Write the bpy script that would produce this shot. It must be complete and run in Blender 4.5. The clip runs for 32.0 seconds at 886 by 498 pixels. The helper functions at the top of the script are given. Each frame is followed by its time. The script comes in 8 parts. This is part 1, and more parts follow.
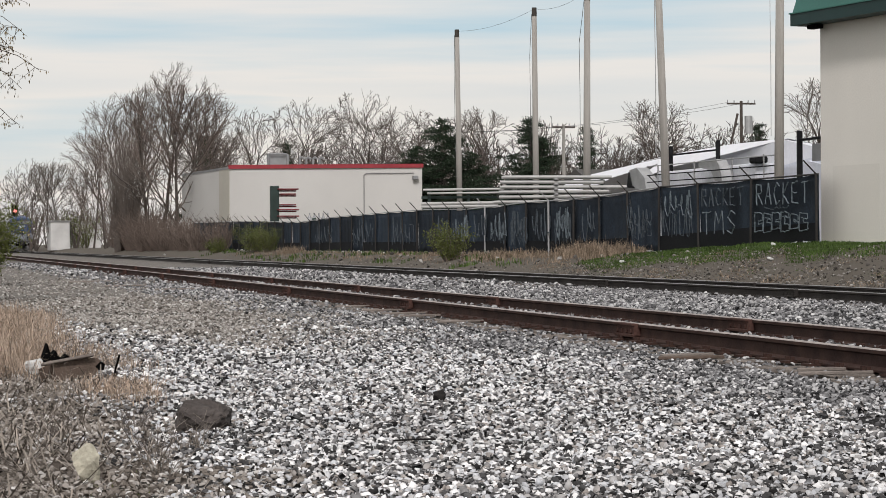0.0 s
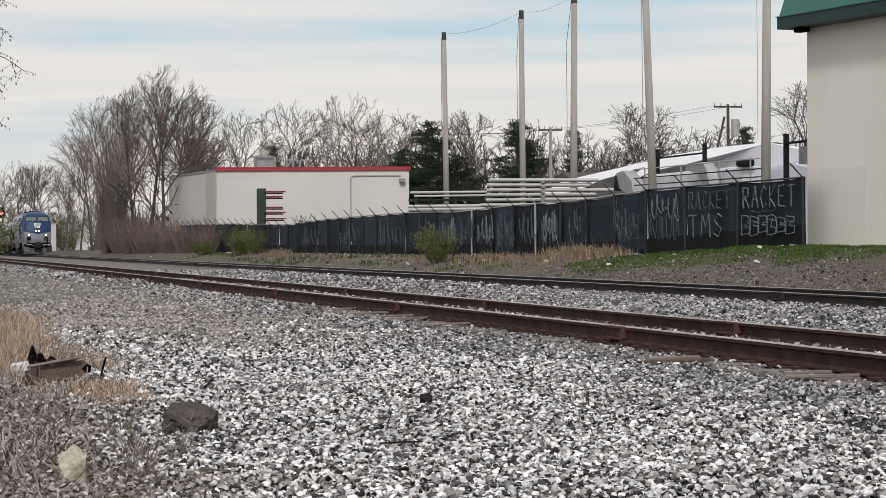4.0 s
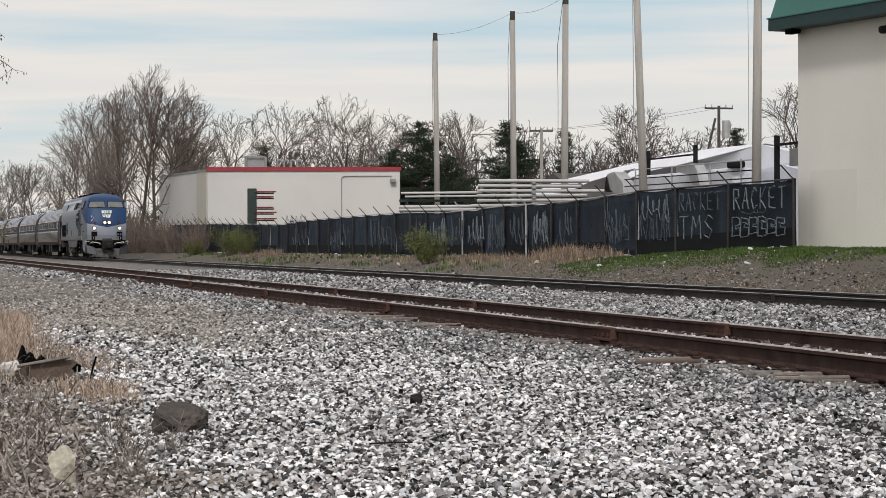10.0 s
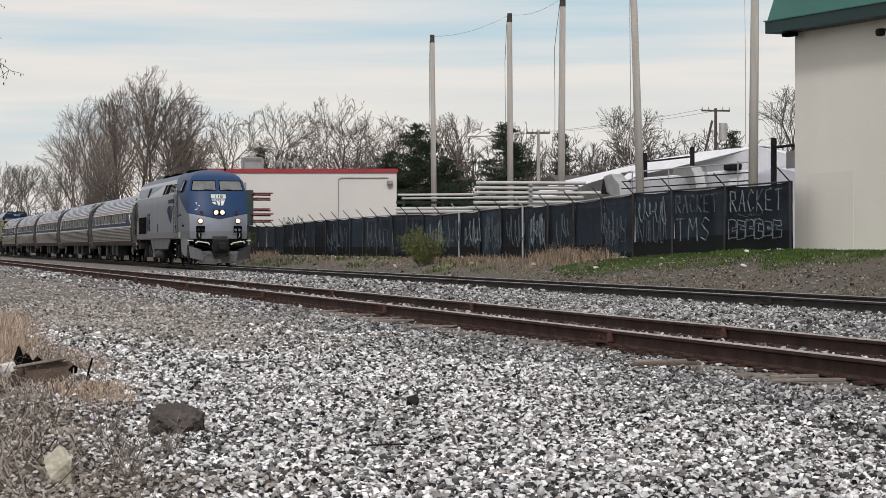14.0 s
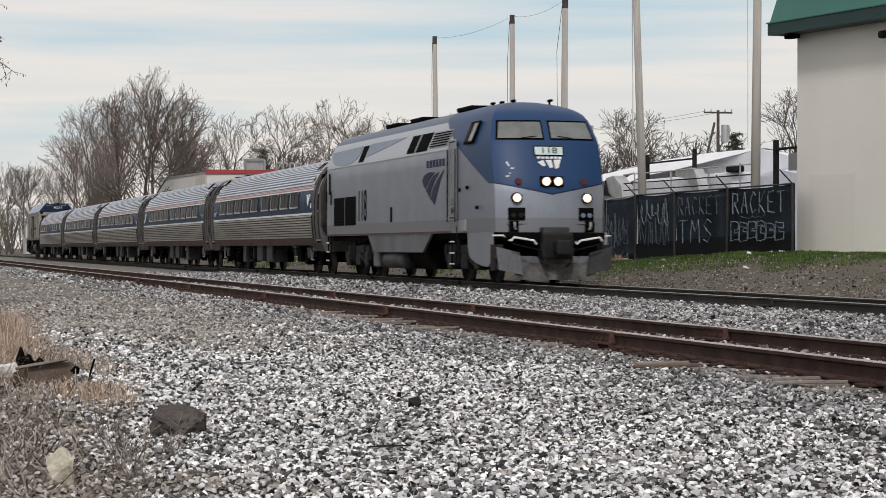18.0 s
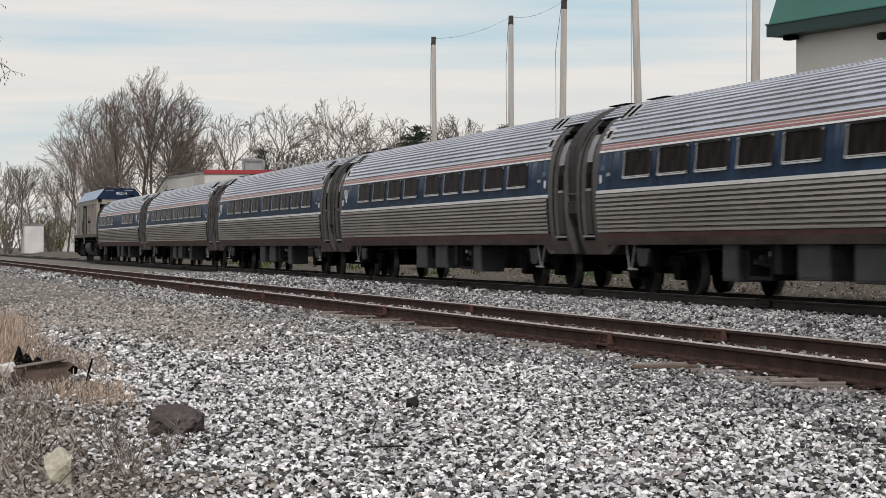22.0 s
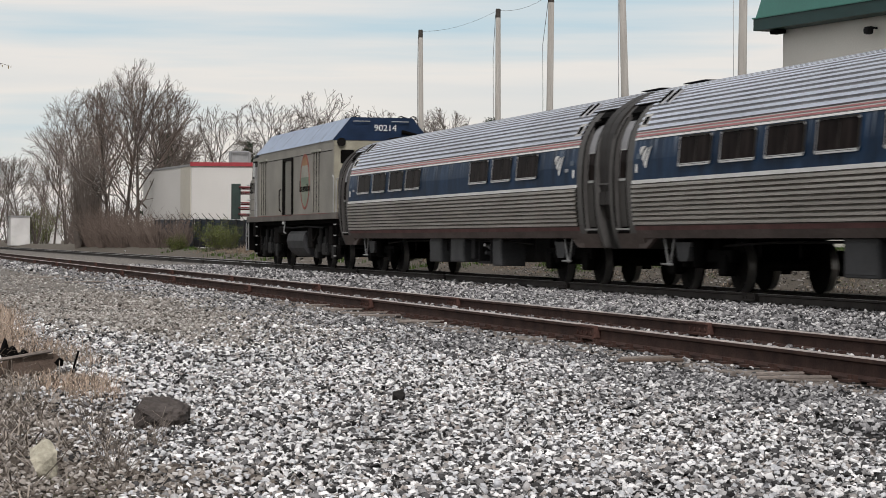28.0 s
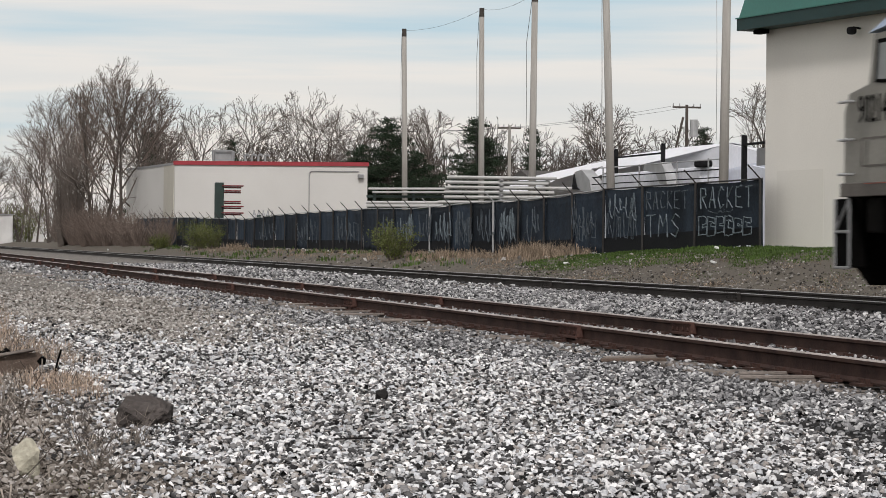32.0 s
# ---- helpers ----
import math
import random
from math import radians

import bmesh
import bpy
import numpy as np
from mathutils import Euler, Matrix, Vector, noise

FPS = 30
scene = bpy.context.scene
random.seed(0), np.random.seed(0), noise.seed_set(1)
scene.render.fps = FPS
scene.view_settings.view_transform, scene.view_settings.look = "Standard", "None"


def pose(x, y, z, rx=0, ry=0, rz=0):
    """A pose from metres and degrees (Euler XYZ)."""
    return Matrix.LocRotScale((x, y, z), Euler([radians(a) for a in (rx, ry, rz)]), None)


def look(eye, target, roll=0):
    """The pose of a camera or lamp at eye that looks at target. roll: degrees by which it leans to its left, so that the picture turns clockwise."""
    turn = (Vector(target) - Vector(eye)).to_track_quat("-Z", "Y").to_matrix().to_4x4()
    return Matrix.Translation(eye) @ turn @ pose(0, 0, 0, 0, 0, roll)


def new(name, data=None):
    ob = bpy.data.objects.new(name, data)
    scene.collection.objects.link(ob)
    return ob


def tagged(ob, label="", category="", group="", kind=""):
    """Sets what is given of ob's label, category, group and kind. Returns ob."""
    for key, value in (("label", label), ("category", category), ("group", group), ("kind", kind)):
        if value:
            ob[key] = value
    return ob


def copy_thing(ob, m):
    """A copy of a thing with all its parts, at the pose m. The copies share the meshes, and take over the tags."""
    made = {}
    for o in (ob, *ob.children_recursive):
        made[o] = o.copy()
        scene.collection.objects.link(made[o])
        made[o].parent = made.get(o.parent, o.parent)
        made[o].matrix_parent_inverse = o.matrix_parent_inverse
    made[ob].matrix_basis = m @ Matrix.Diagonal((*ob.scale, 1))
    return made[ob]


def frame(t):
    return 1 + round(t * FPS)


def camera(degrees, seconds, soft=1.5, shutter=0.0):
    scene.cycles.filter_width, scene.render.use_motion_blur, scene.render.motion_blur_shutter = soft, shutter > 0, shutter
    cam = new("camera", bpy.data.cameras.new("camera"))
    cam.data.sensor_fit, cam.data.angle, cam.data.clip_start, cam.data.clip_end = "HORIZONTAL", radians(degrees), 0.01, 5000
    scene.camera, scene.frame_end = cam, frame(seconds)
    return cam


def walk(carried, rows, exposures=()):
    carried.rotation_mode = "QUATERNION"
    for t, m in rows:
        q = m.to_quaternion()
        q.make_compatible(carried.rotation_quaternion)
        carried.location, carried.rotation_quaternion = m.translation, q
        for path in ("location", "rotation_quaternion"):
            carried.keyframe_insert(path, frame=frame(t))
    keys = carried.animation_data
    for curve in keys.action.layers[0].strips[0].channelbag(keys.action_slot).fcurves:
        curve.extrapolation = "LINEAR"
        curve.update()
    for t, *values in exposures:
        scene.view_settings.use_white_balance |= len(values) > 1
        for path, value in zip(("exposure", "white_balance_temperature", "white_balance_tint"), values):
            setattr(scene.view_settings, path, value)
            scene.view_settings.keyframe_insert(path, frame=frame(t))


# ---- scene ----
def view(a, pitch, roll):
    """Where the hand-held camera points: a is the angle off the line of the track."""
    a, p = radians(a), radians(pitch)
    way = Vector((-math.cos(a) * math.cos(p), math.sin(a) * math.cos(p), math.sin(p)))
    eye = Vector((0, 0, 0.83))
    return look(eye, eye + way * 50, roll)


cam = camera(21.2, 32.0, soft=0.8, shutter=0.35)
walk(cam, [
    (0.0, view(13.053, -0.167, -0.34)),
    (0.5, view(13.093, -0.194, -0.29)),
    (1.0, view(13.125, -0.223, -0.26)),
    (1.5, view(13.163, -0.235, -0.29)),
    (2.0, view(13.208, -0.232, -0.30)),
    (2.5, view(13.265, -0.200, -0.25)),
    (3.0, view(13.310, -0.159, -0.25)),
    (3.5, view(13.347, -0.128, -0.26)),
    (5.5, view(13.413, -0.048, -0.28)),
    (6.0, view(13.441, -0.044, -0.24)),
    (6.5, view(13.459, -0.046, -0.22)),
    (7.0, view(13.482, -0.060, -0.20)),
    (7.5, view(13.501, -0.081, -0.19)),
    (8.0, view(13.518, -0.103, -0.18)),
    (8.5, view(13.526, -0.125, -0.17)),
    (9.0, view(13.547, -0.131, -0.14)),
    (9.5, view(13.566, -0.114, -0.12)),
    (10.0, view(13.599, -0.090, -0.10)),
    (10.5, view(13.628, -0.066, -0.10)),
    (11.0, view(13.669, -0.038, -0.07)),
    (11.5, view(13.693, -0.023, -0.04)),
    (12.0, view(13.708, -0.023, -0.04)),
    (12.5, view(13.704, -0.026, -0.01)),
    (13.0, view(13.694, -0.041, 0.00)),
    (13.5, view(13.685, -0.047, -0.01)),
    (14.0, view(13.680, -0.044, 0.00)),
    (14.5, view(13.674, -0.041, 0.01)),
    (16.5, view(13.639, -0.039, 0.08)),
    (17.0, view(13.642, -0.039, 0.08)),
    (17.5, view(13.620, -0.024, 0.08)),
    (18.0, view(13.628, -0.008, 0.09)),
    (18.5, view(13.644, 0.016, 0.15)),
    (19.0, view(13.656, 0.026, 0.17)),
    (19.5, view(13.663, 0.036, 0.16)),
    (20.0, view(13.672, 0.032, 0.20)),
    (20.5, view(13.671, 0.030, 0.20)),
    (21.0, view(13.675, 0.021, 0.21)),
    (21.5, view(13.668, 0.021, 0.21)),
    (22.0, view(13.669, 0.006, 0.23)),
    (22.5, view(13.691, 0.005, 0.24)),
    (23.0, view(13.713, 0.007, 0.24)),
    (23.5, view(13.740, 0.003, 0.25)),
    (24.0, view(13.777, -0.007, 0.29)),
    (24.5, view(13.818, -0.026, 0.31)),
    (25.0, view(13.846, -0.045, 0.31)),
    (25.5, view(13.879, -0.062, 0.32)),
    (27.5, view(13.981, -0.131, 0.36)),
    (28.0, view(13.995, -0.161, 0.37)),
    (28.5, view(14.022, -0.191, 0.37)),
    (29.0, view(14.076, -0.197, 0.40)),
    (29.5, view(14.141, -0.194, 0.40)),
    (30.0, view(14.204, -0.192, 0.40)),
    (30.5, view(14.273, -0.180, 0.48)),
    (31.0, view(14.316, -0.180, 0.48)),
    (31.5, view(14.359, -0.179, 0.48)),
    (32.0, view(14.400, -0.179, 0.48)),
])

# ---- world, sun, exposure ----
SUN_TURN, SUN_LIFT = 107.0, 42.0
world = bpy.data.worlds.new("overcast_sky")
scene.world = world
world.use_nodes = True
wt = world.node_tree
wt.nodes.clear()
w_out = wt.nodes.new("ShaderNodeOutputWorld")
w_sky = wt.nodes.new("ShaderNodeTexSky")
w_sky.sky_type, w_sky.sun_disc = "NISHITA", False
w_sky.sun_elevation, w_sky.sun_rotation = radians(SUN_LIFT), radians(SUN_TURN)
w_clear = wt.nodes.new("ShaderNodeBackground")
w_clear.inputs["Strength"].default_value = 0.13
w_cloud = wt.nodes.new("ShaderNodeBackground")
w_cloud.inputs["Strength"].default_value = 0.95
w_mix = wt.nodes.new("ShaderNodeMixShader")
w_co = wt.nodes.new("ShaderNodeTexCoord")
w_map = wt.nodes.new("ShaderNodeMapping")
w_map.inputs["Scale"].default_value = (1.6, 1.6, 26.0)
w_noise = wt.nodes.new("ShaderNodeTexNoise")
w_noise.inputs["Scale"].default_value = 1.35
w_noise.inputs["Detail"].default_value = 6.0
w_noise.inputs["Roughness"].default_value = 0.5
w_ramp = wt.nodes.new("ShaderNodeValToRGB")
w_ramp.color_ramp.elements[0].position = 0.30
w_ramp.color_ramp.elements[0].color = (0.50, 0.655, 0.745, 1)
w_ramp.color_ramp.elements[1].position = 0.62
w_ramp.color_ramp.elements[1].color = (0.74, 0.74, 0.74, 1)
mid = w_ramp.color_ramp.elements.new(0.47)
mid.color = (0.865, 0.812, 0.770, 1)
wt.links.new(w_co.outputs["Generated"], w_map.inputs["Vector"])
wt.links.new(w_map.outputs[0], w_noise.inputs["Vector"])
wt.links.new(w_noise.outputs[0], w_ramp.inputs[0])
wt.links.new(w_ramp.outputs[0], w_cloud.inputs["Color"])
wt.links.new(w_sky.outputs[0], w_clear.inputs["Color"])
w_mix.inputs[0].default_value = 0.9
wt.links.new(w_clear.outputs[0], w_mix.inputs[1])
wt.links.new(w_cloud.outputs[0], w_mix.inputs[2])
wt.links.new(w_mix.outputs[0], w_out.inputs["Surface"])

sun = new("sun", bpy.data.lights.new("sun", "SUN"))
sun.data.energy, sun.data.angle, sun.data.color = 2.0, radians(7), (1.0, 0.952, 0.945)
az, el = radians(SUN_TURN), radians(SUN_LIFT)
sun_way = Vector((math.sin(az) * math.cos(el), math.cos(az) * math.cos(el), math.sin(el)))
sun.matrix_basis = look(sun_way * 300, (0, 0, 0))
scene.view_settings.exposure = 0.0


# ---- materials ----
def mat(name, col, rough=0.6, metal=0.0, var=0.18, scale=2.0, fine=40.0, bump=0.15, stretch=(1, 1, 1), tint=None, island=0.0, obrand=0.0, spec=None):
    m = bpy.data.materials.new(name)
    m.use_nodes = True
    nt = m.node_tree
    b = nt.nodes["Principled BSDF"]
    b.inputs["Roughness"].default_value, b.inputs["Metallic"].default_value = rough, metal
    b.inputs["Specular IOR Level"].default_value = spec if spec is not None else (0.15 if rough >= 0.6 else 0.4)
    co = nt.nodes.new("ShaderNodeTexCoord")
    mp = nt.nodes.new("ShaderNodeMapping")
    mp.inputs["Scale"].default_value = stretch
    nt.links.new(co.outputs["Object"], mp.inputs["Vector"])
    n1, n2 = nt.nodes.new("ShaderNodeTexNoise"), nt.nodes.new("ShaderNodeTexNoise")
    for n, s in ((n1, scale), (n2, fine)):
        n.inputs["Scale"].default_value, n.inputs["Detail"].default_value = s, 5.0
        nt.links.new(mp.outputs[0], n.inputs["Vector"])
    ramp = nt.nodes.new("ShaderNodeValToRGB")
    lo = [c * (1 - var) for c in col] if tint is None else tint
    ramp.color_ramp.elements[0].color, ramp.color_ramp.elements[0].position = (*lo, 1), 0.32
    ramp.color_ramp.elements[1].color, ramp.color_ramp.elements[1].position = (*[min(1, c * (1 + var * 0.6)) for c in col], 1), 0.68
    nt.links.new(n1.outputs[0], ramp.inputs[0])
    mul = nt.nodes.new("ShaderNodeMix")
    mul.data_type, mul.blend_type = "RGBA", "MULTIPLY"
    mul.inputs[0].default_value = 1.0
    fr = nt.nodes.new("ShaderNodeMapRange")
    fr.inputs["From Min"].default_value, fr.inputs["From Max"].default_value = 0.3, 0.7
    fr.inputs["To Min"].default_value, fr.inputs["To Max"].default_value = 1 - var * 0.7, 1 + var * 0.4
    nt.links.new(n2.outputs[0], fr.inputs["Value"])
    nt.links.new(ramp.outputs[0], mul.inputs[6])
    nt.links.new(fr.outputs[0], mul.inputs[7])
    last = mul.outputs[2]
    for amount, node, sock in ((island, "ShaderNodeNewGeometry", "Random Per Island"), (obrand, "ShaderNodeObjectInfo", "Random")):
        if amount:
            src = nt.nodes.new(node)
            r2 = nt.nodes.new("ShaderNodeMapRange")
            r2.inputs["To Min"].default_value, r2.inputs["To Max"].default_value = 1 - amount, 1 + amount
            nt.links.new(src.outputs[sock], r2.inputs["Value"])
            k = nt.nodes.new("ShaderNodeMix")
            k.data_type, k.blend_type = "RGBA", "MULTIPLY"
            k.inputs[0].default_value = 1.0
            nt.links.new(last, k.inputs[6])
            nt.links.new(r2.outputs[0], k.inputs[7])
            last = k.outputs[2]
    nt.links.new(last, b.inputs["Base Color"])
    if bump:
        bp = nt.nodes.new("ShaderNodeBump")
        bp.inputs["Strength"].default_value, bp.inputs["Distance"].default_value = bump, 0.02
        nt.links.new(n2.outputs[0], bp.inputs["Height"])
        nt.links.new(bp.outputs[0], b.inputs["Normal"])
    return m


def glow(name, col, strength):
    m = bpy.data.materials.new(name)
    m.use_nodes = True
    b = m.node_tree.nodes["Principled BSDF"]
    b.inputs["Base Color"].default_value = (*col, 1)
    b.inputs["Emission Color"].default_value = (*col, 1)
    b.inputs["Emission Strength"].default_value = strength
    return m


def mask_mix(m, color, build, rough=None):
    """Lay a second paint over material m where build(nt, x, y, z) gives 1; x, y, z are sockets of the object's own space."""
    nt = m.node_tree
    b = nt.nodes["Principled BSDF"]
    co = nt.nodes.new("ShaderNodeTexCoord")
    sp = nt.nodes.new("ShaderNodeSeparateXYZ")
    nt.links.new(co.outputs["Object"], sp.inputs[0])
    fac = build(nt, *sp.outputs)
    old = b.inputs["Base Color"].links[0].from_socket
    k = nt.nodes.new("ShaderNodeMix")
    k.data_type = "RGBA"
    nt.links.new(fac, k.inputs[0])
    nt.links.new(old, k.inputs[6])
    k.inputs[7].default_value = (*color, 1)
    nt.links.new(k.outputs[2], b.inputs["Base Color"])
    return m


def calc(nt, op, a, b=None, c=None):
    n = nt.nodes.new("ShaderNodeMath")
    n.operation = op
    for i, v in enumerate((a, b, c)):
        if v is None:
            continue
        if isinstance(v, (int, float)):
            n.inputs[i].default_value = v
        else:
            nt.links.new(v, n.inputs[i])
    return n.outputs[0]


def noise_of(nt, scale, detail=4.0):
    co = nt.nodes.new("ShaderNodeTexCoord")
    n = nt.nodes.new("ShaderNodeTexNoise")
    n.inputs["Scale"].default_value, n.inputs["Detail"].default_value = scale, detail
    nt.links.new(co.outputs["Object"], n.inputs["Vector"])
    return n.outputs[0]


# ---- building blocks ----
def part(name, bm, material, parent, label="", smooth=False):
    """One bmesh as one mesh object under a thing or a part (parent None: a thing of its own)."""
    me = bpy.data.meshes.new(name)
    bmesh.ops.recalc_face_normals(bm, faces=bm.faces)
    bm.to_mesh(me)
    bm.free()
    for m in material if isinstance(material, (list, tuple)) else [material]:
        me.materials.append(m)
    if smooth:
        me.polygons.foreach_set("use_smooth", [True] * len(me.polygons))
    ob = new(name, me)
    ob.parent = parent
    if label:
        ob["label"] = label
    return ob


def again(src, parent, m, label=""):
    """One more object on the mesh of src."""
    ob = new(src.name.split(".")[0], src.data)
    ob.parent = parent
    ob.matrix_basis = m
    if label:
        ob["label"] = label
    return ob


def thing(name, m, label, category, group="", kind=""):
    ob = new(name)
    ob.empty_display_size = 0.3
    ob.matrix_basis = m
    return tagged(ob, label, category, group, kind)


def box(bm, c, s, bevel=0.0, m=None):
    g = bmesh.ops.create_cube(bm, size=1.0, matrix=(m or Matrix()) @ Matrix.LocRotScale(c, None, s))
    if bevel:
        ed = list({e for v in g["verts"] for e in v.link_edges})
        bmesh.ops.bevel(bm, geom=ed, offset=bevel, segments=2, affect="EDGES", profile=0.5)
    return bm


def a_box(c, s, bevel=0.0):
    return box(bmesh.new(), c, s, bevel)


def rod(bm, p, q, r0, r1=None, n=8):
    p, q = Vector(p), Vector(q)
    d = q - p
    m = Matrix.Translation((p + q) / 2) @ d.to_track_quat("Z", "Y").to_matrix().to_4x4()
    bmesh.ops.create_cone(bm, cap_ends=True, segments=n, radius1=r0, radius2=r0 if r1 is None else r1, depth=d.length, matrix=m)
    return bm


def pipe(bm, pts, r, n=6):
    for a, b in zip(pts, pts[1:]):
        rod(bm, a, b, r, r, n)
    return bm


def prism(bm, pts, axis, a, b):
    """A closed outline of 2D points, swept from a to b along an axis; the points take the other two axes in order."""
    def at(p, k):
        return {"x": (k, p[0], p[1]), "y": (p[0], k, p[1]), "z": (p[0], p[1], k)}[axis]
    lo, hi = [bm.verts.new(at(p, a)) for p in pts], [bm.verts.new(at(p, b)) for p in pts]
    bm.faces.new(lo)
    bm.faces.new(hi[::-1])
    for i in range(len(pts)):
        j = (i + 1) % len(pts)
        bm.faces.new((lo[i], hi[i], hi[j], lo[j]))
    return bm


def strip(bm, pts, x0, x1, thick=0.02):
    """An open outline of (y, z) points swept along x, with a back side a little inwards."""
    inner = [(y - math.copysign(thick, y) if abs(y) > thick else y, z - (thick if abs(y) <= thick else 0)) for y, z in pts]
    return prism(bm, pts + inner[::-1], "x", x0, x1)


def mesh_of(name, verts, faces, material, parent=None, smooth=False):
    me = bpy.data.meshes.new(name)
    me.from_pydata(verts, [], faces)
    me.materials.append(material)
    if smooth:
        me.polygons.foreach_set("use_smooth", [True] * len(me.polygons))
    ob = new(name, me)
    ob.parent = parent
    return ob


def lettering(name, text, size, material, parent, m, thick=0.004, label="", stretch=1.0):
    cu = bpy.data.curves.new(name, "FONT")
    cu.body, cu.size, cu.extrude, cu.align_x, cu.align_y = text, size, thick, "CENTER", "CENTER"
    tmp = new("lettering_source", cu)
    bpy.context.view_layer.update()
    me = bpy.data.meshes.new_from_object(tmp.evaluated_get(bpy.context.evaluated_depsgraph_get()))
    bpy.data.objects.remove(tmp)
    bpy.data.curves.remove(cu)
    me.transform(Matrix.Diagonal((stretch, 1, 1, 1)))
    me.materials.clear()
    me.materials.append(material)
    ob = new(name, me)
    ob.parent = parent
    ob.matrix_basis = m
    if label:
        ob["label"] = label
    return ob


def lerp_table(tab, k):
    for (a, u), (b, v) in zip(tab, tab[1:]):
        if k <= b:
            return u + (v - u) * (k - a) / (b - a) if b > a else v
    return tab[-1][1]


SILVER = mat("silver_paint", (0.265, 0.285, 0.322), 0.38, 0.5, 0.12, 1.2, 30, 0.05)
STEEL = mat("stainless_steel", (0.55, 0.525, 0.49), 0.36, 0.75, 0.22, 0.9, 25, 0.05, (0.25, 1, 2))
GRIME = mat("grimy_steel", (0.13, 0.115, 0.10), 0.55, 0.35, 0.3, 1.5, 25, 0.1)
NAVY = mat("navy_band", (0.015, 0.037, 0.078), 0.38, 0.0, 0.5, 2.2, 20, 0.05, (1.0, 1.0, 0.12), spec=0.2)
RED = mat("faded_red_stripe", (0.36, 0.125, 0.13), 0.5, 0, 0.2)
WHITE = mat("white_paint", (0.72, 0.72, 0.70), 0.5, 0, 0.1)
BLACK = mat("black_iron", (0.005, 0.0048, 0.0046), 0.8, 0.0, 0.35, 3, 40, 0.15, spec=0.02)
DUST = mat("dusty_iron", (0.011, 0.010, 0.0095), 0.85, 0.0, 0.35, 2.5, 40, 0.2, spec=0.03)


def rain_streaks(nt, x, y, z):
    """Pale runs of worn paint that start under the gutter and fade downwards."""
    v = nt.nodes.new("ShaderNodeCombineXYZ")
    nt.links.new(calc(nt, "MULTIPLY", x, 9.0), v.inputs[0])
    nt.links.new(calc(nt, "MULTIPLY", z, 0.5), v.inputs[2])
    n = nt.nodes.new("ShaderNodeTexNoise")
    n.inputs["Scale"].default_value, n.inputs["Detail"].default_value = 1.0, 3.0
    nt.links.new(v.outputs[0], n.inputs["Vector"])
    run = calc(nt, "MAXIMUM", calc(nt, "MULTIPLY", calc(nt, "SUBTRACT", n.outputs[0], 0.54), 5.0), 0.0)
    return calc(nt, "MINIMUM", calc(nt, "MULTIPLY", run, calc(nt, "MAXIMUM", calc(nt, "MULTIPLY", calc(nt, "SUBTRACT", z, 2.35), 2.4), 0.0)), 0.7)


mask_mix(NAVY, (0.27, 0.31, 0.36), rain_streaks)
GLASS = mat("dark_tinted_glass", (0.021, 0.0165, 0.0155), 0.12, 0, 0.7, 2.5, 6, 0.0, (1.5, 1.5, 0.3), spec=0.02)
SCREEN = mat("windscreen_glass", (0.17, 0.178, 0.172), 0.1, 0, 0.2, 1.2, 4, 0.0)
TAUPE = mat("dirty_taupe_paint", (0.258, 0.246, 0.214), 0.55, 0.1, 0.2, 0.8, 18, 0.06)
ROOFBLUE = mat("slate_blue_roof", (0.28, 0.345, 0.46), 0.5, 0, 0.15)
DEEP = mat("deep_navy_roof_end", (0.012, 0.026, 0.06), 0.5, 0, 0.25, spec=0.15)
RUBBER = mat("black_rubber", (0.03, 0.028, 0.025), 0.8, 0, 0.2)
TREAD = mat("worn_wheel_steel", (0.35, 0.34, 0.33), 0.35, 0.8, 0.2)
RUST = mat("rusty_rail", (0.062, 0.036, 0.029), 0.8, 0.15, 0.3, 4, 60, 0.25, tint=(0.036, 0.021, 0.018))
JOINTRUST = mat("bright_rust", (0.082, 0.044, 0.036), 0.85, 0.1, 0.35, 5, 60, 0.25)
RAILTOP = mat("polished_rail_head", (0.32, 0.31, 0.30), 0.4, 0.6, 0.2)
RUSTTOP = mat("rusty_rail_head", (0.42, 0.36, 0.33), 0.5, 0.4, 0.25, 3, 40, 0.1)
IRONRAIL = mat("dark_rail", (0.045, 0.04, 0.037), 0.75, 0.2, 0.3)
TIE = mat("weathered_tie", (0.21, 0.182, 0.16), 0.9, 0, 0.35, 3, 50, 0.4, (0.5, 4, 1))
SPLINTER = mat("splintered_tie", (0.25, 0.215, 0.19), 0.9, 0, 0.3, 3, 50, 0.4, (4, 0.5, 1))
LAMP = glow("lamp_glass", (1.0, 0.74, 0.50), 1.7)
REFLECTOR = mat("polished_lamp_bowl", (0.62, 0.61, 0.60), 0.16, 1.0, 0.05, 2, 20, 0.0)
REDLAMP = glow("red_signal_lamp", (1.0, 0.14, 0.12), 8.0)
BARK = mat("grey_brown_bark", (0.095, 0.08, 0.07), 0.9, 0, 0.3, 6, 40, 0.3)
TWIG = mat("brown_twigs", (0.135, 0.115, 0.10), 0.9, 0, 0.25)
BUD = mat("reddish_bare_twigs", (0.16, 0.125, 0.105), 0.9, 0, 0.25)
NEEDLE = mat("pine_needles", (0.036, 0.054, 0.032), 0.8, 0, 0.4, 1.0, 8, 0, island=0.35)
LEAF = mat("fresh_spring_leaves", (0.135, 0.155, 0.048), 0.7, 0, 0.3, 2, 9, 0, island=0.35)
STRAW = mat("dry_straw_grass", (0.43, 0.335, 0.26), 0.9, 0, 0.25, 2, 9, 0, island=0.35)
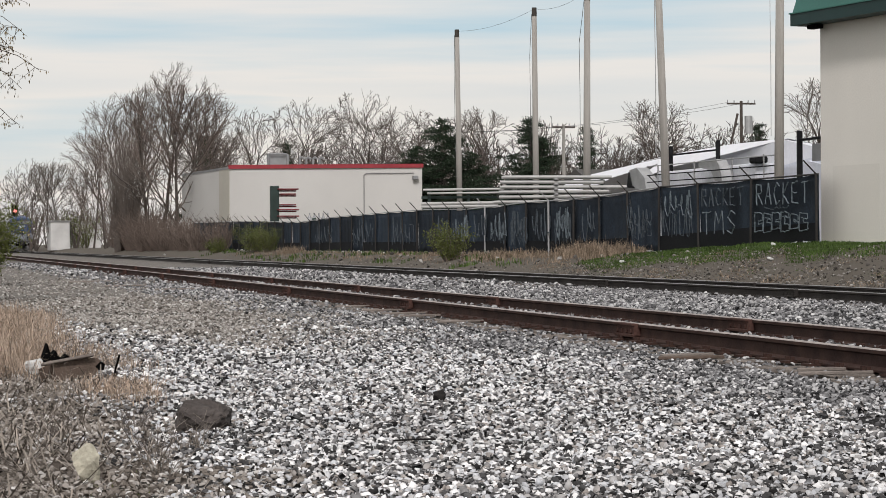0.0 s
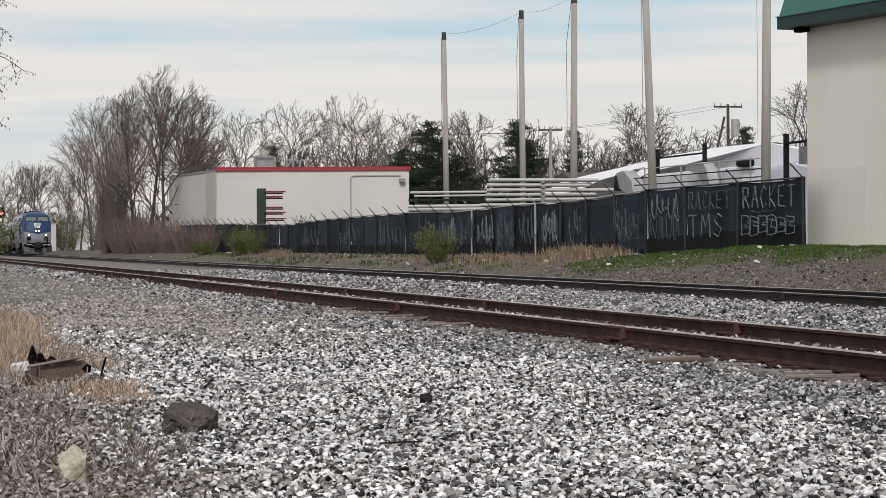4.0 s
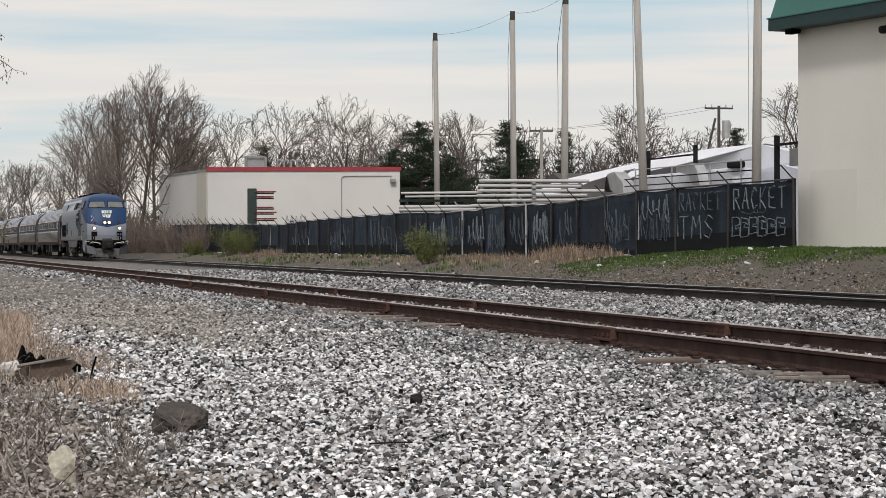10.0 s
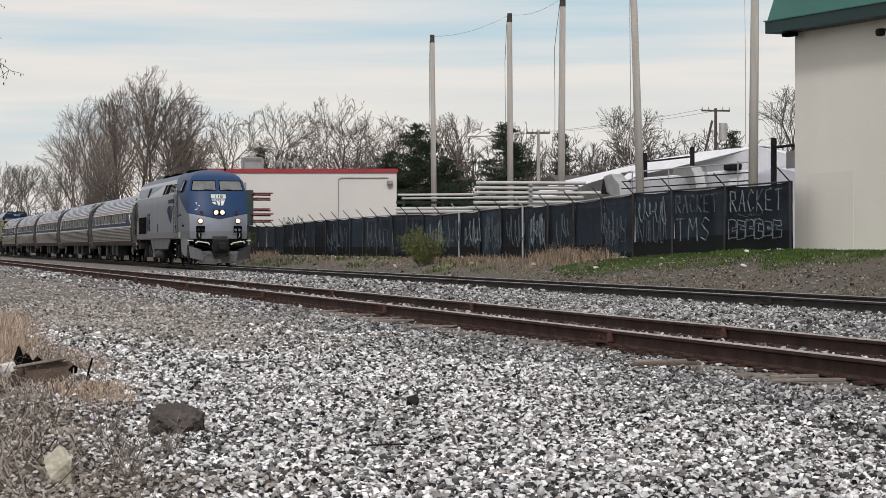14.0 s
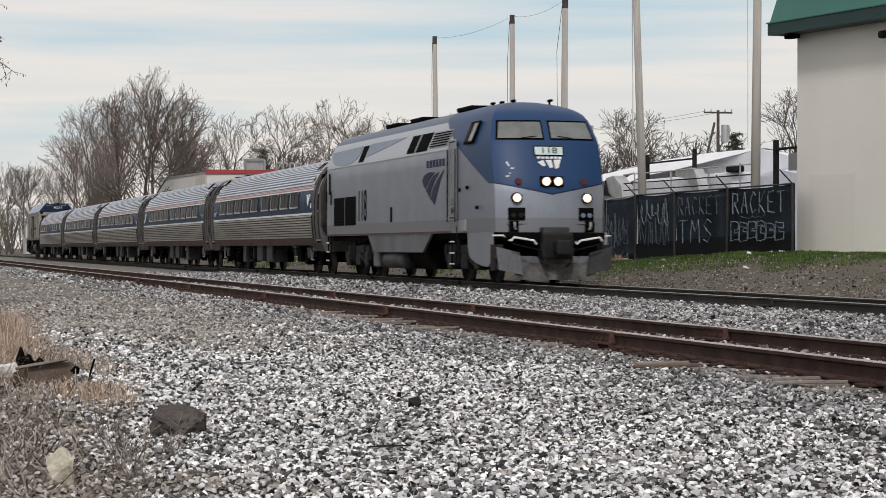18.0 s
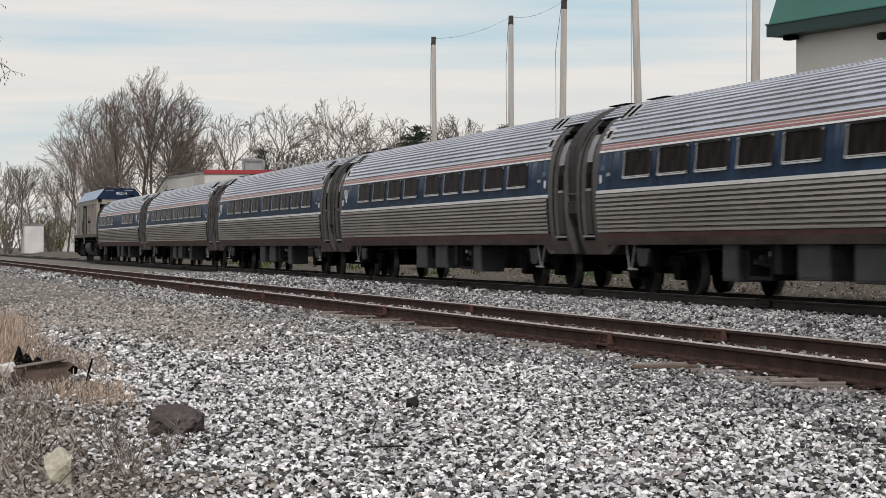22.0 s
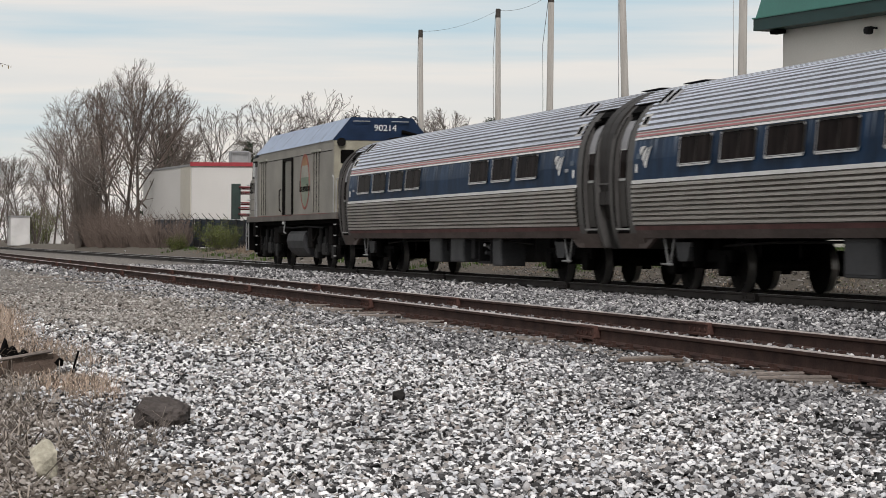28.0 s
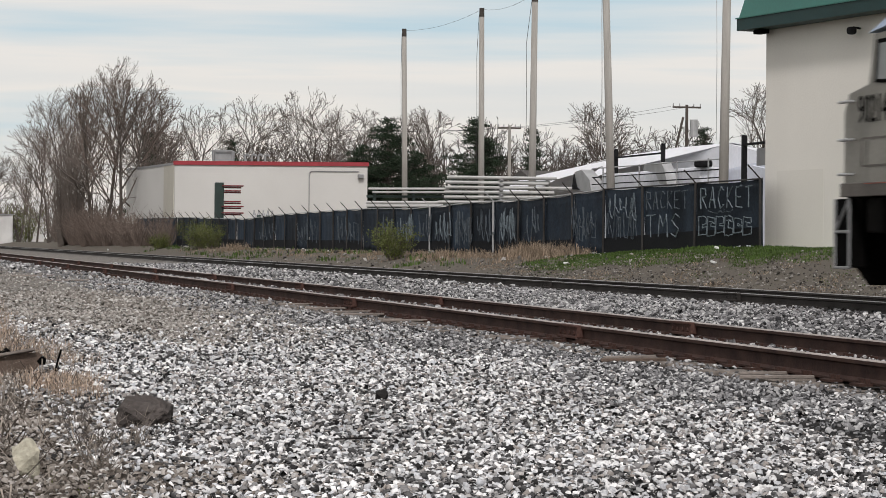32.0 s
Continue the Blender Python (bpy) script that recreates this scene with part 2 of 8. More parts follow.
DRYGRASS = mat("brown_dry_grass", (0.29, 0.225, 0.165), 0.9, 0, 0.3, 2, 9, 0, island=0.4)
DEADSTEM = mat("grey_dead_stems", (0.27, 0.235, 0.20), 0.9, 0, 0.3, 2, 9, 0, island=0.4)
GRASS = mat("spring_grass", (0.070, 0.112, 0.028), 0.8, 0, 0.35, 1.0, 9, 0, island=0.4)
STUCCO = mat("grey_stucco", (0.76, 0.73, 0.67), 0.85, 0, 0.08, 0.25, 25, 0.1)
CREAM = mat("cream_wall", (0.60, 0.585, 0.555), 0.85, 0, 0.07, 0.2, 18, 0.1)
TANWALL = mat("yellowed_wall", (0.55, 0.52, 0.45), 0.85, 0, 0.12, 0.2, 18, 0.1, (1, 1, 0.2))
REDTRIM = mat("red_roof_edge", (0.32, 0.035, 0.045), 0.5, 0, 0.15)
TEAL = mat("teal_metal_roof", (0.035, 0.155, 0.125), 0.45, 0.1, 0.12, 0.6, 20, 0.05)
TEALDARK = mat("teal_fascia", (0.006, 0.036, 0.034), 0.5, 0.1, 0.15)
PATCH = mat("repainted_stucco", (0.715, 0.685, 0.625), 0.85, 0, 0.05, 0.4, 25, 0.1)
POLE = mat("weathered_pole", (0.36, 0.34, 0.31), 0.85, 0, 0.15, 1.5, 30, 0.2, (4, 4, 0.3))
POLETOP = mat("dark_pole_cap", (0.07, 0.062, 0.055), 0.85, 0, 0.2)
MESH = mat("black_privacy_fabric", (0.022, 0.032, 0.046), 0.75, 0, 0.5, 0.8, 14, 0.2, obrand=0.45)
FENCEPOST = mat("dark_fence_post", (0.055, 0.052, 0.05), 0.6, 0.4, 0.3)
GALV = mat("galvanised_pipe", (0.45, 0.45, 0.45), 0.45, 0.5, 0.15)
CHALK = mat("pale_spray_paint", (0.165, 0.20, 0.22), 0.8, 0, 0.35, 8, 60, 0)
FAINT = mat("faded_spray_paint", (0.085, 0.102, 0.116), 0.8, 0, 0.3, 8, 60, 0)
WRAP = mat("white_plastic_wrap", (0.80, 0.80, 0.83), 0.4, 0, 0.08, 0.4, 6, 0.3)
WRAPBLUE = mat("bluish_plastic_wrap", (0.70, 0.72, 0.79), 0.4, 0, 0.1, 0.4, 6, 0.3)
PIPEWHITE = mat("pale_pipes", (0.45, 0.445, 0.43), 0.5, 0, 0.1, 2)
GREENSTEEL = mat("dark_green_steel", (0.035, 0.055, 0.048), 0.5, 0.2, 0.2)
REDARM = mat("dull_red_steel", (0.20, 0.045, 0.05), 0.6, 0.1, 0.25)
CONCRETE = mat("white_concrete", (0.62, 0.61, 0.59), 0.85, 0, 0.15, 0.6, 20, 0.15)
ROCK = mat("dark_grey_rock", (0.085, 0.073, 0.067), 0.85, 0, 0.3, 5, 40, 0.5)
DARKROCK = mat("blackish_stone", (0.022, 0.02, 0.019), 0.85, 0, 0.3, 5, 40, 0.4)
PALEROCK = mat("pale_lichened_block", (0.46, 0.43, 0.34), 0.9, 0, 0.3, 6, 50, 0.4)
WOODOLD = mat("rotten_board", (0.135, 0.10, 0.08), 0.9, 0, 0.3, 3, 50, 0.4, (6, 0.6, 1))
SHINGLE = mat("grey_shingles", (0.10, 0.095, 0.09), 0.9, 0, 0.2, 0.5, 6, 0.1)
WIRE = mat("black_cable", (0.03, 0.03, 0.03), 0.6, 0, 0.1)
PALESHEET = mat("pale_grey_sheeting", (0.72, 0.73, 0.77), 0.6, 0, 0.15, 0.5, 6, 0.2)
GREYBOX = mat("grey_sheet_metal", (0.30, 0.30, 0.30), 0.5, 0.3, 0.15)
# stainless steel again, bluer and paler: the roof's sky sheen put into the colour
ROOFSTEEL = mat("weathered_roof_steel", (0.60, 0.645, 0.735), 0.4, 0.8, 0.2, 0.8, 20, 0.05, (0.2, 1, 1))
BOXGREY = mat("dark_grey_equipment", (0.019, 0.019, 0.020), 0.75, 0.0, 0.3, 2, 30, 0.1, spec=0.06)
# darker than the ribs: shade in the side grooves, put into the colour
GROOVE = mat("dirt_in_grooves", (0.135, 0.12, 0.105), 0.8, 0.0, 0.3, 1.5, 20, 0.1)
TRUCKIRON = mat("oily_truck_iron", (0.016, 0.0157, 0.0155), 0.6, 0.0, 0.45, 3, 30, 0.2, spec=0.15)
UNITGREY = mat("grey_equipment_paint", (0.046, 0.047, 0.050), 0.6, 0.0, 0.3, 2, 30, 0.1, spec=0.2)
# likewise the shade in the roof grooves, as colour
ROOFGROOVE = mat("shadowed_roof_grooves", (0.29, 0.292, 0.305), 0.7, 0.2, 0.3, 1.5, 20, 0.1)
for sealed in (GLASS, NAVY):
    sealed.node_tree.nodes["Principled BSDF"].inputs["IOR"].default_value = 1.15

# ---- ground ----
FENCE_Y = 21.8
BANK = [(-3000, 0.2), (-140, 0.33), (-75, 0.33), (-66, 0.45), (-60, 0.60), (-55, 0.72), (-20, 0.80), (3000, 0.8)]


def ground_z(x, y):
    z = -0.22
    k = min(1.0, max(0.0, (y - 17.4) / 3.6))
    k = k * k * (3 - 2 * k)
    z += k * (lerp_table(BANK, x) + 0.22)
    if y < 2.4 and x > -40:
        z += 0.06 * min(1.0, (2.4 - y) / 1.5) * noise.noise((x * 0.5, y * 0.5, 3.0))
    if 17.0 < y < 21.4 and -110 < x < -20:
        z += 0.07 * noise.noise((x * 0.55, y * 1.3, 5.0)) * min(1.0, (y - 17.0) * 2)
    return z + 0.015 * noise.noise((x * 0.7, y * 0.7, 0.0))


def spread(a, b, lo, hi, fine, coarse):
    out, v = [], a
    while v < b:
        out.append(v)
        gap = max(lo - v, v - hi, 0)
        v += min(coarse, fine + gap * 0.25)
    return out + [b]


def gravel_or_soil():
    # near-black base: the shade between the loose stones, put into the colour
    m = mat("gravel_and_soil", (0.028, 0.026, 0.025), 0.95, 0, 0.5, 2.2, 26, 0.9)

    def soil(nt, x, y, z):
        n = calc(nt, "MULTIPLY", calc(nt, "SUBTRACT", noise_of(nt, 0.5), 0.5), 5.0)
        return calc(nt, "MINIMUM", calc(nt, "MAXIMUM", calc(nt, "MULTIPLY", calc(nt, "SUBTRACT", calc(nt, "MULTIPLY_ADD", n, 0.25, y), 17.0), 1.5), 0.0), 1.0)

    def grass(nt, x, y, z):
        n = calc(nt, "MULTIPLY", calc(nt, "SUBTRACT", noise_of(nt, 0.35), 0.5), 2.4)
        a = calc(nt, "GREATER_THAN", calc(nt, "SUBTRACT", calc(nt, "ADD", y, n), calc(nt, "MULTIPLY_ADD", x, 0.08, 5.0)), 19.35)
        b = calc(nt, "GREATER_THAN", calc(nt, "ADD", x, calc(nt, "MULTIPLY", n, 3.0)), -64.0)
        return calc(nt, "MULTIPLY", a, b)

    def dirt(nt, x, y, z):
        n = calc(nt, "MULTIPLY", calc(nt, "SUBTRACT", noise_of(nt, 0.6), 0.5), 3.5)
        return calc(nt, "MULTIPLY", calc(nt, "LESS_THAN", calc(nt, "MULTIPLY_ADD", n, 0.3, y), 1.3), 0.85)
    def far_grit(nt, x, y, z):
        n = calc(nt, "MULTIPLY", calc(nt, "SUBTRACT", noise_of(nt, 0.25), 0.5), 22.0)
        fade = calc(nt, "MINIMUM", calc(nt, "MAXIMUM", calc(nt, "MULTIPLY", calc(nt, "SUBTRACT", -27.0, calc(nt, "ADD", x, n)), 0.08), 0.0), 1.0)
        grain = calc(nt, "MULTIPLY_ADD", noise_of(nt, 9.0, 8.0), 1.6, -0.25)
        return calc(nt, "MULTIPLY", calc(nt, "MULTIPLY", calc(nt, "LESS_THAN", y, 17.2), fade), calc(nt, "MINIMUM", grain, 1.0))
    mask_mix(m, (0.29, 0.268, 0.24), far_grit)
    mask_mix(m, (0.115, 0.101, 0.084), soil)
    mask_mix(m, (0.055, 0.085, 0.022), grass)
    return mask_mix(m, (0.085, 0.068, 0.054), dirt)


xs = spread(-3000, 3000, -90, 5, 0.5, 400)
ys = spread(-3000, 3000, -2, 24, 0.4, 400)
g_verts = [(x, y, ground_z(x, y)) for x in xs for y in ys]
g_faces = [(i * len(ys) + j, (i + 1) * len(ys) + j, (i + 1) * len(ys) + j + 1, i * len(ys) + j + 1) for i in range(len(xs) - 1) for j in range(len(ys) - 1)]
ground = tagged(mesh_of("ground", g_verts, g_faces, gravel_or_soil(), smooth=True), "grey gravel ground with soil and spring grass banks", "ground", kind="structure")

# ---- the two tracks ----
RAIL = [(-0.07, -0.17), (0.07, -0.17), (0.07, -0.155), (0.012, -0.135), (0.009, -0.05), (0.036, -0.035), (0.036, -0.008), (0.028, 0.0), (-0.028, 0.0), (-0.036, -0.008), (-0.036, -0.035), (-0.009, -0.05), (-0.012, -0.135), (-0.07, -0.155)]


def siding_y(x):
    return 8.12 - 0.0021 * max(0.0, x + 36) ** 1.5 * 0.55


def rail(name, y_of, side, x0, x1, step, body, head, parent, label):
    bm = bmesh.new()
    rings, x = [], x0
    while x <= x1 + 0.01:
        rings.append([bm.verts.new((x, y_of(x) + side * 0.7535 + p[0], p[1])) for p in RAIL])
        x += step
    k = len(RAIL)
    for a, b in zip(rings, rings[1:]):
        for i in range(k):
            f = bm.faces.new((a[i], b[i], b[(i + 1) % k], a[(i + 1) % k]))
            f.material_index = 1 if i in (6, 7, 8) else 0
    bm.faces.new(rings[0])
    bm.faces.new(rings[-1][::-1])
    return part(name, bm, [body, head], parent, label)


def track(name, y_of, x0, x1, step, body, head, label, tie_lift, joints):
    t = thing(name, Matrix(), label, "railway track", kind="structure")
    for side in (-1, 1):
        rail("rail", y_of, side, x0, x1, step, body, head, t, "")
    bm = box(bmesh.new(), (0, -0.01, 0.01), (0.62, 0.075, 0.12), 0.012)
    box(bm, (0, -0.02, 0.066), (0.62, 0.10, 0.024), 0.006)
    box(bm, (0, -0.028, -0.045), (0.60, 0.075, 0.03), 0.006)
    for k in (-0.23, -0.08, 0.08, 0.23):
        rod(bm, (k, -0.02, 0.0), (k, -0.062, 0.0), 0.022, 0.022, 6)
    bar = part("joint_bar", bm, JOINTRUST if body is RUST else body, t)
    first = True
    for side, start in ((-1, joints[0]), (1, joints[1])):
        for n in range(9):
            x = start - n * 10.9
            m = pose(x, y_of(x) + side * 0.7535 - 0.034, -0.08)
            if first:
                bar.matrix_basis, first = m, False
            else:
                again(bar, t, m)
    tie = part("tie", a_box((0, 0, -0.12), (0.23, 2.6, 0.18), 0.015), TIE, t)
    pb = a_box((0, 0, 0), (0.18, 0.34, 0.02))
    for k in (-0.05, 0.05):
        for q in (-0.095, 0.095):
            box(pb, (k, q, 0.022), (0.03, 0.032, 0.04))
    plate = part("tie_plate", pb, body, t)
    n, x = 0, -12.0
    rng = random.Random(5)
    while n < 150 and x > x0:
        lift = tie_lift - 0.150 + rng.uniform(-0.02, 0.01)
        m = pose(x, y_of(x) + rng.uniform(-0.06, 0.06), lift, 0, 0, rng.uniform(-1.5, 1.5))
        if n == 0:
            tie.matrix_basis = m
        else:
            again(tie, t, m)
        for side in (-1, 1):
            pm = pose(x, y_of(x) + side * 0.7535, -0.172)
            if n == 0 and side < 0:
                plate.matrix_basis = pm
            else:
                again(plate, t, pm)
        n, x = n + 1, x - 0.53
    return t


MAIN_Y = 15.65
track("main_track", lambda x: MAIN_Y, -700, 200, 20.0, IRONRAIL, RAILTOP, "main railway track on grey ballast with shiny rails", 0.0, (-27.0, -33.0))
track("siding_track", siding_y, -300, 12, 3.0, RUST, RUSTTOP, "rusty brown disused siding track on grey ballast", -0.01, (-23.03, -23.83))


# ---- loose ballast stones ----
def stones(name, zones, label, material, seed, keep):
    """Crushed stone: flat angular chips, widest at half height, lying tipped on one another."""
    rng = np.random.default_rng(seed)
    chip = np.array([(0.95, 0.55, -0.6), (-0.55, 0.95, -0.6), (-0.95, -0.55, -0.6), (0.55, -0.95, -0.6), (0.75, 0.3, 0.75), (-0.3, 0.75, 0.75), (-0.75, -0.3, 0.75), (0.3, -0.75, 0.75)])
    tri = np.array([(4, 5, 6), (4, 6, 7), (0, 1, 5), (0, 5, 4), (1, 2, 6), (1, 6, 5), (2, 3, 7), (2, 7, 6), (3, 0, 4), (3, 4, 7)])
    V, T, base = [], [], 0
    for x0, x1, y0, y1, per, size, z in zones:
        n = int((x1 - x0) * (y1 - y0) * per)
        c = np.stack([rng.uniform(x0, x1, n), rng.uniform(y0, y1, n), rng.uniform(-1.0, 1.0, n) * size * 0.62 + (0.0 if z is None else z)], 1)
        c = c[rng.random(n) < keep(c[:, 0], c[:, 1])]
        n = len(c)
        s = size * 0.64 * rng.uniform(0.42, 1.0, (n, 1)) ** 1.2 * rng.uniform(0.65, 1.0, (n, 3)) * np.array([1.05, 0.78, 0.50])
        v = chip[None] * (1 + rng.uniform(-0.2, 0.15, (n, 8, 1))) + rng.uniform(-0.26, 0.26, (n, 8, 3))
        v = v * s[:, None, :]
        q = rng.normal(size=(n, 4)) * np.array([1.6, 0.32, 0.32, 1.6])
        q /= np.linalg.norm(q, axis=1, keepdims=True)
        w, a, b, d = q.T
        R = np.stack([1 - 2 * (b * b + d * d), 2 * (a * b - d * w), 2 * (a * d + b * w), 2 * (a * b + d * w), 1 - 2 * (a * a + d * d), 2 * (b * d - a * w), 2 * (a * d - b * w), 2 * (b * d + a * w), 1 - 2 * (a * a + b * b)], 1).reshape(n, 3, 3)
        v = np.einsum("nij,nkj->nki", R, v) + c[:, None, :]
        if z is None:
            v[:, :, 2] += np.array([ground_z(a_, b_) for a_, b_ in c[:, :2]])[:, None]
        V.append(v.reshape(-1, 3))
        T.append((tri[None] + (np.arange(n) * 8)[:, None, None] + base).reshape(-1, 3))
        base += n * 8
    V, T = np.concatenate(V), np.concatenate(T)
    me = bpy.data.meshes.new(name)
    me.vertices.add(len(V))
    me.vertices.foreach_set("co", V.astype(np.float32).ravel())
    me.loops.add(len(T) * 3)
    me.loops.foreach_set("vertex_index", T.astype(np.int32).ravel())
    me.polygons.add(len(T))
    me.polygons.foreach_set("loop_start", np.arange(0, len(T) * 3, 3, dtype=np.int32))
    me.update(calc_edges=True)
    me.materials.append(material)
    return tagged(new(name, me), label, "gravel", kind="stuff")


def stone_material(name, shades):
    m = bpy.data.materials.new(name)
    m.use_nodes = True
    nt = m.node_tree
    b = nt.nodes["Principled BSDF"]
    b.inputs["Roughness"].default_value = 0.9
    b.inputs["Specular IOR Level"].default_value = 0.06
    g = nt.nodes.new("ShaderNodeNewGeometry")
    r = nt.nodes.new("ShaderNodeValToRGB")
    cr = r.color_ramp
    cr.elements[0].position, cr.elements[0].color = 0.0, (*shades[0][1], 1)
    cr.elements[1].position, cr.elements[1].color = 1.0, (*shades[-1][1], 1)
    for p, c in shades[1:-1]:
        cr.elements.new(p).color = (*c, 1)
    nt.links.new(g.outputs["Random Per Island"], r.inputs[0])
    k = nt.nodes.new("ShaderNodeMix")
    k.data_type, k.blend_type = "RGBA", "MULTIPLY"
    k.inputs[0].default_value = 1
    fr = nt.nodes.new("ShaderNodeMapRange")
    fr.inputs["To Min"].default_value, fr.inputs["To Max"].default_value = 0.7, 1.3
    nt.links.new(noise_of(nt, 60, 3), fr.inputs["Value"])
    wide = nt.nodes.new("ShaderNodeMapRange")
    wide.inputs["From Min"].default_value, wide.inputs["From Max"].default_value = 0.35, 0.65
    wide.inputs["To Min"].default_value, wide.inputs["To Max"].default_value = 0.84, 1.12
    nt.links.new(noise_of(nt, 0.45, 3), wide.inputs["Value"])
    nt.links.new(r.outputs[0], k.inputs[6])
    nt.links.new(calc(nt, "MULTIPLY", fr.outputs[0], wide.outputs[0]), k.inputs[7])
    nt.links.new(k.outputs[2], b.inputs["Base Color"])
    return m


STONE = stone_material("crushed_stone", ((0, (0.018, 0.017, 0.017)), (0.22, (0.088, 0.086, 0.086)), (0.38, (0.26, 0.253, 0.25)), (0.46, (0.34, 0.303, 0.275)), (0.56, (0.47, 0.46, 0.455)), (0.66, (0.52, 0.53, 0.552)), (0.84, (0.77, 0.757, 0.745)), (1, (0.95, 0.935, 0.92))))
OLDSTONE = stone_material("old_dirty_stone", ((0, (0.035, 0.035, 0.036)), (0.25, (0.135, 0.133, 0.135)), (0.6, (0.29, 0.285, 0.287)), (0.88, (0.49, 0.482, 0.478)), (1, (0.70, 0.69, 0.68))))
GRIT = stone_material("dusty_brown_grit", ((0, (0.13, 0.115, 0.10)), (0.3, (0.27, 0.245, 0.22)), (0.7, (0.37, 0.345, 0.315)), (1, (0.55, 0.53, 0.50))))
DIRTSTONE = stone_material("stones_in_dark_soil", ((0, (0.06, 0.05, 0.043)), (0.35, (0.18, 0.157, 0.135)), (0.7, (0.29, 0.262, 0.235)), (0.9, (0.46, 0.43, 0.40)), (1, (0.64, 0.62, 0.60))))
BANKSTONE = stone_material("dull_bank_gravel", ((0, (0.03, 0.027, 0.024)), (0.4, (0.12, 0.109, 0.098)), (0.8, (0.24, 0.224, 0.205)), (1, (0.44, 0.42, 0.39))))
Z0 = -0.210


def seam_edge(x):
    return 5.5 + 0.4 * np.sin(x * 0.9) + 0.25 * np.sin(x * 2.3 + 1.0)


def in_clean(x, y):
    far = np.clip((x + 31.0 + 3.0 * np.sin(y * 1.3) + 1.2 * np.sin(y * 3.1)) / 9.0, 0, 1)
    return np.clip((seam_edge(x) + 0.8 - y) / 1.6, 0, 1) * far * np.clip((y - 0.95 - 0.2 * np.sin(x * 1.7) - 0.12 * np.sin(x * 4.1)) / 1.0, 0, 1)


def in_dirty(x, y):
    return (1 - np.clip((x + 31.0 + 3.0 * np.sin(y * 1.3) + 1.2 * np.sin(y * 3.1)) / 9.0, 0, 1)) * np.clip((seam_edge(x) + 0.8 - y) / 1.6, 0, 1)


def in_old(x, y):
    bare = np.where((y > 6.55) & (y < 7.3) & (x > -40) & (x < -15), 0.22 + 0.3 * np.sin(x * 1.9) ** 2, 1.0)
    return np.where(y > 7.3, 1.0, bare * (1 - np.clip((seam_edge(x) + 0.8 - y) / 1.6, 0, 1)))


def in_soil(x, y):
    return 1 - np.clip((y - 0.95 - 0.2 * np.sin(x * 1.7) - 0.12 * np.sin(x * 4.1)) / 1.0, 0, 1)


stones("ballast_stones", [
    (-13, -8.8, 0.5, 5.2, 1850, 0.042, Z0), (-16, -13, 0.6, 6.8, 1500, 0.044, Z0), (-19, -16, 0.6, 7.0, 1180, 0.047, Z0), (-22, -19, 0.7, 7.0, 880, 0.051, Z0), (-26, -22, 0.8, 7.0, 600, 0.056, Z0), (-34, -26, 0.9, 7.0, 380, 0.064, Z0),
], "loose crushed grey and white stone ballast", STONE, 3, in_clean)
stones("dirty_gravel", [
    (-26, -22, 0.8, 7.0, 420, 0.052, Z0), (-34, -26, 0.9, 7.0, 330, 0.055, Z0), (-46, -34, 0.9, 7.0, 130, 0.068, Z0), (-70, -46, 1.6, 7.0, 26, 0.07, Z0 - 0.005), (-120, -70, 2.6, 7.0, 5, 0.10, Z0 - 0.005),
], "small brownish gravel trodden into dry soil", GRIT, 4, in_dirty)
stones("bank_gravel", [(-66, -30, 17.2, 20.4, 110, 0.065, None), (-110, -66, 17.2, 20.0, 9, 0.08, None)], "fine dark brownish gravel on the soil bank", BANKSTONE, 7, lambda x, y: np.clip((20.4 + 0.4 * np.sin(x * 1.3) - y) / 1.5, 0.1, 1))
stones("soil_clods", [(-66, -32, 17.6, 20.3, 9, 0.11, None), (-130, -66, 17.6, 21.0, 2, 0.2, None)], "crumbled brown soil clods on the bank", BANKSTONE, 8, lambda x, y: np.clip(0.5 + np.sin(x * 0.8) * np.sin(y * 2.1 + x * 0.3), 0.1, 1))
stones("soil_stones", [(-14, -8.8, 0.3, 2.2, 900, 0.038, Z0), (-24, -14, 0.4, 2.2, 560, 0.044, Z0), (-34, -24, 0.8, 2.2, 160, 0.05, Z0)], "stones half buried in dark brown soil", DIRTSTONE, 6, in_soil)
stones("old_ballast", [
    (-13, -10.5, 4.6, 6.4, 900, 0.046, Z0), (-22, -13, 4.6, 7.2, 760, 0.048, Z0), (-28, -22, 4.6, 7.2, 480, 0.053, Z0), (-36, -28, 4.6, 7.2, 240, 0.06, Z0), (-60, -36, 5.0, 7.2, 110, 0.075, Z0), (-130, -60, 5.0, 7.3, 18, 0.13, Z0),
    (-34, -14, 7.5, 8.85, 380, 0.06, Z0 + 0.03), (-70, -34, 7.5, 8.85, 130, 0.085, Z0 + 0.03),
    (-50, -22, 9.1, 14.7, 130, 0.076, Z0 + 0.03), (-95, -50, 9.1, 14.7, 38, 0.11, Z0 + 0.03), (-60, -28, 15.1, 17.4, 110, 0.08, Z0 + 0.03),
], "older dirty grey stone ballast along the tracks", OLDSTONE, 5, in_old)


# ---- fence ----
TOPLINE = [(-178, 2.40), (-165, 2.34), (-150, 2.24), (-139, 2.10), (-128, 1.98), (-118, 2.14), (-104.6, 2.19), (-97, 2.20), (-89.5, 2.10), (-80.3, 2.22), (-74.6, 2.22), (-71, 2.26), (-66, 2.40), (-50, 2.43)]
DARKFABRIC = mat("black_fabric_strip", (0.009, 0.010, 0.012), 0.8, 0, 0.3, 1.0, 14, 0.2)
fence = thing("fence", Matrix(), "sagging black fabric covered chain-link fence with pale graffiti", "fence", kind="structure")
